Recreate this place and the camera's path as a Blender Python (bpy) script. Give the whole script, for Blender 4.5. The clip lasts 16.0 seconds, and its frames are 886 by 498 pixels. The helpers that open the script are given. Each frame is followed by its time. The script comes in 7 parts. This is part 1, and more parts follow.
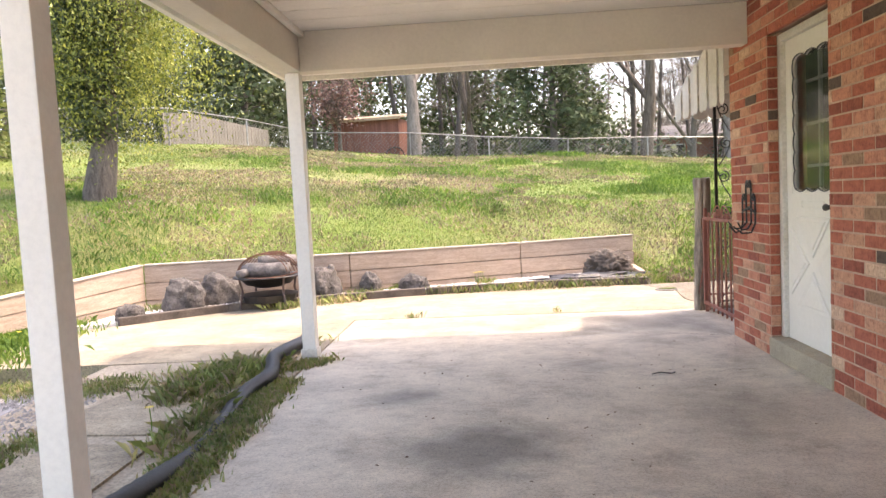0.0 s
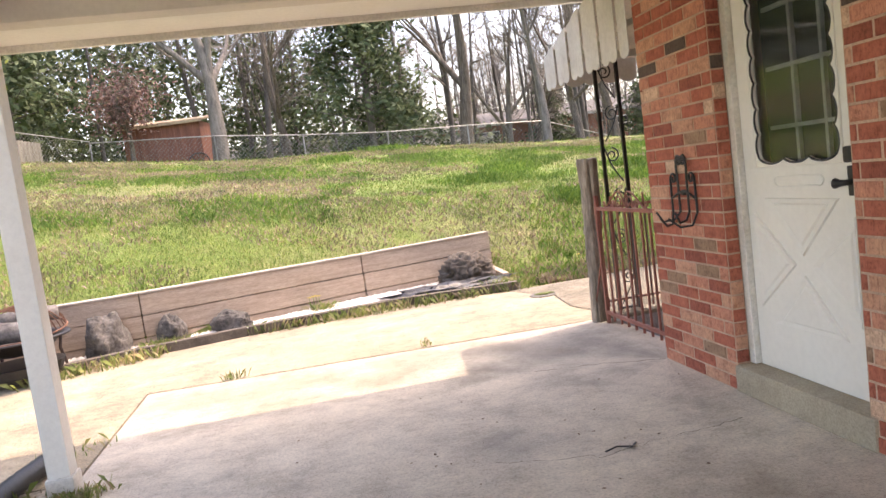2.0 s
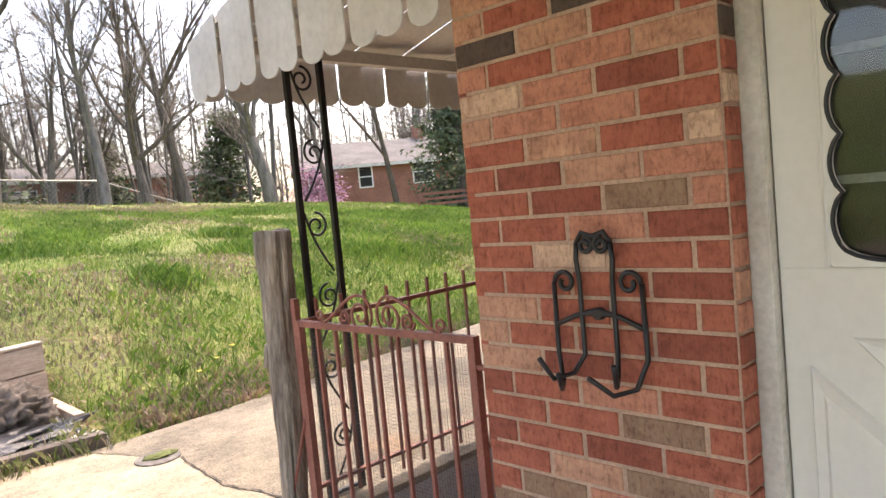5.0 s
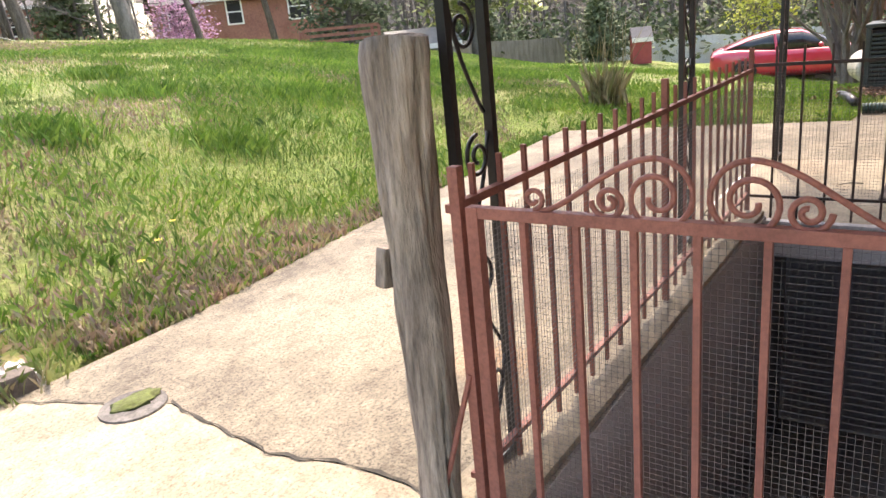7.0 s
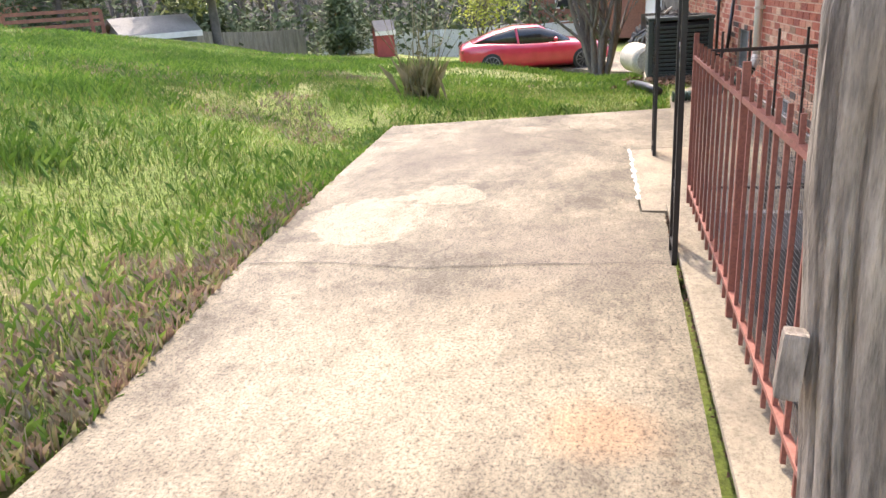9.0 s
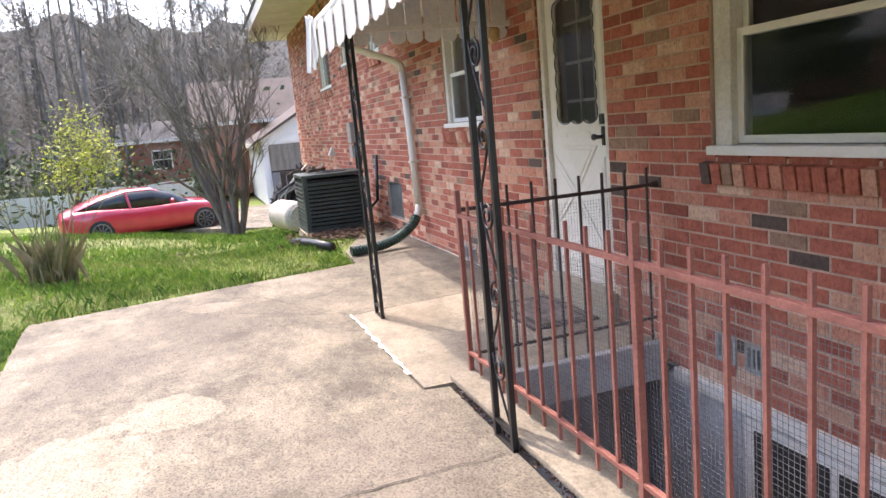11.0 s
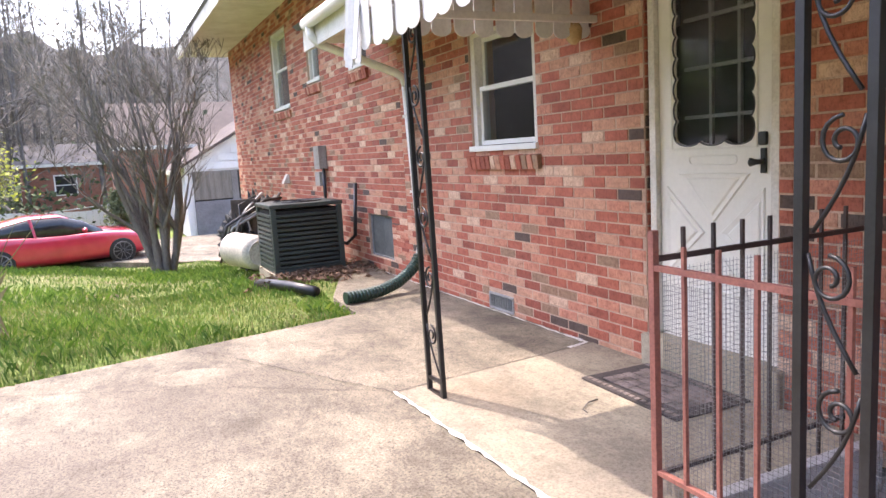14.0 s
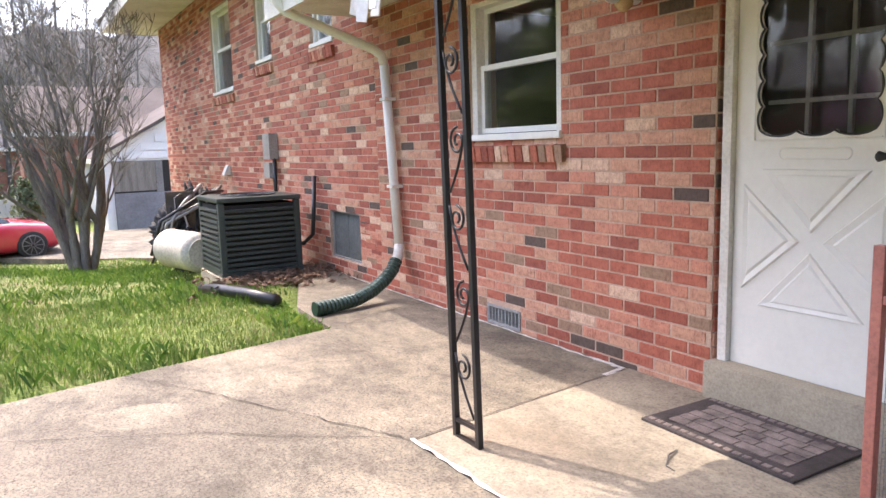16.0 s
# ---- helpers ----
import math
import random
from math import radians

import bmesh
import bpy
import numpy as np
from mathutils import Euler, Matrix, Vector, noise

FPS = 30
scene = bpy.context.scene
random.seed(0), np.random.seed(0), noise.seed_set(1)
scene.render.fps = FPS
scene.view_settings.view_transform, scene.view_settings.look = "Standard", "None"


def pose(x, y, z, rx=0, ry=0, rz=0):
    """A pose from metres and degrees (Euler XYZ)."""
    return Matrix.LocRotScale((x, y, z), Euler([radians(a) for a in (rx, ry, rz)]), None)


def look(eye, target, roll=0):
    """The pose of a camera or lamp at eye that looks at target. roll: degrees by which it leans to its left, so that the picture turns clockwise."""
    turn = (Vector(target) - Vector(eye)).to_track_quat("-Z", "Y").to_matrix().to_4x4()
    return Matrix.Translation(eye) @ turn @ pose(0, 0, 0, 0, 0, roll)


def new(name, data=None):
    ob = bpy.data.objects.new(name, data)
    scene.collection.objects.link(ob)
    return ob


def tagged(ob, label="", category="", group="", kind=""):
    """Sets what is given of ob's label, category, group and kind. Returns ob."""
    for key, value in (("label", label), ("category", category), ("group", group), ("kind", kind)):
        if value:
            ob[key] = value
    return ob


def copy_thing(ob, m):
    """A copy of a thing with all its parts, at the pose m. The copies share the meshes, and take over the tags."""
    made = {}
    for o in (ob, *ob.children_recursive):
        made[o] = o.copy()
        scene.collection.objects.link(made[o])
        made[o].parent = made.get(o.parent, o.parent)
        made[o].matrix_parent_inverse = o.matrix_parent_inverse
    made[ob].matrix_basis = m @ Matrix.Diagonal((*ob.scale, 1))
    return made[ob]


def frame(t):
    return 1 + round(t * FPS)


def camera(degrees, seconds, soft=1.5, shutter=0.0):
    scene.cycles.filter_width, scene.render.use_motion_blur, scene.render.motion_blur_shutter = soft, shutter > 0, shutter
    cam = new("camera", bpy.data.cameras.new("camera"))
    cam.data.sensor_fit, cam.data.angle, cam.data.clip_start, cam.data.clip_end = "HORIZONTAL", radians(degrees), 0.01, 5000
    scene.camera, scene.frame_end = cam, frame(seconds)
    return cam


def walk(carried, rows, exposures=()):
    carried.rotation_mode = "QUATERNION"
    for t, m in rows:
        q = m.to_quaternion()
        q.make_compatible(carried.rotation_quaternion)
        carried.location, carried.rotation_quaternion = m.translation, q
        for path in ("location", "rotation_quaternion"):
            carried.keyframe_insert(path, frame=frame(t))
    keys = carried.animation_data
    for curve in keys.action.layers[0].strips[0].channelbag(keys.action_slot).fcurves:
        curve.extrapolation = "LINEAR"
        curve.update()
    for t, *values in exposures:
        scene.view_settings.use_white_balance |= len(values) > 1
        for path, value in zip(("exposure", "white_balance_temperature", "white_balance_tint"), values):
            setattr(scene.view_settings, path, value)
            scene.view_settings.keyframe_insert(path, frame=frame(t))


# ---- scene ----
cam = camera(63.6, 16.0)

PATH = [
    (0, (-1.828, -5.559, 1.163), (-1.964, -3.569, 1.02), -2.9),
    (0.5, (-1.885, -5.136, 1.136), (-1.987, -3.149, 0.936), -6.3),
    (1, (-1.969, -4.722, 1.16), (-2.061, -2.736, 0.945), -7.6),
    (1.5, (-1.993, -4.291, 1.175), (-1.813, -2.311, 0.954), -7.9),
    (2, (-1.923, -3.835, 1.212), (-1.575, -1.875, 1.019), -7.5),
    (2.5, (-1.884, -3.418, 1.221), (-1.404, -1.485, 1.039), -6.4),
    (3, (-1.764, -3.006, 1.229), (-1.159, -1.108, 1.056), -6.1),
    (3.5, (-1.671, -2.532, 1.261), (-0.909, -0.691, 1.087), -5.0),
    (3.7, (-1.697, -2.373, 1.27), (-0.799, -0.595, 1.092), -4.7),
    (5.8, (-1.25, -0.645, 1.3), (0.24, 0.68, 1.118), -5.6),
    (6, (-1.226, -0.473, 1.311), (0.223, 0.876, 1.025), -5.9),
    (6.5, (-1.211, -0.135, 1.287), (0.332, 1.05, 0.822), -3.8),
    (7, (-1.123, 0.242, 1.231), (0.427, 1.359, 0.641), -5.7),
    (7.5, (-1.022, 0.626, 1.238), (0.504, 1.75, 0.601), -6.1),
    (8, (-1.0, 0.932, 1.206), (0.726, 1.686, 0.528), -0.4),
    (8.2, (-0.99, 1.04, 1.214), (0.77, 1.693, 0.533), -0.3),
    (10.3, (-0.359, 2.172, 1.243), (1.584, 2.208, 0.771), -6.8),
    (10.5, (-0.243, 2.187, 1.282), (1.713, 2.091, 0.877), -6.3),
    (11, (-0.098, 2.269, 1.292), (1.776, 1.662, 0.945), -5.2),
    (11.5, (0.03, 2.414, 1.279), (1.809, 1.568, 0.931), -5.0),
    (12, (0.301, 2.37, 1.269), (2.026, 1.421, 0.918), -5.5),
    (12.5, (0.535, 2.427, 1.282), (2.262, 1.47, 0.966), -4.1),
    (13, (0.769, 2.627, 1.289), (2.523, 1.712, 0.994), -3.2),
    (13.5, (1.054, 2.694, 1.254), (2.839, 1.838, 0.973), -3.3),
    (14, (1.382, 2.697, 1.251), (3.175, 1.853, 0.982), -3.3),
    (14.5, (1.619, 2.804, 1.252), (3.406, 1.945, 0.992), -3.0),
    (15, (1.872, 2.905, 1.228), (3.642, 2.01, 0.971), -2.7),
    (15.5, (2.179, 2.818, 1.228), (3.93, 1.888, 0.965), -2.4),
    (16, (2.319, 2.747, 1.206), (4.013, 1.722, 0.923), -1.7),
]
walk(cam, [(t, look(eye, target, roll)) for t, eye, target, roll in PATH], [(0.0, 2.6, 7900, 21), (3.7, 2.26, 7950, 23), (5.8, 2.46, 7800, 17), (8.2, 2.54, 7400, 16), (10.3, 2.35, 6950, 16), (12.0, 2.72, 6850, 24), (16.0, 2.6, 6850, 20)])

# ---- world, sun, exposure ----
SUN = Vector((0.5, 0.2, 1.0)).normalized()
world = bpy.data.worlds.new("sky")
scene.world = world
world.use_nodes = True
wn = world.node_tree
sky = wn.nodes.new("ShaderNodeTexSky")
sky.sky_type, sky.sun_disc = "NISHITA", False
sky.sun_elevation, sky.sun_rotation = math.asin(SUN.z), math.atan2(SUN.x, SUN.y)
sky.air_density, sky.dust_density, sky.ozone_density = 1.0, 2.6, 1.0
wn.links.new(sky.outputs[0], wn.nodes["Background"].inputs[0])
wn.nodes["Background"].inputs[1].default_value = 0.15
sun_data = bpy.data.lights.new("sun", "SUN")
sun_data.energy, sun_data.angle, sun_data.color = 0.95, radians(0.6), (1.0, 0.95, 0.86)
sun = new("sun", sun_data)
sun.matrix_world = look(SUN * 50, (0, 0, 0))


# ---- materials ----
def nodes_of(name):
    m = bpy.data.materials.new(name)
    m.use_nodes = True
    nt = m.node_tree
    return m, nt, nt.nodes["Principled BSDF"]


def add(nt, kind, **kw):
    n = nt.nodes.new("ShaderNode" + kind)
    for k, v in kw.items():
        n.inputs[k].default_value = v
    return n


def ramp(nt, fac, stops, hard=False):
    r = nt.nodes.new("ShaderNodeValToRGB")
    if hard:
        r.color_ramp.interpolation = "CONSTANT"
    el = r.color_ramp.elements
    while len(el) < len(stops):
        el.new(0.5)
    for e, (p, c) in zip(el, stops):
        e.position, e.color = p, (*c, 1)
    nt.links.new(fac, r.inputs[0])
    return r.outputs[0]


def mixc(nt, fac, a, b, mode="MIX"):
    n = nt.nodes.new("ShaderNodeMix")
    n.data_type, n.blend_type = "RGBA", mode
    for sock, v in ((0, fac), (6, a), (7, b)):
        if isinstance(v, bpy.types.NodeSocket):
            nt.links.new(v, n.inputs[sock])
        else:
            n.inputs[sock].default_value = v if isinstance(v, float) else (*v, 1)
    return n.outputs[2]


def where(nt, scale=None):
    g = nt.nodes.new("ShaderNodeNewGeometry")
    if scale is None:
        return g.outputs["Position"]
    v = nt.nodes.new("ShaderNodeVectorMath")
    v.operation = "MULTIPLY"
    v.inputs[1].default_value = scale
    nt.links.new(g.outputs["Position"], v.inputs[0])
    return v.outputs[0]


def noise_fac(nt, scale, detail=4.0, rough=0.6, vec=None):
    n = add(nt, "TexNoise", Scale=scale, Detail=detail, Roughness=rough)
    nt.links.new(vec or where(nt), n.inputs["Vector"])
    return n.outputs["Fac"]


def bump(nt, bsdf, height, strength=0.3, dist=0.01):
    b = add(nt, "Bump", Strength=strength, Distance=dist)
    nt.links.new(height, b.inputs["Height"])
    nt.links.new(b.outputs[0], bsdf.inputs["Normal"])


def surface(name, light, dark, rough=0.6, big=2.0, fine=60.0, strength=0.25, dist=0.004, metal=0.0, stretch=None, spot=0.35):
    """A worn surface: two tones in broad patches, fine grain on top, and a little relief."""
    m, nt, b = nodes_of(name)
    vec = where(nt, stretch) if stretch else None
    broad = noise_fac(nt, big, 5.0, 0.65, vec)
    grain = noise_fac(nt, fine, 4.0, 0.7, vec)
    base = ramp(nt, broad, [(0.33, dark), (0.62, light)])
    g = ramp(nt, grain, [(0.3, (1 - spot,) * 3), (0.6, (1, 1, 1))])
    nt.links.new(mixc(nt, 1.0, base, g, "MULTIPLY"), b.inputs["Base Color"])
    b.inputs["Roughness"].default_value, b.inputs["Metallic"].default_value = rough, metal
    bump(nt, b, grain, strength, dist)
    return m


def brick_material(name, rnd):
    m, nt, b = nodes_of(name)
    if rnd == "object":
        src = nt.nodes.new("ShaderNodeObjectInfo").outputs["Random"]
    else:
        src = nt.nodes.new("ShaderNodeNewGeometry").outputs["Random Per Island"]
    red, deep, salmon, tan = (0.42, 0.12, 0.073), (0.31, 0.083, 0.052), (0.54, 0.225, 0.148), (0.55, 0.285, 0.19)
    cream, olive, char = (0.64, 0.42, 0.30), (0.31, 0.185, 0.12), (0.10, 0.066, 0.053)
    tone = ramp(nt, src, [(0.0, red), (0.24, tan), (0.32, deep), (0.46, salmon), (0.60, tan), (0.67, red), (0.87, cream), (0.92, olive), (0.97, char)], True)
    vec = where(nt, (1.0, 1.0, 1.6))
    blotch = noise_fac(nt, 14.0, 5.0, 0.7, vec)
    streak = noise_fac(nt, 34.0, 5.0, 0.75, where(nt, (1.6, 1.6, 0.35)))
    fine = noise_fac(nt, 90.0, 4.0, 0.75, where(nt, (1.0, 1.0, 0.5)))
    c = mixc(nt, 1.0, tone, ramp(nt, blotch, [(0.3, (0.66, 0.60, 0.57)), (0.5, (1, 1, 1)), (0.62, (1.08, 1.12, 1.1)), (0.72, (1.2, 1.36, 1.36))]), "MULTIPLY")
    c = mixc(nt, 1.0, c, ramp(nt, streak, [(0.32, (0.62, 0.52, 0.46)), (0.44, (0.98, 0.97, 0.96)), (0.58, (1.02, 1.04, 1.02)), (0.68, (1.2, 1.3, 1.25))]), "MULTIPLY")
    c = mixc(nt, 1.0, c, ramp(nt, fine, [(0.33, (0.6, 0.56, 0.55)), (0.5, (1, 1, 1))]), "MULTIPLY")
    nt.links.new(c, b.inputs["Base Color"])
    b.inputs["Roughness"].default_value = 0.82
    bump(nt, b, fine, 0.5, 0.004)
    return m


M_brick, M_brick_rest = brick_material("fired_brick", "object"), brick_material("fired_brick_rest", "island")
M_mortar = surface("mortar", (0.62, 0.43, 0.315), (0.47, 0.315, 0.23), 0.95, 4.0, 130.0, 0.4)


def concrete_material(name, light, mid, dark, stain, spills=(), gritty=1.0):
    """Old broom-finished concrete: large pale and damp patches, grit, hairline pits and a few rust blots."""
    m, nt, b = nodes_of(name)
    big = noise_fac(nt, 0.42, 9.0, 0.6)
    med = noise_fac(nt, 2.6, 6.0, 0.7)
    grit = noise_fac(nt, 75.0, 5.0, 0.85)
    c = ramp(nt, big, [(0.36, dark), (0.47, mid), (0.55, mid), (0.575, light)])
    c = mixc(nt, 0.7, c, ramp(nt, noise_fac(nt, 1.1, 10.0, 0.82, where(nt, (1.0, 1.4, 1.0))), [(0.4, dark), (0.5, mid), (0.58, light)]))
    for x, y, r, tone, soft_edge in spills:
        off = nt.nodes.new("ShaderNodeVectorMath")
        off.operation, off.inputs[1].default_value = "SUBTRACT", (x, y, 0.0)
        nt.links.new(where(nt), off.inputs[0])
        ln = nt.nodes.new("ShaderNodeVectorMath")
        ln.operation = "LENGTH"
        nt.links.new(off.outputs[0], ln.inputs[0])
        ad = nt.nodes.new("ShaderNodeMath")
        ad.operation, ad.inputs[2].default_value = "MULTIPLY_ADD", -1.0 * r
        ad.inputs[1].default_value = 2.0 * r
        nt.links.new(noise_fac(nt, 2.4, 7.0, 0.6), ad.inputs[0])
        sm = nt.nodes.new("ShaderNodeMath")
        sm.operation = "ADD"
        nt.links.new(ln.outputs["Value"], sm.inputs[0])
        nt.links.new(ad.outputs[0], sm.inputs[1])
        c = mixc(nt, ramp(nt, sm.outputs[0], [((0.95 - 0.75 * soft_edge) * r, (0.6 + 0.15 * soft_edge,) * 3), (min(1.0, r), (0, 0, 0))]), c, tone)
    c = mixc(nt, 1.0, c, ramp(nt, med, [(0.3, (0.72, 0.70, 0.68)), (0.5, (0.97, 0.96, 0.95)), (0.7, (1.1, 1.09, 1.06))]), "MULTIPLY")
    c = mixc(nt, gritty, c, ramp(nt, grit, [(0.38, (0.26, 0.24, 0.22)), (0.48, (0.92, 0.92, 0.91)), (0.66, (1.42, 1.38, 1.32))]), "MULTIPLY")
    speck = noise_fac(nt, 17.0, 6.0, 0.8)
    c = mixc(nt, gritty, c, ramp(nt, speck, [(0.34, (0.62, 0.58, 0.53)), (0.47, (0.97, 0.96, 0.95)), (0.66, (1.14, 1.12, 1.08))]), "MULTIPLY")
    blot = ramp(nt, noise_fac(nt, 0.9, 3.0, 0.5, where(nt, (1.3, 0.8, 1))), [(0.66, (0, 0, 0)), (0.78, (1, 1, 1))])
    c = mixc(nt, blot, c, stain)
    nt.links.new(c, b.inputs["Base Color"])
    b.inputs["Roughness"].default_value = 0.88
    bump(nt, b, grit, 0.35, 0.004)
    return m


M_conc = concrete_material("patio_concrete", (0.270, 0.238, 0.182), (0.178, 0.157, 0.120), (0.077, 0.067, 0.051), (0.216, 0.171, 0.117), ((1.1, 2.3, 1.0, (0.288, 0.255, 0.192), 1.0), (0.95, 1.6, 0.2, (0.306, 0.203, 0.126), 1.0), (3.0, 2.95, 0.42, (0.324, 0.286, 0.218), 0.0), (3.55, 2.55, 0.24, (0.315, 0.279, 0.214), 0.0), (5.82, 2.35, 0.2, (0.306, 0.272, 0.209), 0.0), (4.7, 2.9, 0.95, (0.140, 0.121, 0.095), 1.0), (2.5, 1.75, 0.7, (0.158, 0.136, 0.110), 1.0), (5.45, 1.95, 0.5, (0.122, 0.105, 0.081), 1.0), (5.5, 2.55, 0.5, (0.144, 0.124, 0.096), 1.0)))
M_walk = concrete_material("walk_concrete", (0.42, 0.365, 0.27), (0.33, 0.283, 0.208), (0.20, 0.172, 0.13), (0.42, 0.33, 0.225), ((-2.2, 1.9, 0.6, (0.34, 0.295, 0.225), 1.0), (-4.6, 1.2, 0.8, (0.40, 0.31, 0.21), 1.0)), 0.7)
# Kept paler than the other concrete so that it reflects sun into the carport.
M_drive = concrete_material("driveway_bounce_concrete", (0.62, 0.57, 0.50), (0.55, 0.50, 0.44), (0.45, 0.41, 0.36), (0.5, 0.45, 0.4))
M_carport_floor = concrete_material("carport_concrete", (0.66, 0.60, 0.50), (0.585, 0.53, 0.44), (0.42, 0.38, 0.325), (0.40, 0.365, 0.32), ((-1.95, -2.4, 0.6, (0.15, 0.142, 0.132), 1.0), (-2.3, -1.45, 0.35, (0.26, 0.245, 0.225), 1.0), (-1.2, -0.9, 0.35, (0.32, 0.295, 0.265), 1.0), (-0.6, -1.9, 0.6, (0.36, 0.325, 0.27), 1.0), (-0.5, 0.7, 0.9, (0.24, 0.222, 0.2), 1.0), (-1.4, 0.95, 0.9, (0.27, 0.24, 0.19), 1.0), (-2.2, 0.9, 0.9, (0.30, 0.265, 0.205), 1.0), (-2.9, 0.95, 0.8, (0.29, 0.255, 0.2), 1.0)), 0.4)
M_stoop = concrete_material("stoop_concrete", (0.35, 0.308, 0.232), (0.275, 0.24, 0.182), (0.17, 0.146, 0.112), (0.27, 0.215, 0.15), ((3.35, 1.15, 0.5, (0.20, 0.172, 0.135), 1.0), (4.55, 1.05, 0.35, (0.25, 0.205, 0.15), 1.0)), 0.5)
M_sill_conc = surface("door_sill_concrete", (0.44, 0.38, 0.28), (0.33, 0.28, 0.21), 0.85, 3.0, 110.0, 0.35)
M_old_conc = surface("weathered_grey_concrete", (0.20, 0.185, 0.165), (0.10, 0.092, 0.082), 0.9, 9.0, 60.0, 0.6, 0.01, spot=0.5)
M_joint = surface("joint_dirt", (0.075, 0.065, 0.05), (0.03, 0.027, 0.022), 0.95, 9.0, 80.0)
M_caulk = surface("white_joint_caulk", (0.75, 0.73, 0.69), (0.55, 0.52, 0.47), 0.7, 6.0, 50.0)
M_white = surface("white_paint", (0.80, 0.78, 0.72), (0.74, 0.72, 0.66), 0.45, 1.6, 40.0, 0.12, 0.002, spot=0.08)
M_white_old = surface("weathered_white_paint", (0.76, 0.73, 0.66), (0.60, 0.56, 0.48), 0.6, 3.0, 60.0, 0.25, 0.003, spot=0.22)
M_beam = surface("cream_beam_paint", (0.68, 0.64, 0.55), (0.61, 0.57, 0.49), 0.6, 1.2, 40.0, 0.12, 0.002, spot=0.08)
M_door = surface("white_door_paint", (0.80, 0.78, 0.71), (0.75, 0.73, 0.66), 0.4, 1.3, 30.0, 0.06, 0.001, spot=0.05)
M_black = surface("black_iron_paint", (0.022, 0.021, 0.022), (0.012, 0.011, 0.011), 0.42, 6.0, 90.0, 0.25, 0.001)
M_rust = surface("red_oxide_iron", (0.36, 0.135, 0.10), (0.25, 0.09, 0.068), 0.6, 7.0, 90.0, 0.3, 0.002)
M_rust_dark = surface("worn_iron", (0.075, 0.045, 0.04), (0.035, 0.025, 0.024), 0.55, 6.0, 90.0, 0.3, 0.002)
M_galv = surface("galvanised_wire", (0.42, 0.42, 0.41), (0.30, 0.29, 0.28), 0.5, 5.0, 60.0, 0.1, metal=0.6)
M_green_wire = surface("dull_mesh_wire", (0.28, 0.275, 0.265), (0.19, 0.185, 0.18), 0.8, 5.0, 60.0, 0.1, metal=0.3)
M_gate_wire = surface("dark_gate_wire", (0.15, 0.145, 0.14), (0.09, 0.088, 0.085), 0.8, 5.0, 60.0, 0.1)
M_awning = surface("awning_enamel", (0.74, 0.73, 0.70), (0.62, 0.60, 0.56), 0.4, 2.5, 35.0, 0.1, 0.002, spot=0.15)
M_awning_under = surface("awning_underside", (0.68, 0.65, 0.58), (0.58, 0.55, 0.48), 0.5, 2.5, 35.0, 0.1, 0.002, spot=0.15)
M_grey_paint = surface("grey_masonry_paint", (0.50, 0.49, 0.49), (0.38, 0.37, 0.37), 0.75, 2.2, 60.0, 0.3, 0.004)
# Grey paint darkened for the recess's shade; also the garage cover's own blue-grey.
M_recess = surface("blue_grey_with_recess_shade", (0.24, 0.24, 0.255), (0.17, 0.17, 0.18), 0.8, 2.0, 30.0)
# Near-black colour that stands in for shade inside rooms, vents and openings.
M_dark = surface("interior_shade_colour", (0.03, 0.028, 0.026), (0.018, 0.017, 0.016), 0.9, 2.0, 20.0)
M_wood_post = surface("weathered_round_wood", (0.46, 0.39, 0.32), (0.19, 0.155, 0.125), 0.9, 5.0, 26.0, 0.9, 0.012, stretch=(2.6, 2.6, 0.35), spot=0.6)
M_timber = surface("grey_landscape_timber", (0.50, 0.39, 0.30), (0.36, 0.27, 0.205), 0.88, 5.0, 40.0, 0.5, 0.006, stretch=(0.6, 0.6, 6.0), spot=0.35)
M_timber_cap = surface("sun_bleached_timber_cap", (0.56, 0.50, 0.42), (0.42, 0.37, 0.30), 0.9, 5.0, 60.0, 0.4, 0.005)
M_edge_timber = surface("dark_edging_timber", (0.16, 0.13, 0.105), (0.075, 0.06, 0.05), 0.9, 4.0, 60.0, 0.5, 0.006)
M_rock = surface("field_rock", (0.17, 0.152, 0.138), (0.05, 0.044, 0.04), 0.9, 7.0, 45.0, 0.8, 0.02, spot=0.45)
M_white_gravel = surface("white_marble_chips", (0.83, 0.80, 0.77), (0.62, 0.59, 0.56), 0.8, 20.0, 70.0, 0.5, 0.01)
M_gravel = surface("grey_gravel", (0.42, 0.40, 0.38), (0.26, 0.25, 0.24), 0.9, 16.0, 60.0, 0.5, 0.01)
M_plastic_black = surface("black_plastic", (0.022, 0.022, 0.024), (0.014, 0.014, 0.016), 0.4, 3.0, 40.0, 0.15, 0.002)
M_hose = surface("dull_black_pipe", (0.014, 0.015, 0.017), (0.007, 0.008, 0.009), 0.5, 6.0, 60.0, 0.3, 0.004)
M_film = surface("black_weed_film", (0.035, 0.035, 0.037), (0.018, 0.018, 0.02), 0.35, 4.0, 12.0, 0.8, 0.03)
M_green_plastic = surface("dark_green_plastic", (0.03, 0.07, 0.05), (0.018, 0.045, 0.033), 0.38, 3.0, 40.0, 0.12, 0.002)
M_ac = surface("dark_green_steel", (0.045, 0.062, 0.058), (0.03, 0.042, 0.039), 0.42, 2.5, 60.0, 0.1, 0.002)
M_alu = surface("screen_frame_grey", (0.38, 0.38, 0.37), (0.27, 0.27, 0.265), 0.5, 5.0, 60.0, 0.1)
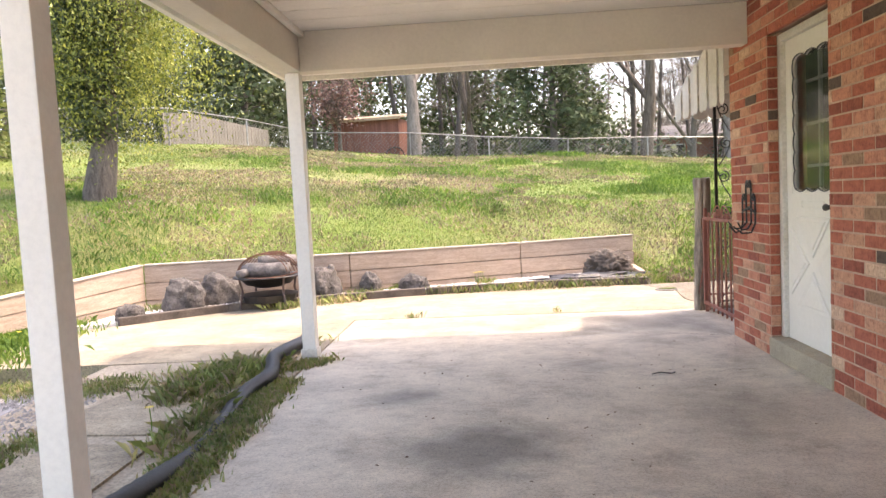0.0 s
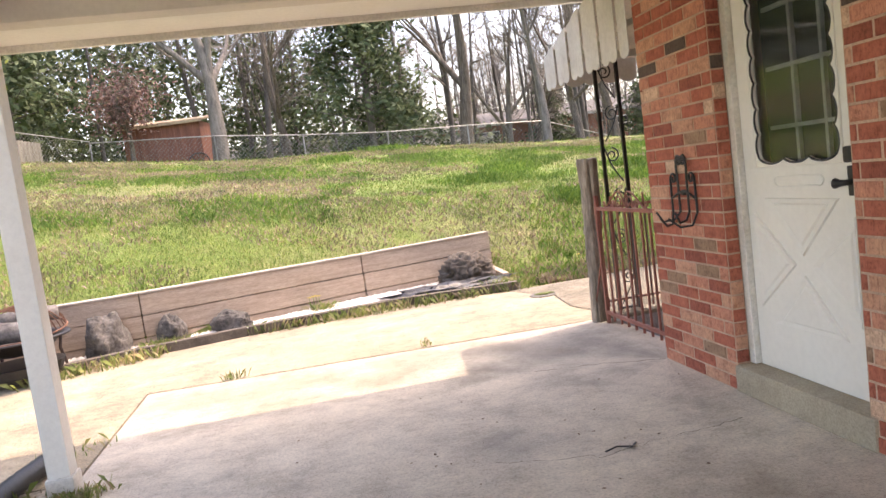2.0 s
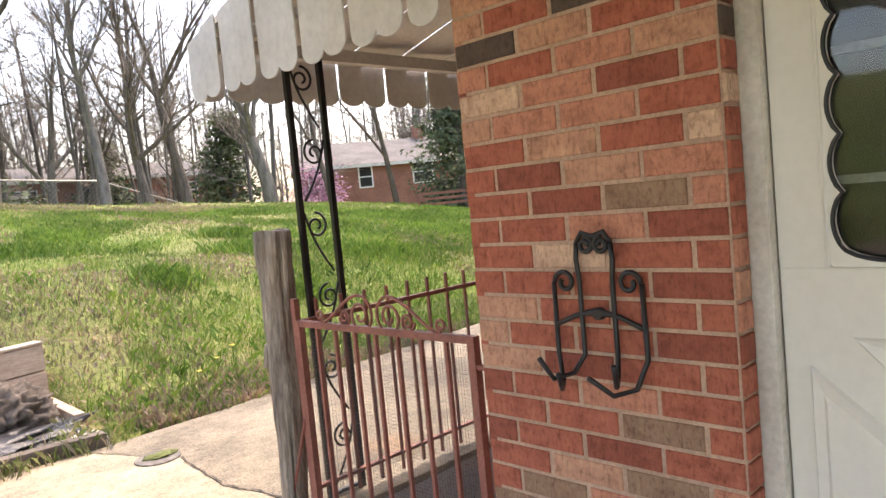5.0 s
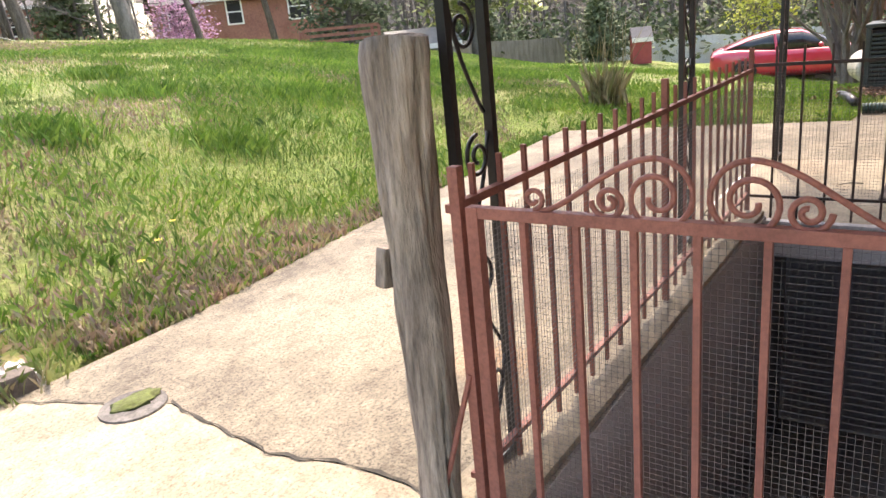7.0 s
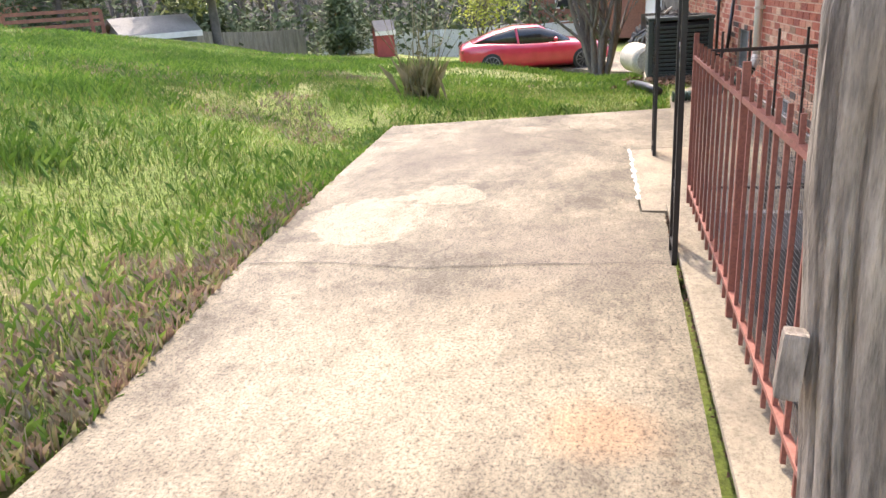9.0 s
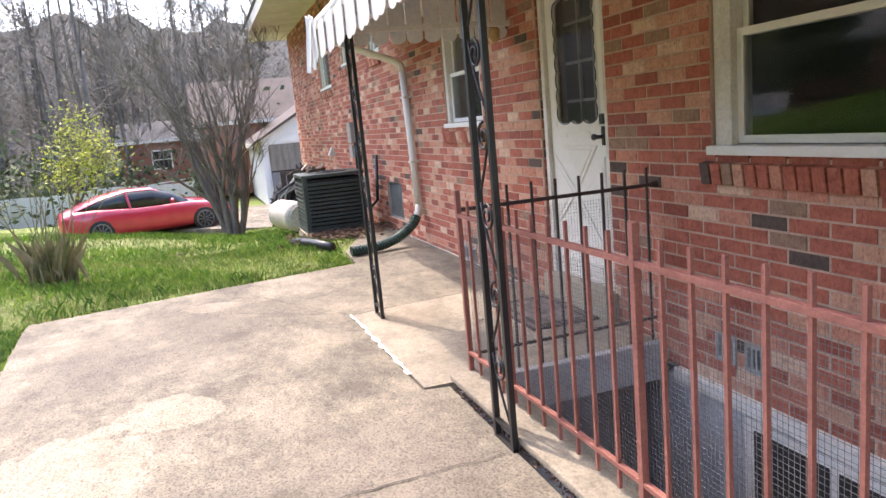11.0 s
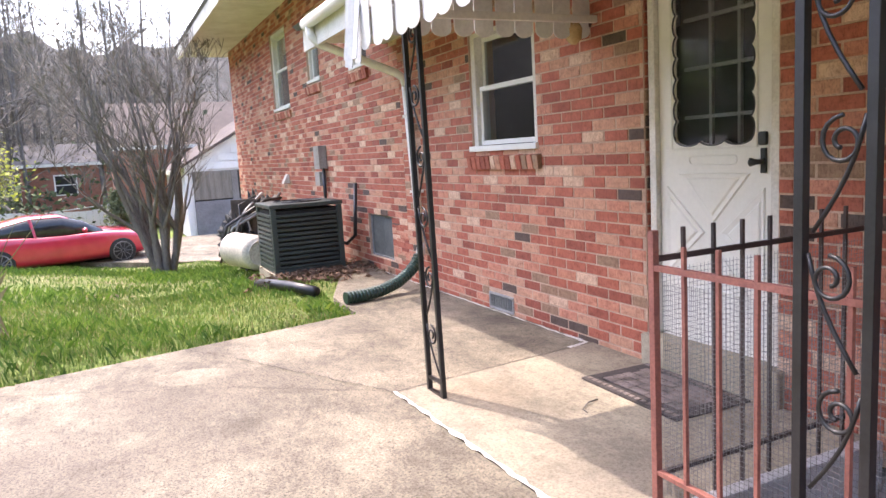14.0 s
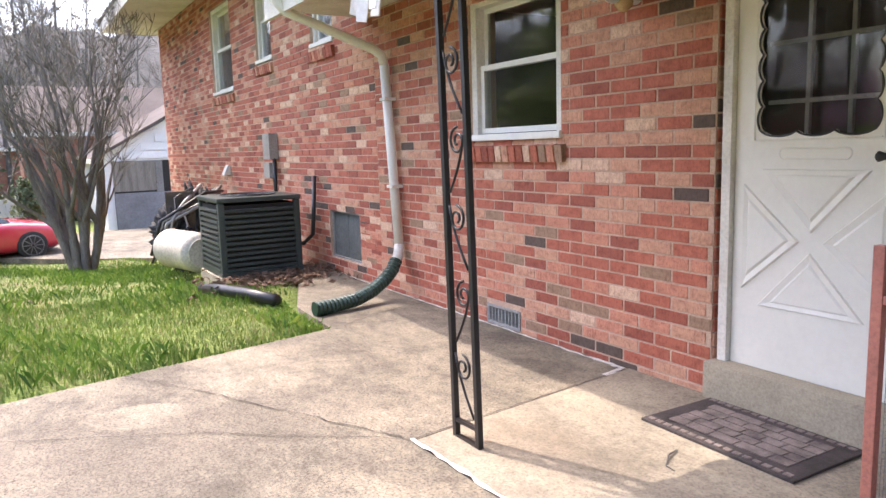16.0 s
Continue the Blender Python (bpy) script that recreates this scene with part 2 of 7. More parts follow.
M_hatch = surface("grey_green_hatch_sheet", (0.15, 0.165, 0.16), (0.10, 0.112, 0.108), 0.55, 3.0, 30.0, 0.2, 0.003)
M_tan_plastic = surface("tan_plastic_drum", (0.56, 0.52, 0.43), (0.44, 0.40, 0.33), 0.5, 2.5, 40.0, 0.1)
M_tarp = surface("grey_tarp", (0.07, 0.07, 0.074), (0.02, 0.02, 0.022), 0.7, 3.0, 18.0, 0.7, 0.03)
M_mat = surface("rubber_mat", (0.075, 0.06, 0.055), (0.035, 0.028, 0.026), 0.85, 8.0, 120.0, 0.6, 0.004)
M_mat_light = surface("worn_mat_panels", (0.30, 0.245, 0.215), (0.12, 0.095, 0.085), 0.9, 9.0, 130.0, 0.5, 0.004)
M_bark = surface("bark", (0.20, 0.165, 0.135), (0.085, 0.068, 0.055), 0.95, 5.0, 30.0, 0.9, 0.03, stretch=(2.4, 2.4, 0.35), spot=0.5)
M_bark_grey = surface("grey_bark", (0.24, 0.215, 0.19), (0.12, 0.105, 0.095), 0.95, 4.0, 26.0, 0.7, 0.02, stretch=(2, 2, 0.5), spot=0.4)
M_far_bark = surface("distant_bark", (0.17, 0.152, 0.14), (0.10, 0.09, 0.082), 0.95, 2.0, 10.0)
M_roof = surface("grey_shingle_roof", (0.17, 0.16, 0.155), (0.11, 0.104, 0.1), 0.9, 1.2, 24.0, 0.4, 0.01)
M_roof_tan = surface("tan_metal_roof", (0.50, 0.38, 0.26), (0.36, 0.26, 0.17), 0.7, 1.0, 20.0)
M_roof_brown = surface("brown_shingle_roof", (0.115, 0.09, 0.078), (0.08, 0.062, 0.054), 0.9, 1.2, 24.0, 0.4, 0.01)
M_far_siding = surface("dim_grey_siding", (0.24, 0.23, 0.215), (0.17, 0.163, 0.152), 0.7, 1.2, 20.0)
M_far_brick = surface("distant_brick", (0.36, 0.165, 0.115), (0.28, 0.12, 0.085), 0.9, 1.5, 14.0)
M_shed = surface("red_brown_shed_boards", (0.27, 0.11, 0.075), (0.17, 0.068, 0.05), 0.8, 1.4, 24.0, 0.3, stretch=(4, 4, 0.5))
M_red_shed = surface("barn_red_paint", (0.35, 0.06, 0.05), (0.26, 0.045, 0.04), 0.7, 2.0, 24.0)
M_vinyl = surface("white_vinyl", (0.74, 0.75, 0.76), (0.66, 0.67, 0.69), 0.5, 1.0, 20.0, 0.1, spot=0.1)
M_board_fence = surface("grey_board_fence", (0.26, 0.235, 0.20), (0.15, 0.135, 0.115), 0.9, 2.0, 20.0, stretch=(4, 4, 0.5))
M_meter = surface("utility_grey_enamel", (0.40, 0.38, 0.35), (0.30, 0.28, 0.25), 0.5, 4.0, 50.0, 0.1)
M_tyre = surface("tyre_rubber", (0.025, 0.025, 0.026), (0.015, 0.015, 0.016), 0.8, 6.0, 60.0)
M_rim = surface("dark_alloy", (0.22, 0.22, 0.23), (0.12, 0.12, 0.13), 0.35, 4.0, 30.0, 0.05, metal=0.8)
M_lamp_glass = surface("amber_lamp_glass", (0.55, 0.38, 0.17), (0.42, 0.28, 0.12), 0.25, 8.0, 40.0, 0.2)
M_rust_mesh = surface("rusted_fire_screen", (0.20, 0.085, 0.045), (0.10, 0.045, 0.03), 0.8, 8.0, 60.0, 0.3)
M_log = surface("charred_grey_log", (0.24, 0.215, 0.20), (0.07, 0.062, 0.058), 0.9, 8.0, 50.0, 0.7, 0.01)
M_leaf_litter = surface("dry_leaves", (0.21, 0.12, 0.075), (0.10, 0.06, 0.04), 0.9, 14.0, 60.0, 0.7, 0.02)
M_flower = surface("yellow_petals", (0.80, 0.60, 0.04), (0.70, 0.48, 0.03), 0.6, 9.0, 50.0)
M_dirt = surface("pale_dry_dirt", (0.46, 0.39, 0.29), (0.29, 0.24, 0.175), 0.95, 3.0, 40.0, 0.6, 0.01, spot=0.5)
M_moss = surface("moss", (0.14, 0.17, 0.045), (0.08, 0.09, 0.03), 0.95, 20.0, 90.0, 0.6, 0.01)


def car_paint():
    m, nt, b = nodes_of("red_car_paint")
    f = noise_fac(nt, 3.0, 2.0)
    nt.links.new(ramp(nt, f, [(0.3, (0.42, 0.012, 0.035)), (0.7, (0.50, 0.02, 0.05))]), b.inputs["Base Color"])
    b.inputs["Roughness"].default_value, b.inputs["Coat Weight"].default_value = 0.3, 1.0
    return m


def glass_material(name, tint, rough=0.03):
    m, nt, b = nodes_of(name)
    b.inputs["Base Color"].default_value = (*tint, 1)
    b.inputs["Roughness"].default_value = rough
    b.inputs["Transmission Weight"].default_value = 1.0
    b.inputs["IOR"].default_value = 1.45
    bump(nt, b, noise_fac(nt, 1.6, 2.0), 0.05, 0.01)
    return m


def foliage(name, stops, rough=0.6, through_light=0.25):
    """Leaf or blade colour that varies from piece to piece and over patches of metres."""
    m, nt, b = nodes_of(name)
    isl = nt.nodes.new("ShaderNodeNewGeometry").outputs["Random Per Island"]
    c = ramp(nt, isl, stops)
    patch = ramp(nt, noise_fac(nt, 0.7, 4.0, 0.6), [(0.35, (0.6, 0.64, 0.6)), (0.65, (1.18, 1.14, 1.08))])
    c = mixc(nt, 1.0, c, patch, "MULTIPLY")
    tuft = ramp(nt, noise_fac(nt, 4.5, 4.0, 0.7), [(0.36, (0.62, 0.7, 0.6)), (0.5, (1.0, 1.0, 1.0)), (0.64, (1.2, 1.12, 1.05))])
    c = mixc(nt, 1.0, c, tuft, "MULTIPLY")
    nt.links.new(c, b.inputs["Base Color"])
    b.inputs["Roughness"].default_value = rough
    tr = nt.nodes.new("ShaderNodeBsdfTranslucent")
    nt.links.new(c, tr.inputs[0])
    mx = nt.nodes.new("ShaderNodeMixShader")
    mx.inputs[0].default_value = through_light
    nt.links.new(b.outputs[0], mx.inputs[1])
    nt.links.new(tr.outputs[0], mx.inputs[2])
    nt.links.new(mx.outputs[0], nt.nodes["Material Output"].inputs[0])
    return m


M_car = car_paint()
M_glass = glass_material("window_glass", (0.9, 0.93, 0.92))
M_car_glass = surface("tinted_car_glass", (0.02, 0.024, 0.028), (0.014, 0.017, 0.02), 0.08, 2.0, 8.0, 0.0)
M_grass = foliage("grass_blades", [(0.0, (0.09, 0.175, 0.026)), (0.4, (0.165, 0.265, 0.045)), (0.75, (0.23, 0.29, 0.07)), (1.0, (0.32, 0.265, 0.14))], 0.65, 0.28)
M_grass_lush = foliage("lush_grass_blades", [(0.0, (0.065, 0.145, 0.018)), (0.5, (0.125, 0.24, 0.032)), (1.0, (0.22, 0.315, 0.062))], 0.65, 0.28)
M_weed = foliage("low_weeds", [(0.0, (0.13, 0.18, 0.05)), (0.4, (0.23, 0.29, 0.085)), (0.75, (0.34, 0.31, 0.16)), (1.0, (0.38, 0.28, 0.23))])
M_dead_nettle = foliage("purple_dead_nettle", [(0.0, (0.20, 0.135, 0.115)), (0.5, (0.34, 0.24, 0.175)), (0.8, (0.36, 0.34, 0.17)), (1.0, (0.30, 0.22, 0.24))])
M_leaf_spring = foliage("spring_leaves", [(0.0, (0.10, 0.13, 0.025)), (0.5, (0.24, 0.28, 0.045)), (1.0, (0.42, 0.43, 0.10))], 0.6, 0.3)
M_leaf_holly = foliage("evergreen_leaves", [(0.0, (0.05, 0.075, 0.036)), (0.6, (0.095, 0.13, 0.062)), (1.0, (0.15, 0.185, 0.095))], 0.8, 0.1)
M_leaf_mixed = foliage("young_green_leaves", [(0.0, (0.14, 0.18, 0.055)), (0.5, (0.27, 0.32, 0.1)), (1.0, (0.44, 0.46, 0.2))], 0.5, 0.25)
M_leaf_ivy = foliage("ivy_leaves", [(0.0, (0.03, 0.05, 0.02)), (0.7, (0.07, 0.10, 0.035)), (1.0, (0.11, 0.125, 0.055))], 0.8, 0.1)
M_leaf_red = foliage("reddish_buds", [(0.0, (0.15, 0.08, 0.075)), (0.6, (0.25, 0.14, 0.13)), (1.0, (0.33, 0.22, 0.19))])
M_leaf_pink = foliage("redbud_blossom", [(0.0, (0.42, 0.2, 0.36)), (0.6, (0.55, 0.3, 0.48)), (1.0, (0.62, 0.40, 0.55))])
M_leaf_yellow = foliage("yellow_green_leaves", [(0.0, (0.33, 0.38, 0.04)), (1.0, (0.52, 0.54, 0.10))], 0.5, 0.4)
M_twig = foliage("bare_twigs", [(0.0, (0.10, 0.087, 0.078)), (0.6, (0.18, 0.157, 0.14)), (1.0, (0.26, 0.225, 0.20))], 0.9, 0.0)
M_reed = foliage("dry_reeds", [(0.0, (0.13, 0.14, 0.05)), (0.5, (0.25, 0.21, 0.11)), (1.0, (0.33, 0.27, 0.17))], 0.8, 0.1)


def lawn_material():
    m, nt, b = nodes_of("lawn_ground")
    big = noise_fac(nt, 0.28, 6.0, 0.65)
    med = noise_fac(nt, 1.7, 6.0, 0.7)
    fine = noise_fac(nt, 28.0, 5.0, 0.8)
    c = ramp(nt, big, [(0.3, (0.12, 0.19, 0.035)), (0.46, (0.18, 0.225, 0.055)), (0.57, (0.24, 0.205, 0.10)), (0.7, (0.29, 0.205, 0.135))])
    c = mixc(nt, 0.45, c, ramp(nt, med, [(0.35, (0.12, 0.22, 0.028)), (0.55, (0.21, 0.28, 0.055)), (0.72, (0.29, 0.21, 0.135))]))
    c = mixc(nt, 1.0, c, ramp(nt, fine, [(0.35, (0.45, 0.45, 0.42)), (0.6, (1.1, 1.1, 1.05))]), "MULTIPLY")
    nt.links.new(c, b.inputs["Base Color"])
    b.inputs["Roughness"].default_value = 0.95
    bump(nt, b, fine, 0.8, 0.05)
    return m


M_lawn = lawn_material()
M_hill = surface("wooded_hillside", (0.10, 0.094, 0.086), (0.045, 0.047, 0.042), 0.95, 0.12, 0.9, 0.9, 0.6, spot=0.5)


# ---- mesh helpers ----
def thing(name, m=None, label="", category="", group="", kind=""):
    ob = new(name)
    ob.empty_display_size = 0.05
    if m is not None:
        ob.matrix_world = m
    return tagged(ob, label, category, group, kind)


def to_object(name, bm, material, parent=None, label="", smooth=False):
    me = bpy.data.meshes.new(name)
    bm.to_mesh(me)
    bm.free()
    me.materials.append(material)
    if smooth:
        me.shade_smooth()
    ob = new(name, me)
    if parent is not None:
        ob.parent = parent
    return tagged(ob, label)


def part(name, bm, material, parent, label="", smooth=False):
    return to_object(name, bm, material, parent, label, smooth)


def raw(name, verts, faces, material, parent=None, smooth=False):
    me = bpy.data.meshes.new(name)
    me.from_pydata(verts, [], faces)
    me.materials.append(material)
    if smooth:
        me.shade_smooth()
    ob = new(name, me)
    if parent is not None:
        ob.parent = parent
    return ob


def box(x0, x1, y0, y1, z0, z1, bevel=0.0, bm=None):
    bm = bm or bmesh.new()
    vs = bmesh.ops.create_cube(bm, size=1, matrix=Matrix.LocRotScale(((x0 + x1) / 2, (y0 + y1) / 2, (z0 + z1) / 2), None, (x1 - x0, y1 - y0, z1 - z0)))["verts"]
    if bevel:
        es = list({e for v in vs for e in v.link_edges})
        bmesh.ops.bevel(bm, geom=es, offset=bevel, segments=2, affect="EDGES", profile=0.7)
    return bm


def tube(points, radii, sides=8, bm=None, closed=False):
    """A round tube along points; radii one number or one a point."""
    bm = bm or bmesh.new()
    pts = [Vector(p) for p in points]
    rs = radii if isinstance(radii, (list, tuple)) else [radii] * len(pts)
    rings, up = [], None
    for i, p in enumerate(pts):
        a, b = pts[max(i - 1, 0)], pts[min(i + 1, len(pts) - 1)]
        if closed:
            a, b = pts[i - 1], pts[(i + 1) % len(pts)]
        d = (b - a).normalized() if (b - a).length > 1e-9 else Vector((0, 0, 1))
        if up is None:
            up = d.orthogonal().normalized()
        up = (up - d * up.dot(d))
        up = up.normalized() if up.length > 1e-6 else d.orthogonal().normalized()
        side = d.cross(up)
        rings.append([bm.verts.new(p + (up * math.cos(k * math.tau / sides) + side * math.sin(k * math.tau / sides)) * rs[i]) for k in range(sides)])
    n = len(rings)
    for i in range(n if closed else n - 1):
        r0, r1 = rings[i], rings[(i + 1) % n]
        for k in range(sides):
            bm.faces.new((r0[k], r0[(k + 1) % sides], r1[(k + 1) % sides], r1[k]))
    if not closed:
        bm.faces.new(rings[0][::-1])
        bm.faces.new(rings[-1])
    return bm


def slab(outline, z0, z1, bm=None):
    """A flat slab over an outline that runs counter-clockwise."""
    bm = bm or bmesh.new()
    lo = [bm.verts.new((x, y, z0)) for x, y in outline]
    hi = [bm.verts.new((x, y, z1)) for x, y in outline]
    bm.faces.new(hi)
    bm.faces.new(lo[::-1])
    n = len(outline)
    for i in range(n):
        bm.faces.new((lo[i], lo[(i + 1) % n], hi[(i + 1) % n], hi[i]))
    return bm


def prism(outline, axis, a, b, bm=None):
    """An outline of (u, v) drawn out along axis from a to b: axis "x" takes (y, z), axis "y" takes (x, z)."""
    bm = bm or bmesh.new()
    put = (lambda u, v, w: (w, u, v)) if axis == "x" else (lambda u, v, w: (u, w, v))
    lo = [bm.verts.new(put(u, v, a)) for u, v in outline]
    hi = [bm.verts.new(put(u, v, b)) for u, v in outline]
    bm.faces.new(lo)
    bm.faces.new(hi[::-1])
    n = len(outline)
    for i in range(n):
        bm.faces.new((lo[i], hi[i], hi[(i + 1) % n], lo[(i + 1) % n]))
    bmesh.ops.recalc_face_normals(bm, faces=bm.faces[:])
    return bm


def spiral(cx, cz, r, turns, start, inner=0.25, n=22, flip=1):
    """A scroll in a plane: points (u, v) from the outside in."""
    out = []
    for i in range(n + 1):
        f = i / n
        rr = r * (1 - (1 - inner) * f)
        a = start + flip * turns * math.tau * f
        out.append((cx + rr * math.cos(a), cz + rr * math.sin(a)))
    return out


def smooth01(v):
    v = min(1.0, max(0.0, v))
    return v * v * (3 - 2 * v)


# ---- the lie of the land ----
EDGE = [(-60, 1.0), (-9.6, 0.9), (-5.94, 2.85), (-3.59, 3.2), (-1.45, 4.06), (0.14, 4.5), (0.15, 3.27), (0.8, 3.17), (2.2, 3.38), (6.22, 3.75), (6.8, 0.95), (7.6, 0.95), (8.8, 0.5), (60, 0.5)]


def edge_y(x):
    """North edge of the paved and level yard at x."""
    for (x0, y0), (x1, y1) in zip(EDGE, EDGE[1:]):
        if x0 <= x <= x1:
            return y0 + (y1 - y0) * (x - x0) / (x1 - x0)
    return 0.5


def land(x, y):
    """Height of the lawn, which climbs to a crest and drops behind it, and falls away to the east."""
    d = y - edge_y(x)
    p = 0.12 - 0.06 * x + 0.122 * y
    if x > 8:
        p = 0.12 - 0.48 - 0.042 * (x - 8) + 0.122 * y * max(0.25, 1 - (x - 8) / 26)
    p -= 0.13 * max(0.0, y - 18.5) + 0.16 * max(0.0, 0.5 * x + 0.87 * y - 26.0)
    p += 0.34 * math.exp(-((x - 14.5) ** 2 + (y - 14.5) ** 2) / 30) + 0.035 * max(0.0, -x - 3.0)
    p -= min(0.45, 0.10 * max(0.0, x - 14.0)) * smooth01((13.0 - y) / 5)
    p += 0.07 * math.sin(x * 0.55 + 1.0) * math.sin(y * 0.47) * smooth01(d / 4)
    p = max(p, -2.6)
    if d <= 0:
        return -0.12 if x < 9 else max(-1.4, -0.12 - 0.1 * (x - 9))
    dw, db = d, d
    if -1.45 <= x <= 2.2:
        dw = max(0.0, y - 4.06 - 0.277 * (x + 1.45))
        db = max(0.0, y - edge_y(max(x, 0.15)))
    open_bank = smooth01(db / 3.2)
    walled = smooth01(dw / 0.12) * 0.45 + 0.55 * smooth01(dw / 3.0) if x > -9.6 else smooth01(d / 6)
    w = 0.006 + 1.6 * smooth01((y - 4.45) / 0.5)
    f = smooth01((x - 0.145 + w) / (2 * w))
    k = walled * (1 - f) + open_bank * f
    low = -0.02 if x < 9 else max(-1.4, -0.02 - 0.1 * (x - 9))
    return low + (p - low) * k


def build_ground():
    """One sheet, fine near the house and coarse to the horizon, with the stairwell left open."""
    xs = [-600, -300, -150, -80, -50, -35] + [-26 + i * 1.0 for i in range(14)] + [-12 + i * 0.4 for i in range(30)] + [0.0, 0.139, 0.151, 0.3] + [0.6 + i * 0.4 for i in range(6)] + [3.12] + [3.4 + i * 0.4 for i in range(24)] + [13.2 + i * 1.0 for i in range(20)] + [35, 45, 60, 90, 150, 300, 600]
    ys = [-600, -200, -80, -40, -20, -12, -8, -4, -1, -0.1, 0.3, 0.7, 1.05] + [1.4 + i * 0.12 for i in range(28)] + [4.9 + i * 0.4 for i in range(30)] + [17.2 + i * 1.0 for i in range(16)] + [35, 40, 50, 70, 110, 200, 400, 700]
    vs = [(x, y, land(x, y)) for y in ys for x in xs]
    nx, faces = len(xs), []
    for j in range(len(ys) - 1):
        for i in range(nx - 1):
            cx, cy = (xs[i] + xs[i + 1]) / 2, (ys[j] + ys[j + 1]) / 2
            if 0.0 < cx < 3.12 and -0.1 < cy < 1.05:
                continue
            a = j * nx + i
            faces.append((a, a + 1, a + 1 + nx, a + nx))
    ob = raw("ground", vs, faces, M_lawn, None, True)
    return tagged(ob, "green spring lawn with bare brown patches, climbing to a crest", "lawn", kind="structure")


ground = build_ground()


# ---- paving ----
def paving():
    carport = part("floor", slab([(-3.2, -7.4), (0.2, -7.4), (0.2, -0.1), (0.16, 1.26), (-3.2, 1.34)], -0.12, 0.0), M_carport_floor, None)
    tagged(carport, "stained grey concrete carport floor", "concrete floor", kind="structure")
    outline = [(-6.2, -0.3), (-3.215, -0.22), (-3.215, 1.357), (0.16, 1.277), (3.13, 1.25), (3.16, 1.385), (4.82, 1.415), (4.985, 0.0), (9.0, 0.0), (8.8, 0.45), (7.6, 0.9), (6.8, 0.95), (6.22, 3.75), (4.2, 3.58), (2.2, 3.40), (0.8, 3.19), (0.0, 3.15), (-0.6, 3.24), (-1.2, 3.32), (-2.65, 3.08), (-3.68, 2.82), (-4.85, 2.36), (-5.6, 1.72), (-6.5, 1.0)]
    seam = [(0.2, 1.2767), (0.2, 1.62), (0.13, 1.9), (0.2, 2.5), (0.08, 2.75), (0.0, 2.95), (-0.1, 3.162)]
    east = [(x + 0.003, y) for x, y in seam[::-1]] + outline[4:17]
    west = outline[:4] + [(x - 0.003, y) for x, y in seam] + outline[17:]
    w = part("pavement_walk", slab(west, -0.12, 0.0), M_walk, None)
    tagged(w, "sunlit pale cream concrete walk below the lawn", "walk", kind="structure")
    p = part("pavement", slab(east, -0.12, 0.0), M_conc, None)
    tagged(p, "sunlit pale concrete patio with worn broom finish", "patio", kind="structure")
    s = part("stoop_slab", slab([(3.14, 0.0), (4.972, 0.0), (4.808, 1.402), (3.175, 1.372)], -0.12, 0.004), M_stoop, None)
    tagged(s, "grey concrete slab beside the back door", "concrete slab", kind="structure")
    for o in ([(-3.3, 1.2), (0.19, 1.2), (0.19, 1.4), (-3.3, 1.4)], [(3.165, 1.3), (5.1, 1.33), (5.1, 1.5), (3.165, 1.48)], [(4.7, 0.02), (5.1, 0.02), (4.98, 1.32), (4.7, 1.32)]):
        tagged(part("joint_bed", slab(o, -0.119, -0.03), M_joint, None), "dark dirt in the joints between slabs", "joint", kind="structure")
    # Unseen driveway, added as a pale reflector for the carport's ceiling and floor.
    dr = part("driveway", slab([(-9.5, -60), (3.5, -60), (3.5, -9.62), (0.2, -9.62), (0.2, -7.42), (-3.2, -7.42), (-3.22, -4.6), (-9.5, -4.6)], -0.12, -0.004), M_drive, None)
    tagged(dr, "unseen pale concrete driveway, added to bounce light into the carport", "driveway", kind="structure")
    return p


paving()


def crack(points, width, material, name, label, jitter=0.012, seed=3):
    """A thin uneven seam lying on the paving."""
    rng = random.Random(seed)
    pts = []
    for (x0, y0), (x1, y1) in zip(points, points[1:]):
        n = max(3, int(math.hypot(x1 - x0, y1 - y0) / 0.05))
        for i in range(n):
            f = i / n
            pts.append((x0 + (x1 - x0) * f + rng.uniform(-jitter, jitter), y0 + (y1 - y0) * f + rng.uniform(-jitter, jitter)))
    pts.append(points[-1])
    vs, fs = [], []
    for i, (x, y) in enumerate(pts):
        a, b = pts[max(0, i - 1)], pts[min(len(pts) - 1, i + 1)]
        d = Vector((b[0] - a[0], b[1] - a[1])).normalized()
        w = width * rng.uniform(0.15, 0.8) / 2
        vs += [(x - d.y * w, y + d.x * w, 0.006), (x + d.y * w, y - d.x * w, 0.006)]
        if i:
            k = 2 * i
            fs.append((k - 2, k - 1, k + 1, k))
    return tagged(raw(name, vs, fs, material), label, "crack", kind="structure")


crack([(2.33, 1.24), (2.3, 1.9), (2.22, 2.5), (2.28, 3.0), (2.23, 3.38)], 0.014, M_joint, "crack", "thin dark crack across the concrete patio")
crack([(-0.1, 3.13), (0.0, 2.95), (0.08, 2.75)], 0.014, M_joint, "crack", "thin dark crack running to the cleanout cover", seed=5)
crack([(0.2, 2.5), (0.13, 1.9), (0.2, 1.62), (0.2, 1.3)], 0.022, M_joint, "crack", "dark crack from the cleanout cover to the gate post", seed=6)
crack([(-0.75, 0.2), (-0.4, 0.12), (-0.02, -0.02)], 0.012, M_joint, "crack", "short crack in the carport floor by the corner", seed=7)
crack([(4.83, 1.41), (5.4, 2.1), (5.9, 3.0), (6.2, 3.6)], 0.01, M_joint, "crack", "hairline joint in the patio", seed=8)
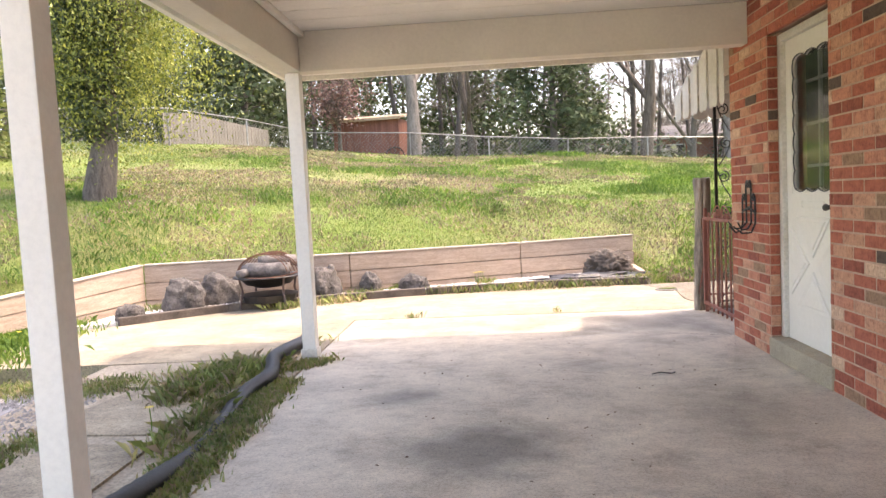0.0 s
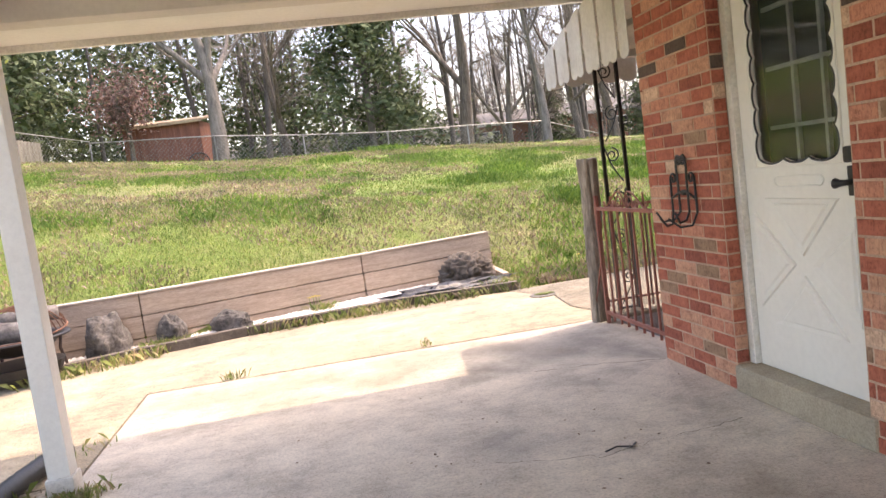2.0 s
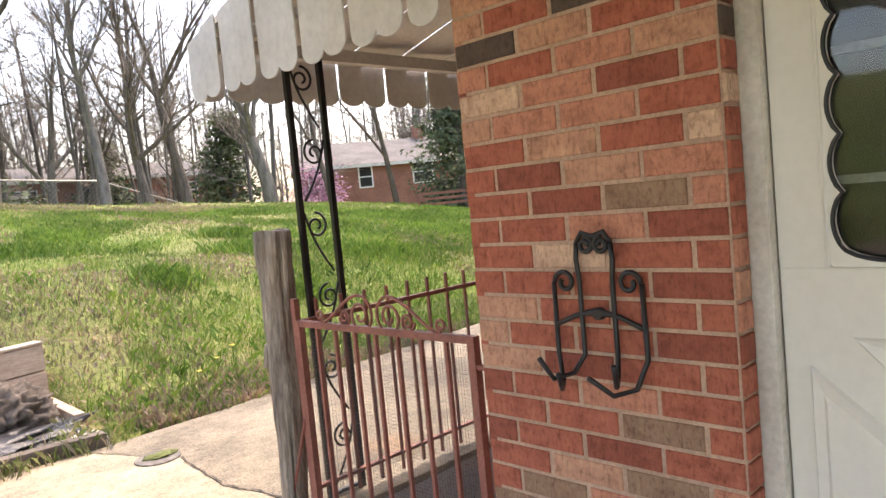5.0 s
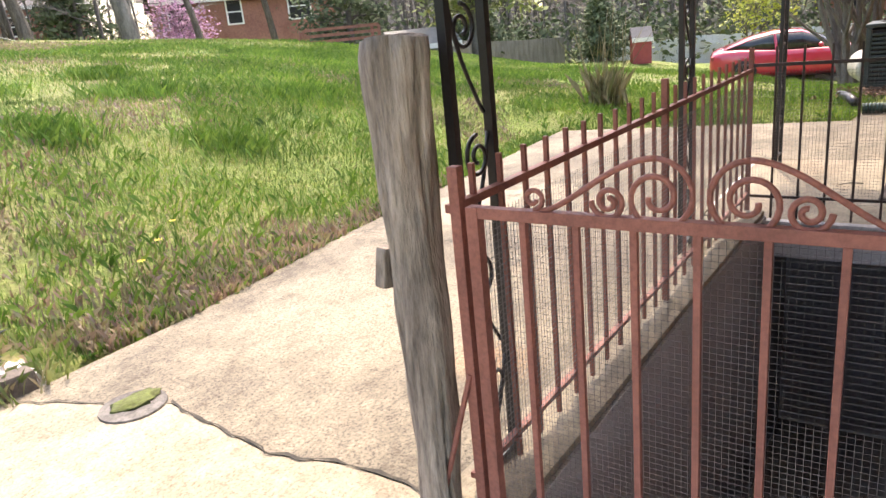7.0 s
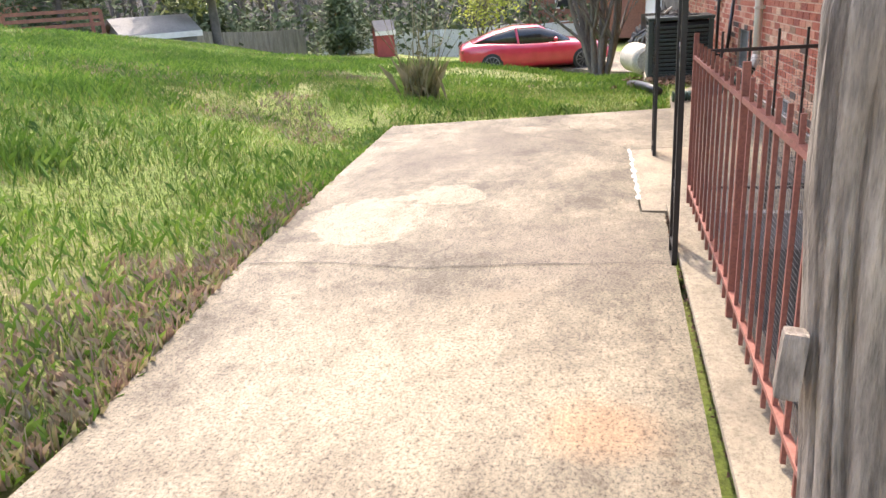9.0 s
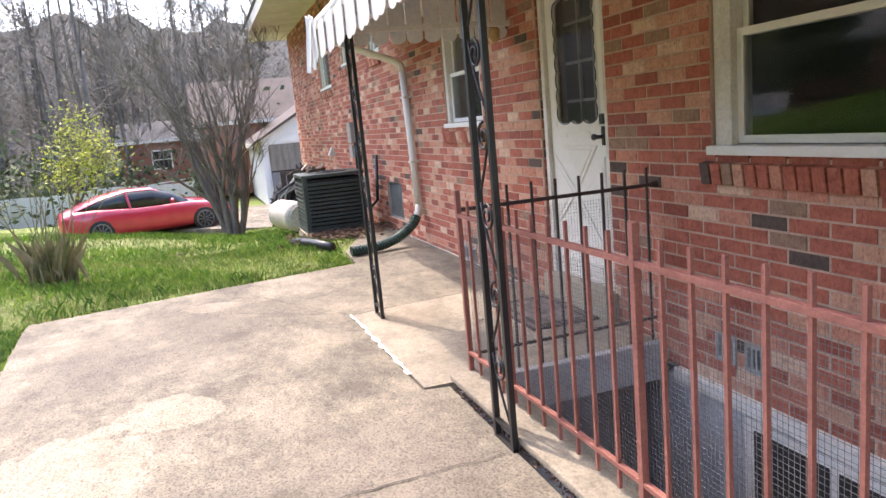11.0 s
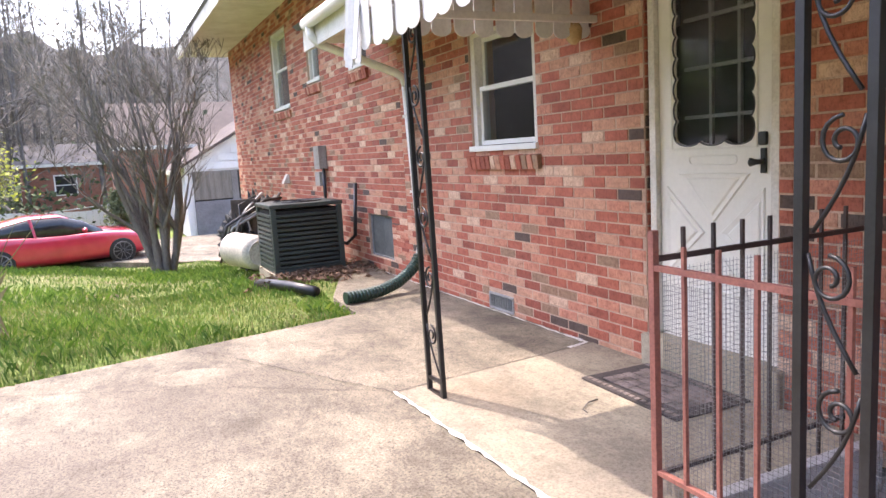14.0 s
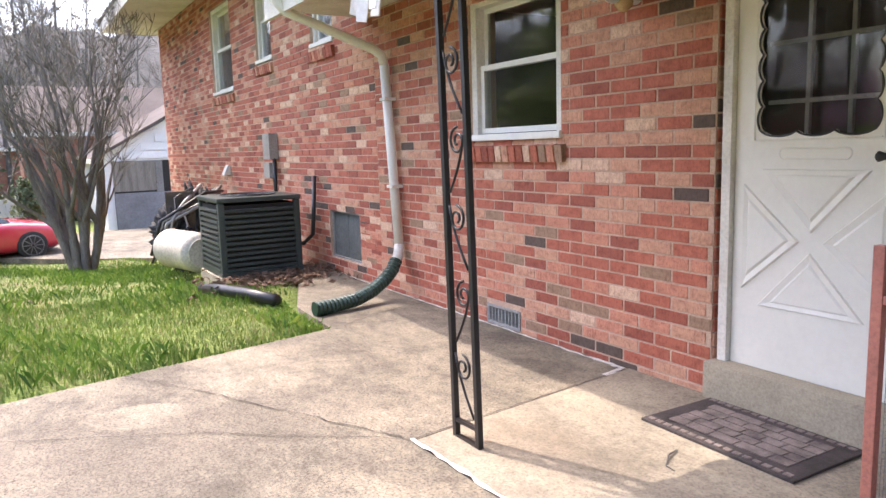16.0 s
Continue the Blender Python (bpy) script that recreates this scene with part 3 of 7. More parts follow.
crack([(4.83, 1.408), (4.5, 1.40), (3.4, 1.382)], 0.045, M_caulk, "joint_caulk", "peeling white caulk in a slab joint", 0.006, 9)
crack([(4.82, 1.40), (4.9, 0.7), (4.975, 0.05)], 0.016, M_joint, "crack", "dark joint between the stoop slab and the patio", 0.005, 10)
crack([(4.955, 0.2), (4.985, 0.02), (5.25, 0.03)], 0.05, M_caulk, "joint_caulk", "ragged white caulk at the wall's foot", 0.012, 15)
crack([(-3.2, 1.348), (-1.6, 1.312), (0.16, 1.268)], 0.014, M_joint, "crack", "dark joint between carport floor and walk", 0.003, 16)
crack([(4.83, 1.42), (6.0, 2.0), (6.5, 2.3)], 0.012, M_joint, "crack", "dark crack across the patio", 0.012, 17)
crack([(-1.3, -1.0), (-0.9, -1.15), (-0.2, -1.05)], 0.006, M_joint, "crack", "hairline crack in the carport floor", 0.02, 18)
crack([(4.99, 0.035), (5.9, 0.03), (7.0, 0.03), (8.6, 0.03)], 0.03, M_caulk, "joint_caulk", "white caulk line along the foot of the wall", 0.006, 11)
crack([(6.75, 0.93), (7.0, 0.5), (7.1, 0.05)], 0.014, M_joint, "crack", "dark joint across the walk by the wall", 0.006, 12)


# ---- brick walls ----
def holed_wall(name, axis, plane, thick, a0, a1, z0, z1, holes, material, label):
    """A wall with real openings, behind its plane, along x (axis "y") or along y (axis "x")."""
    us = sorted({a0, a1, *[h[0] for h in holes], *[h[1] for h in holes]})
    zs = sorted({z0, z1, *[h[2] for h in holes], *[h[3] for h in holes]})
    us, zs = [u for u in us if a0 <= u <= a1], [z for z in zs if z0 <= z <= z1]
    bm = bmesh.new()
    for u0, u1 in zip(us, us[1:]):
        for w0, w1 in zip(zs, zs[1:]):
            cu, cz = (u0 + u1) / 2, (w0 + w1) / 2
            if any(h[0] < cu < h[1] and h[2] < cz < h[3] for h in holes):
                continue
            if axis == "y":
                box(u0, u1, plane - thick, plane, w0, w1, 0, bm)
            else:
                box(plane, plane + thick, u0, u1, w0, w1, 0, bm)
    bmesh.ops.remove_doubles(bm, verts=bm.verts[:], dist=0.0004)
    ob = part(name, bm, material, None)
    return tagged(ob, label, "brick wall", kind="structure")


COURSE, PITCH = 0.0677, 0.2135
BRICK_MESHES = {}


def brick_mesh(length):
    """One brick face block, drawn at the origin: along x, its face at y = 0."""
    key = round(length, 3)
    if key not in BRICK_MESHES:
        l, h, e = length / 2, (COURSE - 0.010) / 2, 0.0022
        vs = [(-l, -0.03, -h), (l, -0.03, -h), (l, -0.03, h), (-l, -0.03, h), (-l, -e, -h), (l, -e, -h), (l, -e, h), (-l, -e, h), (-l + e, 0, -h + e), (l - e, 0, -h + e), (l - e, 0, h - e), (-l + e, 0, h - e)]
        fs = [(4, 5, 1, 0), (5, 6, 2, 1), (6, 7, 3, 2), (7, 4, 0, 3), (8, 9, 5, 4), (9, 10, 6, 5), (10, 11, 7, 6), (11, 8, 4, 7), (11, 10, 9, 8)]
        me = bpy.data.meshes.new("brick")
        me.from_pydata(vs, [], fs)
        me.materials.append(M_brick)
        BRICK_MESHES[key] = me
    return BRICK_MESHES[key]


def lay_bricks(a0, a1, z0, z1, holes):
    """Running bond: pieces (centre, z, length) of a wall from a0 to a1, cut round the openings."""
    out, row, z = [], int(round(z0 / COURSE)), z0
    while z + COURSE <= z1 + 0.01:
        zc = z + COURSE / 2
        cuts = [(h[0], h[1]) for h in holes if h[2] < zc < h[3]]
        spans, start = [], a0
        for c0, c1 in sorted(cuts):
            spans.append((start, c0))
            start = c1
        spans.append((start, a1))
        for s0, s1 in spans:
            u = math.floor(s0 / PITCH) * PITCH + (PITCH / 2 if row % 2 else 0) - PITCH
            while u < s1:
                b0, b1 = max(u, s0), min(u + PITCH, s1)
                if b1 - b0 > 0.03:
                    out.append(((b0 + b1) / 2, zc, round(b1 - b0 - 0.010, 2)))
                u += PITCH
        z += COURSE
        row += 1
    return out


REAR_HOLES = [(0.74, 2.70, 1.02, 2.12), (3.60, 4.46, 0.0, 2.18), (5.515, 6.45, 1.225, 2.165), (5.92, 6.29, 0.0, 0.137), (8.33, 9.05, 0.137, 0.61), (2.36, 2.50, 0.03, 0.17), (2.56, 2.70, 0.03, 0.17)]
HIGH_HOLES = [(8.76, 9.32, 2.21, 2.98), (10.54, 11.12, 2.25, 3.2), (12.2, 13.25, 2.03, 3.25)]
SIDE_HOLES = [(-1.565, -0.722, 0.0, 2.12)]
wall_rear = holed_wall("wall_rear", "y", -0.004, 0.22, 0.2295, 7.9, -0.10, 2.47, REAR_HOLES[:4] + REAR_HOLES[5:], M_mortar, "red and cream mixed brick rear wall of the house")
wall_high = holed_wall("wall_rear_wing", "y", -0.004, 0.22, 7.9, 17.1, -1.2, 3.62, HIGH_HOLES + [REAR_HOLES[4]], M_mortar, "red and cream mixed brick wall of the taller wing")
wall_side = holed_wall("wall_carport", "x", 0.004, 0.2255, -7.6, -0.004, -0.1, 2.47, SIDE_HOLES, M_mortar, "red and cream mixed brick wall beside the carport")


# ---- roofs, carport frame ----
def roofs():
    low = thing("low_roof", None, "grey shingled roof with cream eaves over house and carport", "roof", kind="structure")
    part("shingles", prism([(0.86, 2.46), (0.9, 2.5), (-4.6, 3.95), (-10.0, 2.5), (-9.96, 2.46), (-4.6, 3.85)], "x", 0.1, 8.25), M_roof, low)
    part("carport_shingles", prism([(0.86, 2.46), (0.9, 2.5), (-3.2, 3.1), (-7.0, 2.55), (-6.96, 2.5)], "x", -3.62, 0.1), M_roof, low)
    part("soffit", box(0.24, 8.2, -0.20, 0.78, 2.345, 2.36), M_white_old, low, "cream painted eave soffit")
    part("fascia", box(-3.55, 8.2, 0.78, 0.82, 2.26, 2.5, 0.004), M_white_old, low, "cream painted fascia board")
    part("end_fascia", box(-3.59, -3.55, -6.95, 0.82, 2.26, 2.5, 0.004), M_white, low)
    part("carport_soffit", box(-3.55, 0.0, -0.2, 0.78, 2.30, 2.315), M_white, low, "white soffit past the carport beam")
    part("side_soffit", box(-3.55, -3.3, -6.95, -0.2, 2.30, 2.315), M_white, low)
    part("gable_end", prism([(0.8, 2.5), (-4.6, 3.85), (-9.9, 2.5)], "x", 8.15, 8.2), M_white_old, low)
    part("gutter", tube([(4.95, 0.87, 2.47), (7.9, 0.87, 2.46)], 0.055, 8), M_white, low, "white metal gutter", True)
    high = thing("high_roof", None, "grey shingled roof with pale green-white eaves over the tall wing", "roof", kind="structure")
    part("shingles", prism([(0.94, 3.7), (0.98, 3.74), (-4.6, 5.3), (-10.1, 3.74), (-10.06, 3.7), (-4.6, 5.2)], "x", 7.5, 17.8), M_roof, high)
    part("soffit", box(7.5, 17.75, -0.2, 0.9, 3.55, 3.565), M_white_old, high, "pale painted eave soffit")
    part("fascia", box(7.5, 17.75, 0.9, 0.94, 3.5, 3.74, 0.004), M_white_old, high)
    part("gable_end", prism([(0.9, 3.74), (-4.6, 5.2), (-10.0, 3.74), (-10.0, 3.55), (0.9, 3.55)], "x", 17.7, 17.75), M_white_old, high)


roofs()


def carport():
    ceil = box(-3.15, 0.0, -6.9, -0.40, 2.405, 2.43)
    for i in range(26):
        y = -0.5 - i * 0.24
        box(-3.15, 0.0, y - 0.232, y - 0.004, 2.397, 2.406, 0.002, ceil)
    tagged(part("ceiling", ceil, M_white, None), "white painted board ceiling of the carport", "ceiling", kind="structure")
    b = part("beam", box(-3.15, -0.0, -0.40, -0.27, 2.12, 2.405, 0.006), M_beam, None)
    tagged(b, "cream painted front beam of the carport", "beam", kind="structure")
    b2 = part("beam", box(-3.29, -3.152, -6.95, -0.27, 2.12, 2.405, 0.006), M_beam, None)
    tagged(b2, "cream painted side beam of the carport", "beam", kind="structure")
    b3 = part("trim", box(-3.14, -3.10, -6.8, -0.41, 2.36, 2.396, 0.008), M_white, None)
    tagged(b3, "white moulding under the carport ceiling", "moulding", kind="structure")
    first = None
    for y in (-0.335, -3.42, -6.5):
        m = pose(-3.215, y, 0)
        if first is None:
            first = thing("carport_post", m, "square white-painted wooden post on a small base block", "post", "carport posts")
            part("shaft", box(-0.05, 0.05, -0.05, 0.05, 0.09, 2.118, 0.006), M_white, first)
            part("base_block", box(-0.062, 0.062, -0.062, 0.062, 0.0, 0.09, 0.012), M_white_old, first, "chipped white base block")
        else:
            copy_thing(first, m)


carport()


def closing_walls():
    # The inner wall, out of plain view, and the floor are coloured as unlit room.
    for name, b in (("wall_south", box(0.25, 17.1, -9.3, -9.1, -1.2, 2.47)), ("wall_east", box(16.9, 17.1, -9.1, -0.232, -1.2, 3.6)), ("wall_dark_backing", box(0.25, 16.9, -3.2, -3.1, -1.2, 3.6))):
        tagged(part(name, b, M_dark if name == "wall_dark_backing" else M_mortar, None), "plain wall closing the house", "wall", kind="structure")
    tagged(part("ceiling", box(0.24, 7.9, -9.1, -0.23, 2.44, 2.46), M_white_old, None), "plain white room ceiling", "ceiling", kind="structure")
    tagged(part("floor", box(0.24, 7.9, -9.1, -0.23, 0.0, 0.04), M_dark, None), "room floor coloured near-black for the unlit interior", "floor", kind="structure")


closing_walls()


# ---- basement stairwell ----
def stairwell():
    w = part("stairwell_wall", box(0.2, 3.13, 1.02, 1.2, -1.7, 0.03), M_grey_paint, None)
    tagged(w, "grey painted retaining wall of the basement stairwell", "stairwell wall", kind="structure")
    c = part("curb", box(0.16, 3.14, 1.03, 1.246, 0.0305, 0.06, 0.012), M_stoop, None)
    tagged(c, "low worn concrete curb under the iron fence", "curb", kind="structure")
    h = part("house_footing", box(0.0, 3.14, -0.12, -0.012, -1.7, -0.17), M_grey_paint, None)
    tagged(h, "grey painted basement wall", "basement wall", kind="structure")
    l = part("white_ledge", box(0.6, 3.0, -0.1, 0.035, -0.17, -0.10, 0.006), M_white_old, None)
    tagged(l, "white painted ledge over the basement window", "window ledge", kind="structure")
    e = part("stairwell_lintel", box(3.10, 3.16, 0.0, 1.02, -0.2, 0.01, 0.01), M_grey_paint, None)
    tagged(e, "grey painted lintel over the basement door", "lintel", kind="structure")
    # Recess end and sides: the shade down here is put into the colour.
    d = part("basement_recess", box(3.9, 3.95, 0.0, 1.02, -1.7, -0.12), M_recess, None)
    tagged(d, "blue-grey recess at the foot of the basement stairs, shade painted in", "basement recess", kind="structure")
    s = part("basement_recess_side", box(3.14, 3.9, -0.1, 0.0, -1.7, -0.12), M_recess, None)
    tagged(s, "blue-grey side of the basement recess, shade painted in", "basement recess", kind="structure")
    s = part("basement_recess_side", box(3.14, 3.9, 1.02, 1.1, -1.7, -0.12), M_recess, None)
    tagged(s, "blue-grey side of the basement recess, shade painted in", "basement recess", kind="structure")
    f = part("stairwell_floor", box(0.2, 3.95, -0.1, 1.02, -1.75, -1.7), M_grey_paint, None)
    tagged(f, "dark concrete floor of the stairwell", "stairwell floor", kind="structure")
    bm = bmesh.new()
    for i in range(8):
        box(0.0 + i * 0.25, 0.25 + i * 0.25, 0.0, 1.02, -1.7, -0.02 - i * 0.19, 0.008, bm)
    st = part("stairs", bm, M_grey_paint, None)
    tagged(st, "grey concrete steps going down to the basement", "stairs", kind="structure")
    g = part("stair_threshold", box(0.0, 0.2, 0.0, 1.28, -0.12, -0.001), M_carport_floor, None)
    tagged(g, "concrete edge under the gate", "threshold", kind="structure")
    win = thing("basement_window", pose(1.75, 0.0, -0.55), "dark basement window behind wire mesh in a white frame", "window")
    part("frame", box(-0.75, 0.75, -0.011, 0.012, -0.4, 0.36, 0.005), M_white_old, win)
    # Opaque panes; the unlit basement behind them is put into their colour.
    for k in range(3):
        part("pane", box(-0.68 + k * 0.47, -0.26 + k * 0.47, 0.014, 0.02, -0.34, 0.31), M_dark, win, "opaque pane with the basement's dimness painted in")


stairwell()


# ---- doors and windows ----
def scallop_ring(w, h, n_w, n_h, lobe):
    """Points of a scalloped opening w by h about the origin, as (u, v)."""
    pts = []
    def side(p0, p1, n, out):
        for k in range(n):
            for i in range(8):
                f = (k + i / 8) / n
                b = math.sin(math.pi * i / 8) ** 0.7 * lobe
                pts.append((p0[0] + (p1[0] - p0[0]) * f + out[0] * b, p0[1] + (p1[1] - p0[1]) * f + out[1] * b))
    side((-w / 2, -h / 2), (w / 2, -h / 2), n_w, (0, -1))
    side((w / 2, -h / 2), (w / 2, h / 2), n_h, (1, 0))
    side((w / 2, h / 2), (-w / 2, h / 2), n_w, (0, 1))
    side((-w / 2, h / 2), (-w / 2, -h / 2), n_h, (-1, 0))
    return pts


def raised_triangle(p, q, r, bm):
    """A flat triangular panel standing 6 mm proud, with a sloping border and a sunk groove line."""
    c = Vector(((p[0] + q[0] + r[0]) / 3, (p[1] + q[1] + r[1]) / 3))
    def ring(k, y):
        return [bm.verts.new((c.x + (a - c.x) * k, y, c.y + (b - c.y) * k)) for a, b in (p, q, r)]
    a, b, d, e = ring(1.0, -0.0005), ring(0.955, -0.009), ring(0.74, -0.003), ring(0.66, -0.010)
    for s, t in ((a, b), (b, d), (d, e)):
        for i in range(3):
            bm.faces.new((s[i], s[(i + 1) % 3], t[(i + 1) % 3], t[i]))
    bm.faces.new(e)


def storm_door(name, m, w, h, pane_foot, oval_z, cross_z, cross_half, label):
    """Front faces local -y; x to the viewer's right; foot at z = 0."""
    d = thing(name, m, label, "door", kind="structure")
    lo, hi, st = pane_foot - 0.045, h - 0.10, 0.095
    x0, x1 = -w / 2, w / 2
    bm = box(x0, x1, 0.0, 0.035, 0.0, lo, 0.004)
    box(x0, x0 + st, 0.0, 0.035, lo, h, 0.002, bm)
    box(x1 - st, x1, 0.0, 0.035, lo, h, 0.002, bm)
    box(x0 + st, x1 - st, 0.0, 0.035, hi, h, 0.002, bm)
    part("leaf", bm, M_door, d)
    ow, oh, cz = w - 2 * st, hi - lo, (hi + lo) / 2
    ring = scallop_ring(ow - 0.07, oh - 0.075, 3, 7, 0.02)
    bm = bmesh.new()
    inn, out, inb = [], [], []
    for u, v in ring:
        k = max(abs(u) / (ow / 2), abs(v) / (oh / 2))
        inn.append(bm.verts.new((u, -0.004, cz + v)))
        inb.append(bm.verts.new((u, 0.012, cz + v)))
        out.append(bm.verts.new((u / k, -0.004, cz + v / k)))
    n = len(ring)
    for i in range(n):
        j = (i + 1) % n
        bm.faces.new((out[i], out[j], inn[j], inn[i]))
        bm.faces.new((inn[i], inn[j], inb[j], inb[i]))
    bmesh.ops.recalc_face_normals(bm, faces=bm.faces[:])
    part("scalloped_trim", bm, M_door, d, "white trim with a scalloped edge")
    bead = tube([(u * 1.012, -0.003, cz + v * 1.006) for u, v in ring], 0.005, 5, None, True)
    part("black_bead", bead, M_plastic_black, d, "black seal round the scalloped pane")
    fr = tube([(sx * ow / 2, -0.003, cz + sz * oh / 2) for sx, sz in ((-1, -1), (1, -1), (1, 1), (-1, 1))], 0.006, 6, None, True)
    part("window_moulding", fr, M_door, d)
    g = part("pane", box(-ow / 2, ow / 2, 0.014, 0.019, lo, hi), M_glass, d, "dark storm pane")
    g.visible_shadow = False
    # Near-black backing: the dimness behind the storm pane is painted on.
    inner = part("inner_door", box(-ow / 2 - 0.05, ow / 2 + 0.05, 0.11, 0.13, lo - 0.02, hi + 0.02), M_dark, d, "glazed inner door with the dimness behind its glass painted in")
    bm = bmesh.new()
    for k in (-1, 1):
        box(k * ow / 6 - 0.009, k * ow / 6 + 0.009, 0.085, 0.105, lo, hi, 0, bm)
    for k in range(1, 4):
        z = lo + oh * (k - 0.35) / 3.3
        box(-ow / 2, ow / 2, 0.086, 0.106, z - 0.009, z + 0.009, 0, bm)
    part("muntins", bm, M_alu, d, "grey glazing bars of the inner door")
    bm = bmesh.new()
    a, zm = w / 2 - 0.05, cross_z
    zt, zb = zm + cross_half, zm - cross_half
    g = 0.04
    raised_triangle((-a + 2 * g, zt), (a - 2 * g, zt), (0, zm + g), bm)
    raised_triangle((a - 2 * g, zb), (-a + 2 * g, zb), (0, zm - g), bm)
    raised_triangle((-a, zb + 1.6 * g), (-a, zt - 1.6 * g), (-g * 1.2, zm), bm)
    raised_triangle((a, zt - 1.6 * g), (a, zb + 1.6 * g), (g * 1.2, zm), bm)
    bmesh.ops.recalc_face_normals(bm, faces=bm.faces[:])
    part("crossbuck_panel", bm, M_door, d)
    z = oval_z
    slot = tube([((0.13 if math.cos(t) > 0 else -0.13) + 0.022 * math.cos(t), -0.002, z + 0.022 * math.sin(t)) for t in [(i + 0.5) * math.tau / 20 for i in range(20)]], 0.0035, 5, None, True)
    part("oval_plate", slot, M_door, d)
    hx = x1 - 0.055
    part("latch_plate", box(hx - 0.015, hx + 0.015, -0.012, 0.0, oval_z - 0.065, oval_z + 0.05, 0.005), M_plastic_black, d, "black latch plate")
    part("handle", tube([(hx, -0.01, oval_z - 0.012), (hx, -0.04, oval_z - 0.012), (hx - 0.012, -0.05, oval_z - 0.012), (hx - 0.032, -0.052, oval_z - 0.012), (hx - 0.04, -0.052, oval_z - 0.012)], [0.012, 0.012, 0.014, 0.021, 0.012], 12), M_plastic_black, d, "black door knob", True)
    part("deadbolt", box(hx - 0.022, hx + 0.022, -0.022, 0.0, oval_z + 0.062, oval_z + 0.125, 0.012), M_plastic_black, d, "black keypad deadbolt")
    fw = 0.05
    bm = box(x0 - fw, x0 - 0.004, -0.03, 0.05, -0.0, h + fw, 0.004)
    part("jamb", bm, M_white_old, d, "weathered white door frame")
    part("jamb", box(x1 + 0.004, x1 + fw, -0.03, 0.05, -0.0, h + fw, 0.004), M_white_old, d)
    part("head", box(x0 - 0.004, x1 + 0.004, -0.03, 0.05, h + 0.004, h + fw, 0.004), M_white_old, d)
    return d


door_1 = storm_door("door_1", pose(0.10, -1.142, 0.135, 0, 0, -90), 0.73, 1.91, 0.985, 0.878, 0.512, 0.29, "closed white storm door with scalloped opaque pane with the basement's dimness painted in and crossbuck panel")
door_2 = storm_door("door_2", pose(4.02, -0.045, 0.183, 0, 0, 180), 0.73, 1.93, 1.055, 0.953, 0.588, 0.30, "closed white back storm door with scalloped opaque pane with the basement's dimness painted in and crossbuck panel")
s = part("door_sill", box(-0.012, 0.2, -1.60, -0.722, 0.0, 0.132, 0.012), M_sill_conc, None)
tagged(s, "tan concrete sill step below the carport door", "door step", kind="structure")
s = part("door_sill", box(3.56, 4.462, -0.2, 0.05, 0.004, 0.181, 0.012), M_sill_conc, None)
tagged(s, "grey concrete sill step below the back door", "door step", kind="structure")


def sash_window(name, m, w, h, label, sill=True, twin=False, fw=0.06):
    """Double-hung window facing local -y, foot of the frame at z = 0."""
    win = thing(name, m, label, "window", kind="structure")
    x0, x1 = -w / 2, w / 2
    for a, b, n in ((x0, x0 + fw, "frame"), (x1 - fw, x1, "frame")):
        part(n, box(a, b, 0.0, 0.12, 0.0, h, 0.004), M_white_old, win)
    part("head", box(x0 + fw, x1 - fw, 0.0, 0.12, h - fw, h, 0.004), M_white_old, win)
    part("window_sill", box(x0 - 0.015, x1 + 0.015, -0.045, 0.12, -0.008, 0.034, 0.008), M_white, win, "white painted sill")
    bays = [(x0 + fw, x1 - fw)]
    if twin:
        part("mullion", box(-0.05, 0.05, 0.005, 0.12, 0.04, h - fw, 0.004), M_white_old, win)
        bays = [(x0 + fw, -0.05), (0.05, x1 - fw)]
    for a, b in bays:
        mid = 0.04 + (h - fw - 0.04) * 0.53
        for z0, z1, y in ((0.04, mid + 0.015, 0.035), (mid - 0.02, h - fw, 0.07)):
            bm = bmesh.new()
            s = 0.035
            box(a, a + s, y, y + 0.028, z0, z1, 0.003, bm)
            box(b - s, b, y, y + 0.028, z0, z1, 0.003, bm)
            box(a + s, b - s, y, y + 0.028, z0, z0 + s, 0.003, bm)
            box(a + s, b - s, y, y + 0.028, z1 - s, z1, 0.003, bm)
            sash = part("sash", bm, M_white, win)
            g = part("pane", box(a + s, b - s, y + 0.012, y + 0.016, z0 + s, z1 - s), M_glass, sash)
            g.visible_shadow = False
    return win


def brick_sill(x0, x1, z):
    """A sloping course of bricks on edge below a window."""
    t = thing("brick_sill", pose((x0 + x1) / 2, 0, z), "sloping sill of red bricks on edge", "brick sill", kind="structure")
    n = int((x1 - x0 + 0.1) / 0.072)
    for i in range(n):
        b = new("brick", SILL_BRICK)
        b.parent = t
        b.matrix_basis = pose((i + 0.5 - n / 2) * (x1 - x0 + 0.1) / n, 0.0, -0.06, -8)


def sill_brick_mesh():
    bm = box(-0.031, 0.031, -0.1, 0.035, -0.055, 0.045, 0.004)
    me = bpy.data.meshes.new("brick")
    bm.to_mesh(me)
    bm.free()
    me.materials.append(M_brick)
    return me


SILL_BRICK = sill_brick_mesh()
sash_window("window_1", pose(1.72, -0.02, 1.04, 0, 0, 180), 1.95, 1.075, "twin double-hung window with chipped white frame and dark panes", twin=True, fw=0.11)
sash_window("window_2", pose(5.982, -0.02, 1.245, 0, 0, 180), 0.935, 0.92, "white double-hung window with dark panes and white sill")
sash_window("window_3", pose(9.04, -0.03, 2.23, 0, 0, 180), 0.555, 0.745, "small white double-hung window high in the brick wall", fw=0.045)
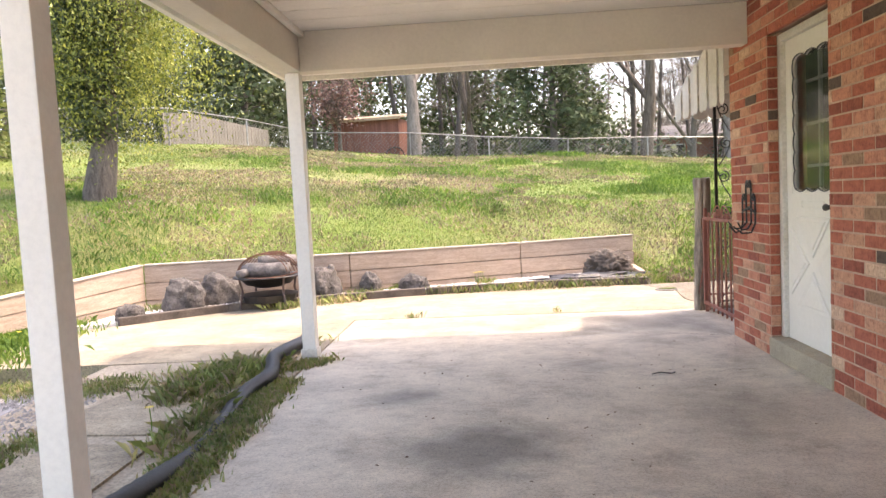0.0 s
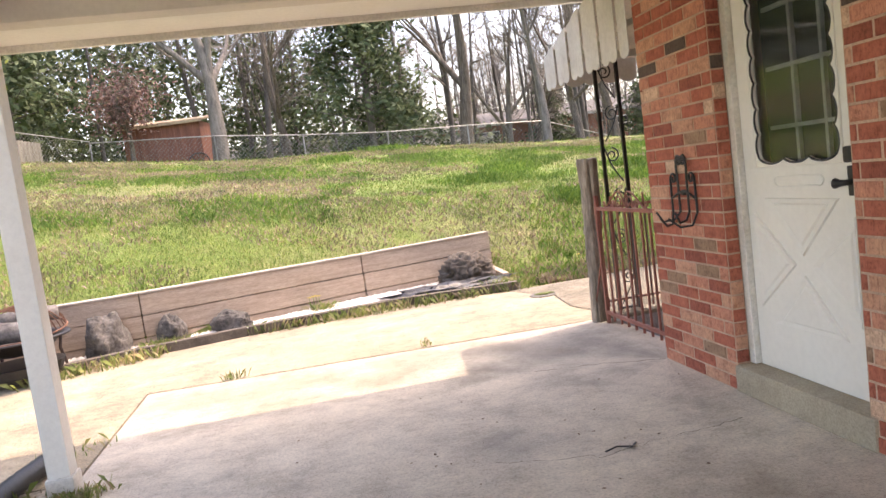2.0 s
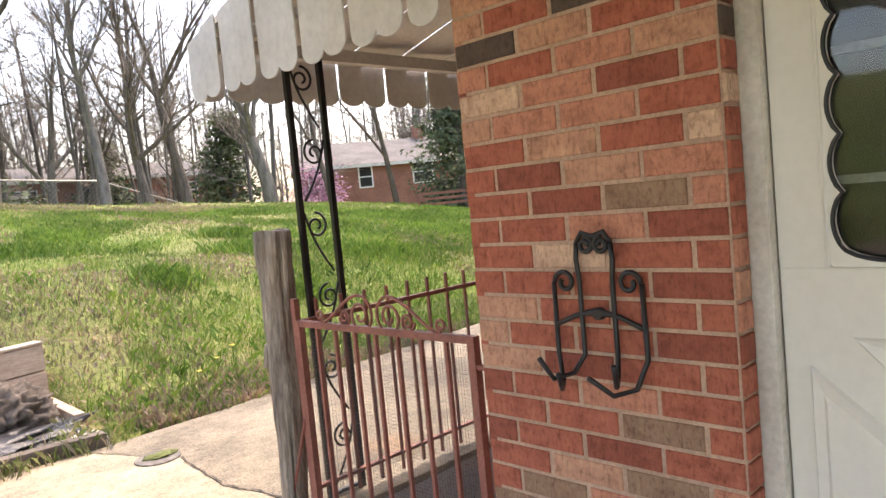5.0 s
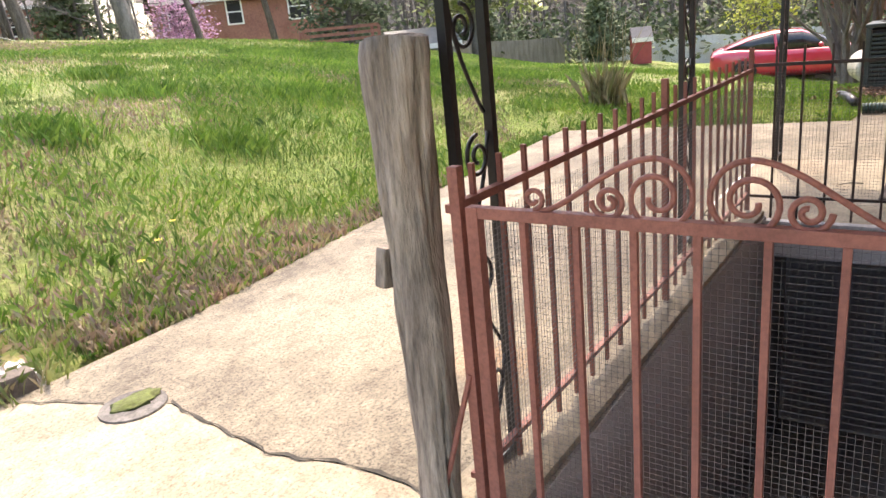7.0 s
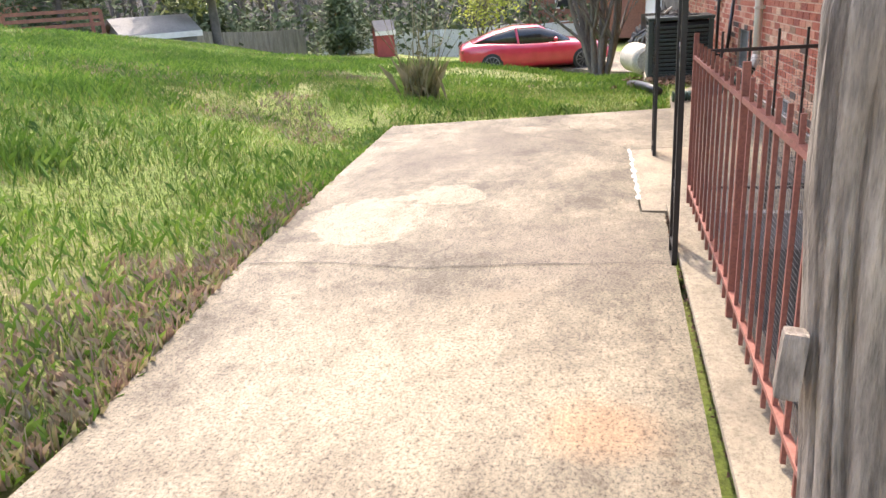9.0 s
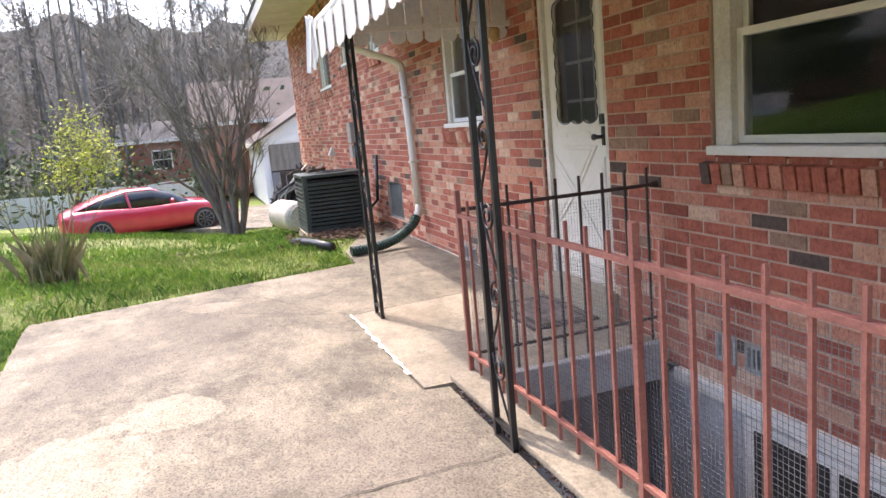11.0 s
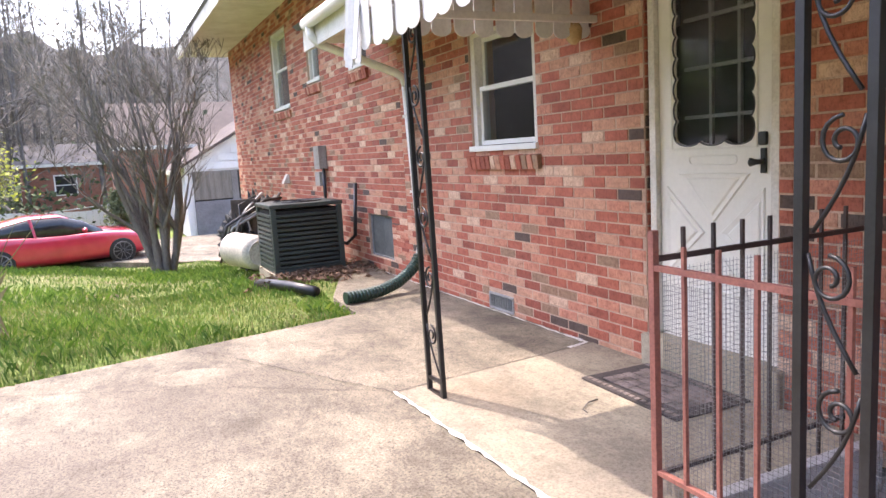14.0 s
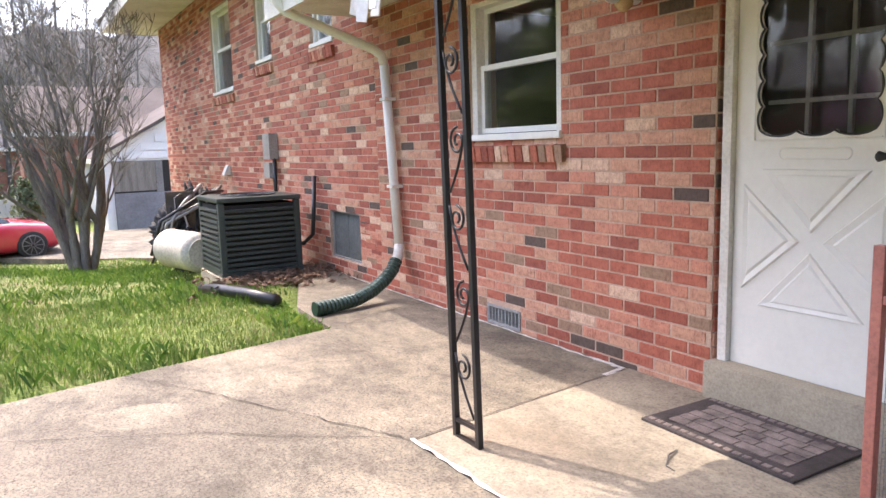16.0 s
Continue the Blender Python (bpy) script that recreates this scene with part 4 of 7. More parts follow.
sash_window("window_4", pose(10.83, -0.03, 2.27, 0, 0, 180), 0.575, 0.925, "narrow white double-hung window high in the brick wall", fw=0.045)
sash_window("window_5", pose(12.725, -0.03, 2.05, 0, 0, 180), 1.045, 1.195, "tall white double-hung window high in the brick wall", fw=0.06)
for a, b, z in ((0.74, 2.70, 1.015), (5.515, 6.45, 1.218), (8.76, 9.32, 2.20), (10.54, 11.12, 2.24), (12.2, 13.25, 2.02)):
    brick_sill(a, b, z)


def louvre(name, x0, x1, z0, z1, n, label, upright=False):
    v = thing(name, pose((x0 + x1) / 2, 0, z0), label, "vent")
    w, h = x1 - x0, z1 - z0
    # Backing coloured near-black for the shade behind the slats.
    part("backing", box(-w / 2 + 0.002, w / 2 - 0.002, -0.1, -0.08, 0.002, h - 0.002), M_dark, v)
    bm = bmesh.new()
    for a, b, c, d in ((-w / 2, -w / 2 + 0.018, 0, h), (w / 2 - 0.018, w / 2, 0, h), (-w / 2 + 0.018, w / 2 - 0.018, 0, 0.018), (-w / 2 + 0.018, w / 2 - 0.018, h - 0.018, h)):
        box(a + 0.001, b - 0.001, -0.05, 0.006, c + 0.001, d - 0.001, 0.001, bm)
    part("frame", bm, M_alu, v)
    for i in range(n):
        if upright:
            c = -w / 2 + w * (i + 0.5) / n
            part("slat", box(c - 0.008, c + 0.002, -0.03, 0.002, 0.019, h - 0.019), M_alu, v)
        else:
            c = h * (i + 0.5) / n
            part("slat", box(-w / 2 + 0.019, w / 2 - 0.019, -0.03, -0.004, max(0.02, c - 0.006), min(h - 0.02, c + 0.006)), M_alu, v)


louvre("foundation_vent", 5.92, 6.29, 0.003, 0.137, 10, "low aluminium foundation vent with upright slats", True)
louvre("foundation_vent", 2.36, 2.50, 0.03, 0.17, 5, "small grey foundation vent in the brick", True)
louvre("foundation_vent", 2.56, 2.70, 0.03, 0.17, 5, "small grey foundation vent in the brick", True)


def crawlspace_door(x0, x1, z0, z1):
    """A flush grey hatch of two sheets in a slim frame, set back in the brick."""
    v = thing("crawlspace_hatch", pose((x0 + x1) / 2, 0, z0), "grey-green metal crawlspace hatch in the brick", "hatch")
    w, h = x1 - x0, z1 - z0
    for s in (-1, 1):
        part("leaf", box(min(0, s * (w / 2 - 0.02)) + 0.003, max(0, s * (w / 2 - 0.02)) - 0.003, -0.06, -0.045, 0.02, h - 0.02, 0.003), M_hatch, v)
        part("stile", box(s * w / 2 - (0.02 if s > 0 else 0.0) + 0.001, s * w / 2 + (0.0 if s > 0 else 0.02) - 0.001, -0.07, -0.03, 0.001, h - 0.001), M_alu, v)
    part("rail", box(-w / 2 + 0.021, w / 2 - 0.021, -0.07, -0.03, 0.001, 0.019), M_alu, v)
    part("rail", box(-w / 2 + 0.021, w / 2 - 0.021, -0.07, -0.03, h - 0.019, h - 0.001), M_alu, v)


crawlspace_door(8.33, 9.05, 0.14, 0.61)


# ---- ironwork ----
def iron_post(m, height, label):
    """A lacy porch post: two square bars with scrolls between, in the local x, z plane."""
    p = thing("iron_post", m, label, "post", "iron awning posts")
    w = 0.17
    for sx in (0, w):
        part("bar", box(sx - 0.012, sx + 0.012, -0.012, 0.012, 0.0, height, 0.002), M_black, p)
    part("foot", box(-0.012, w + 0.012, -0.011, 0.011, 0.0, 0.012), M_black, p)
    part("foot", box(0.012, w - 0.012, -0.01, 0.01, 0.07, 0.085), M_black, p)
    n = 6
    step = (height - 0.10) / n
    for i in range(n):
        z0 = 0.09 + i * step
        f = 1 if i % 2 == 0 else -1
        c = spiral(w * 0.5 + f * 0.014, z0 + step - 0.085, 0.056, 1.45, math.pi / 2, 0.25, 24, f)
        part("scroll", tube([(u, 0, v) for u, v in c], 0.0058, 6), M_black, p, "", True)
        x0, x1 = (0.018, w - 0.03) if f < 0 else (w - 0.018, 0.03)
        arc = [(x0 + (x1 - x0) * t + 0.018 * f * math.sin(t * math.pi), 0, z0 + step - 0.03 - (step - 0.05) * t) for t in [k / 6 for k in range(7)]]
        part("brace", tube(arc, 0.0055, 6), M_black, p, "", True)
    return p


iron_post(pose(0.25, 1.17, 0.0), 1.93, "black wrought-iron awning post with scrolls beside the gate")
iron_post(pose(2.33, 1.262, 0.0), 1.93, "black wrought-iron awning post with scrolls by the fence")
iron_post(pose(4.585, 1.232, 0.004, 0, 1.6, 0), 1.93, "black wrought-iron awning post with scrolls at the stoop")


def picket(parent, x, y, z0, z1, half=0.0062, material=None):
    return part("bar", box(x - half, x + half, y - half, y + half, z0, z1), material or M_rust, parent)


def wire_net(axis, at, a0, a1, z0, z1, cell, parent, r=0.0006, material=None):
    """Welded wire cloth: crossing square wires, one mesh."""
    vs, fs = [], []
    def wire(p, q, s, t):
        k = len(vs)
        for e in (p, q):
            for i, j in ((-1, -1), (1, -1), (1, 1), (-1, 1)):
                vs.append(tuple(e[c] + r * (i * s[c] + j * t[c]) for c in range(3)))
        for i in range(4):
            fs.append((k + i, k + (i + 1) % 4, k + 4 + (i + 1) % 4, k + 4 + i))
    e = (lambda u, z: (u, at, z)) if axis == "x" else (lambda u, z: (at, u, z))
    nrm = (0, 1, 0) if axis == "x" else (1, 0, 0)
    along = (1, 0, 0) if axis == "x" else (0, 1, 0)
    u = a0
    while u <= a1:
        wire(e(u, z0), e(u, z1), along, nrm)
        u += cell
    z = z0
    while z <= z1:
        wire(e(a0, z), e(a1, z), nrm, (0, 0, 1))
        z += cell
    ob = raw("wire_cloth", vs, fs, material or M_green_wire, parent)
    ob["kind"] = "stuff"
    return ob


def fence_long():
    f = thing("iron_fence", pose(0, 0, 0), "rust-red iron picket fence along the stairwell curb", "fence")
    y = 1.125
    for z, h, mat in ((0.155, 0.008, M_rust), (0.845, 0.010, M_rust)):
        part("rail", box(0.14, 3.13, y - 0.011, y + 0.011, z - h, z + h, 0.002), mat, f)
    for x in (1.655, 3.143):
        part("post", box(x - 0.0125, x + 0.0125, y - 0.0125, y + 0.0125, 0.056, 0.965, 0.003), M_rust, f, "thicker square post")
    for n, a, b in ((11, 0.12, 1.655), (10, 1.655, 3.143)):
        for i in range(1, n + 1):
            x = a + (b - a) * i / (n + 1)
            picket(f, x, y + 0.002, 0.075, 0.925 + random.uniform(-0.004, 0.004))
    wire_net("x", y - 0.018, 0.16, 3.12, 0.08, 0.80, 0.0165, f, 0.0005)
    e = thing("iron_rail", pose(0, 0, 0), "dark iron picket rail with wire cloth by the stoop", "fence")
    x = 3.143
    part("rail", box(x - 0.008, x + 0.008, 0.03, 1.112, 0.862, 0.88), M_rust_dark, e)
    part("rail", box(x - 0.007, x + 0.007, 0.03, 1.112, 0.135, 0.15), M_rust_dark, e)
    for i in range(8):
        picket(e, x, 0.06 + i * 0.134, 0.02, 0.965, 0.0058, M_rust_dark)
    part("wall_bracket", tube([(x, 0.035, 0.871), (x, 0.0, 0.871)], [0.014, 0.02], 8), M_rust_dark, e)
    wire_net("y", x - 0.012, 0.06, 1.10, 0.12, 0.84, 0.0165, e, 0.0005)


fence_long()


def gate():
    g = thing("iron_gate", pose(0, 0, 0), "rust-red iron garden gate with scrollwork and wire cloth", "gate")
    x, y0, y1, zt, zb = 0.095, 0.115, 1.03, 0.858, 0.075
    for y in (y0, y1):
        part("stile", box(x - 0.014, x + 0.014, y - 0.014, y + 0.014, zb, zt + 0.012, 0.002), M_rust, g)
    part("top_rail", box(x - 0.012, x + 0.012, y0 + 0.014, y1 - 0.014, zt - 0.012, zt + 0.012, 0.002), M_rust, g)
    part("bottom_rail", box(x - 0.012, x + 0.012, y0 + 0.014, y1 - 0.014, zb + 0.01, zb + 0.034, 0.002), M_rust, g)
    for i in range(1, 8):
        y = y0 + (y1 - y0) * i / 8
        part("bar", box(x - 0.0065, x + 0.0065, y - 0.0065, y + 0.0065, zb - 0.03, zt - 0.012), M_rust, g)
    mid = 0.568
    for sgn in (1, -1):
        for off, high, rad, turn, start in ((0.077, 0.908, 0.071, sgn, math.pi / 2), (0.167, 0.896, 0.034, -sgn, 0.0 if sgn > 0 else math.pi)):
            curl = spiral(mid + sgn * off, high, rad, 1.75, start, 0.2, 34, turn)
            part("scroll", tube([(x, u, v) for u, v in curl], 0.0055, 6), M_rust, g, "", True)
        sweep = [(x, mid + sgn * (0.077 + 0.228 * t), zt + 0.012 + 0.109 * (1 - smooth01(t)) ** 0.8) for t in [k / 14 for k in range(15)]]
        part("scroll", tube(sweep, 0.006, 6), M_rust, g, "", True)
        tip = spiral(mid + sgn * 0.322, zt + 0.036, 0.023, 1.2, -math.pi / 2, 0.35, 16, -sgn)
        part("scroll", tube([(x, u, v) for u, v in tip], 0.0055, 6), M_rust, g, "", True)
    wire_net("y", x + 0.016, y0 + 0.02, y1 - 0.02, zb + 0.02, zt - 0.02, 0.0127, g, 0.0003, M_gate_wire)
    latch = part("latch", box(x - 0.012, x + 0.012, 0.0, y0 - 0.015, 0.77, 0.785, 0.002), M_rust, g)
    hp = thing("gate_post", pose(0.121, 1.088, 0.0), "slim rust-red iron gate post with hinges and a slanting brace", "post")
    part("shaft", box(-0.013, 0.013, -0.013, 0.013, 0.0, 0.948, 0.003), M_rust, hp)
    for z in (0.16, 0.74):
        part("hinge", tube([(-0.002, -0.035, z - 0.03), (-0.002, -0.035, z + 0.03)], 0.011, 8), M_rust, hp)
    part("brace", tube([(-0.012, 0.0, 0.46), (-0.07, 0.11, 0.02)], 0.007, 6), M_rust, hp)
    return g


gate()


def wooden_post():
    """A weathered round post, cracked and slightly bent, with an uneven flat top."""
    p = thing("wooden_post", pose(0.095, 1.205, 0.0), "weathered grey round wooden gate post, cracked and leaning", "post")
    bm, rings, sides = bmesh.new(), [], 64
    for i in range(34):
        f = i / 33
        z = 1.222 * f
        cx, cy = 0.004 + 0.042 * smooth01(f * 1.15), 0.022 * f - 0.008 * math.sin(f * 6.5)
        ring = []
        for k in range(sides):
            a = k * math.tau / sides
            r = 0.058 + 0.011 * f + 0.006 * math.sin(a * 2 + f * 2.5) + 0.012 * noise.noise((math.cos(a) * 1.6, math.sin(a) * 1.6, f * 6)) + 0.006 * smooth01((f - 0.75) / 0.25)
            r += 0.006 * noise.noise((math.cos(a) * 8, math.sin(a) * 8, f * 2.6))
            g = noise.noise((math.cos(a) * 5.5 + 7, math.sin(a) * 5.5, f * 1.3))
            r -= 0.03 * max(0.0, g - 0.22) / 0.3
            if i == 33:
                r -= 0.006
            ring.append(bm.verts.new((cx + r * math.cos(a), cy + r * math.sin(a), z + (0.006 * math.sin(a * 2 + 1) if i > 31 else 0))))
        rings.append(ring)
    for r0, r1 in zip(rings, rings[1:]):
        for k in range(sides):
            bm.faces.new((r0[k], r0[(k + 1) % sides], r1[(k + 1) % sides], r1[k]))
    bm.faces.new(rings[-1])
    part("trunk", bm, M_wood_post, p, "", True)
    b = box(-0.022, 0.022, 0.0, 0.035, -0.05, 0.05, 0.008)
    bmesh.ops.transform(b, matrix=pose(0.012, 0.078, 0.70, 4, 8, -10), verts=b.verts[:])
    part("wood_block", b, M_wood_post, p, "small nailed-on wood block")


wooden_post()


def hose_hanger():
    h = thing("hose_hanger", pose(-0.003, -0.40, 0.86), "black wrought-iron hose hanger screwed to the brick wall", "hose hanger")
    r = 0.0065
    def wire(pts, name="hoop"):
        part(name, tube([(-0.012 - d, -u, v) for u, v, d in pts], r, 6), M_black, h, "", True)
    for s in (-1, 1):
        c = spiral(s * 0.022, 0.285, 0.022, 1.3, math.pi / 2, 0.3, 16, s)
        wire([(u, v, 0.0) for u, v in c], "scroll")
        c = spiral(s * 0.088, 0.195, 0.03, 1.1, 0 if s > 0 else math.pi, 0.35, 16, s)
        wire([(u, v, 0.0) for u, v in c], "scroll")
        wire([(s * 0.046, 0.29, 0.0), (s * 0.05, 0.25, 0.0), (s * 0.045, 0.2, 0.0), (s * 0.045, 0.02, 0.0), (s * 0.06, -0.02, 0.03), (s * 0.085, -0.025, 0.08), (s * 0.1, 0.03, 0.11)])
        wire([(s * 0.12, 0.195, 0.0), (s * 0.122, 0.02, 0.0), (s * 0.10, -0.045, 0.02), (s * 0.07, -0.05, 0.07), (s * 0.04, -0.0, 0.12)])
    wire([(-0.046, 0.29, 0.0), (-0.03, 0.315, 0.0), (0.0, 0.305, 0.0), (0.03, 0.315, 0.0), (0.046, 0.29, 0.0)])
    wire([(-0.045, 0.12, 0.0), (0.045, 0.12, 0.0)], "cross_wire")
    wire([(-0.12, 0.09, 0.0), (-0.06, 0.115, 0.0), (0.0, 0.13, 0.0), (0.06, 0.115, 0.0), (0.12, 0.09, 0.0)], "cross_wire")
    for v in (0.12,):
        part("screw_plate", tube([(-0.0, 0.0, v), (-0.018, 0.0, v)], [0.016, 0.013], 10), M_black, h)


hose_hanger()


# ---- awning over the stairwell and back door ----
def awning():
    a = thing("metal_awning", pose(0, 0, 0), "white enamelled metal awning with ribbed pans and scalloped edges", "awning")
    x0, x1, y1, zt, zo = -0.03, 4.90, 1.42, 2.33, 1.97
    n = 33
    for i in range(n):
        xa, xb = x0 + (x1 - x0) * i / n, x0 + (x1 - x0) * (i + 1) / n
        lift = 0.0 if i % 2 else 0.028
        bm = bmesh.new()
        vs = [bm.verts.new(v) for v in ((xa, 0.0, zt + lift), (xb, 0.0, zt + lift), (xb, y1, zo + lift), (xa, y1, zo + lift))]
        f = bm.faces.new(vs)
        ex = bmesh.ops.extrude_face_region(bm, geom=[f])["geom"]
        bmesh.ops.translate(bm, vec=(0, 0, -0.026 if not i % 2 else -0.004), verts=[e for e in ex if isinstance(e, bmesh.types.BMVert)])
        bmesh.ops.recalc_face_normals(bm, faces=bm.faces[:])
        part("pan", bm, M_awning_under, a)
        # front valance leaf of this pan, with a round lower edge
        pts = [(xa + 0.002, zo + 0.03), (xa + 0.002, 1.82)] + [(xa + (xb - xa) * (0.5 - 0.5 * math.cos(t * math.pi)), 1.82 - 0.045 * math.sin(t * math.pi)) for t in [k / 8 for k in range(1, 8)]] + [(xb - 0.002, 1.82), (xb - 0.002, zo + 0.03)]
        part("valance", prism(pts, "y", y1 + (0.0 if i % 2 else 0.012), y1 + (0.004 if i % 2 else 0.016)), M_awning, a)
    for x, s in ((x0, -1), (x1, 1)):
        k = 11
        for i in range(k):
            ya, yb = y1 * i / k + 0.006, y1 * (i + 1) / k - 0.006
            top = lambda y: zt + 0.03 + (zo - zt) * y / y1
            low = 1.80 if s < 0 else 1.90
            pts = [(ya, top(ya)), (ya, low)] + [(ya + (yb - ya) * (0.5 - 0.5 * math.cos(t * math.pi)), low - 0.04 * math.sin(t * math.pi)) for t in [q / 8 for q in range(1, 8)]] + [(yb, low), (yb, top(yb))]
            d = 0.012 if i % 2 else 0.0
            part("side_leaf", prism(pts, "x", x + s * d, x + s * (d + 0.006)), M_awning, a, "white side slat with a rounded tip")
    for k in range(6):
        leaf = box(-0.028, 0.028, -0.003, 0.003, -0.30 - 0.03 * (k % 3), 0.0, 0.0025)
        bmesh.ops.transform(leaf, matrix=pose(x1 - 0.02 + 0.035 * k, y1 + 0.02 - 0.03 * (k % 2), zo + 0.07 + 0.012 * k, 6 - 3 * k, -4 - 3.5 * k, 12 * (k % 3)), verts=leaf.verts[:])
        part("bent_leaf", leaf, M_awning, a, "bent white slat at the broken corner")
    part("front_beam", box(x0, x1, 1.2, 1.24, 1.93, 1.985, 0.003), M_awning_under, a)
    part("wall_ledger", box(x0 + 0.04, x1, 0.012, 0.04, 2.24, 2.3, 0.003), M_awning_under, a)
    for x in (0.03, 2.42, 4.84):
        part("cross_beam", box(x - 0.018, x + 0.018, 0.01, 1.2, 1.94, 1.98, 0.003), M_awning_under, a)


awning()


def wall_lamp():
    l = thing("wall_lamp", pose(4.93, 0.0, 1.93), "old brass wall lantern with amber glass beside the back door", "wall lamp")
    part("back_plate", tube([(0, 0.0, 0.03), (0, 0.015, 0.03)], 0.045, 12), M_rust_dark, l)
    part("arm", tube([(0, 0.012, 0.03), (0, 0.07, 0.06), (0, 0.10, 0.04)], 0.009, 8), M_rust_dark, l)
    part("globe", tube([(0, 0.10, 0.03), (0, 0.10, -0.01), (0, 0.10, -0.07), (0, 0.10, -0.1)], [0.03, 0.05, 0.045, 0.015], 12), M_lamp_glass, l, "amber glass shade", True)
    part("cap", tube([(0, 0.10, 0.06), (0, 0.10, 0.028)], [0.015, 0.045], 12), M_rust_dark, l)


wall_lamp()


# ---- things by the rear wall ----
def downspout():
    d = thing("downspout", pose(0, 0, 0), "white metal downspout on the brick wall", "downspout")
    part("elbow", tube([(7.8, 0.87, 2.42), (7.79, 0.86, 2.34), (7.77, 0.80, 2.27), (7.63, 0.14, 2.0), (7.61, 0.07, 1.95), (7.60, 0.055, 1.86)], 0.038, 10), M_white, d, "", True)
    part("pipe", tube([(7.60, 0.055, 1.87), (7.46, 0.055, 0.42)], 0.04, 10), M_white, d, "", True)
    part("shoe", tube([(7.46, 0.055, 0.43), (7.455, 0.07, 0.34), (7.43, 0.11, 0.28)], [0.04, 0.043, 0.045], 10), M_white_old, d, "", True)
    for z in (0.9, 1.6):
        x = 7.46 + 0.14 * (z - 0.42) / 1.45
        part("strap", box(x - 0.05, x + 0.05, 0.0, 0.098, z - 0.012, z + 0.012), M_white_old, d)
    h = thing("drain_hose", pose(0, 0, 0), "dark green corrugated drain hose lying from the downspout to the grass", "drain hose")
    path = [(7.44, 0.10, 0.30), (7.41, 0.15, 0.235), (7.37, 0.24, 0.17), (7.32, 0.38, 0.105), (7.26, 0.55, 0.068), (7.22, 0.72, 0.058), (7.2, 0.92, 0.056)]
    pts, rs = [], []
    for (p, q) in zip(path, path[1:]):
        n = max(4, int((Vector(q) - Vector(p)).length / 0.011))
        for i in range(n):
            pts.append(Vector(p).lerp(Vector(q), i / n))
            rs.append(0.055 if len(pts) % 3 else 0.046)
    part("hose", tube(pts, rs, 12), M_green_plastic, h)
    h2 = thing("drain_hose", pose(0, 0, 0), "smooth grey-black drain pipe lying in the grass by the condenser", "drain hose")
    part("hose", tube([(9.0, 1.3, -0.02), (8.6, 1.22, 0.02), (8.2, 1.12, 0.04), (7.75, 1.02, 0.045)], 0.05, 12), M_plastic_black, h2, "", True)


downspout()


def condenser():
    c = thing("air_conditioner", pose(9.12, 0.28, 0.0), "dark green louvred air-conditioner condenser on a pad", "air conditioner")
    s, h = 0.80, 0.74
    part("pad", box(-0.02, s + 0.02, -0.02, s + 0.02, -0.12, 0.03, 0.01), M_stoop, c, "concrete pad")
    # Core coloured near-black for the shade between the louvres.
    part("core", box(0.03, s - 0.03, 0.03, s - 0.03, 0.03, h - 0.03), M_dark, c)
    for x, y in ((0, 0), (s - 0.06, 0), (0, s - 0.06), (s - 0.06, s - 0.06)):
        part("corner_post", box(x, x + 0.06, y, y + 0.06, 0.03, h, 0.012), M_ac, c)
    for k in range(12):
        z = 0.075 + k * (h - 0.12) / 12
        for b in (box(0.06, s - 0.06, s - 0.03, s + 0.004, z, z + 0.03, 0.008), box(-0.004, 0.03, 0.06, s - 0.06, z, z + 0.03, 0.008)):
            part("louvre", b, M_ac, c)
    part("base_rail", box(-0.004, s + 0.004, -0.004, s + 0.004, 0.03, 0.07, 0.006), M_ac, c)
    part("top", box(-0.01, s + 0.01, -0.01, s + 0.01, h, h + 0.045, 0.015), M_ac, c)
    part("fan_grille", tube([(s / 2 + 0.27 * math.cos(a), s / 2 + 0.27 * math.sin(a), h + 0.05) for a in [i * math.tau / 24 for i in range(24)]], 0.008, 6, None, True), M_plastic_black, c)
    for r in (0.08, 0.17):
        part("fan_grille", tube([(s / 2 + r * math.cos(a), s / 2 + r * math.sin(a), h + 0.052) for a in [i * math.tau / 24 for i in range(24)]], 0.005, 6, None, True), M_plastic_black, c)
    part("line_set", tube([(0.3, -0.0, 0.3), (0.28, -0.12, 0.25), (0.2, -0.2, 0.35), (0.18, -0.24, 0.95)], 0.022, 8), M_plastic_black, c, "black insulated line", True)
    d = thing("plastic_drum", pose(10.5, 1.13, 0.10, 0, 0, 14), "tan plastic drum lying on its side", "drum")
    prof = [(-0.40, 0.13), (-0.39, 0.18), (-0.35, 0.21), (-0.33, 0.218), (-0.31, 0.212), (-0.1, 0.215), (0.1, 0.215), (0.31, 0.212), (0.33, 0.218), (0.35, 0.21), (0.39, 0.18), (0.40, 0.05)]
    part("barrel", tube([(x, 0, 0.06) for x, r in prof], [r for x, r in prof], 24), M_tan_plastic, d, "", True)
    part("rim", tube([(-0.40, 0.15 * math.cos(a), 0.06 + 0.15 * math.sin(a)) for a in [i * math.tau / 20 for i in range(20)]], 0.012, 6, None, True), M_tan_plastic, d)


condenser()


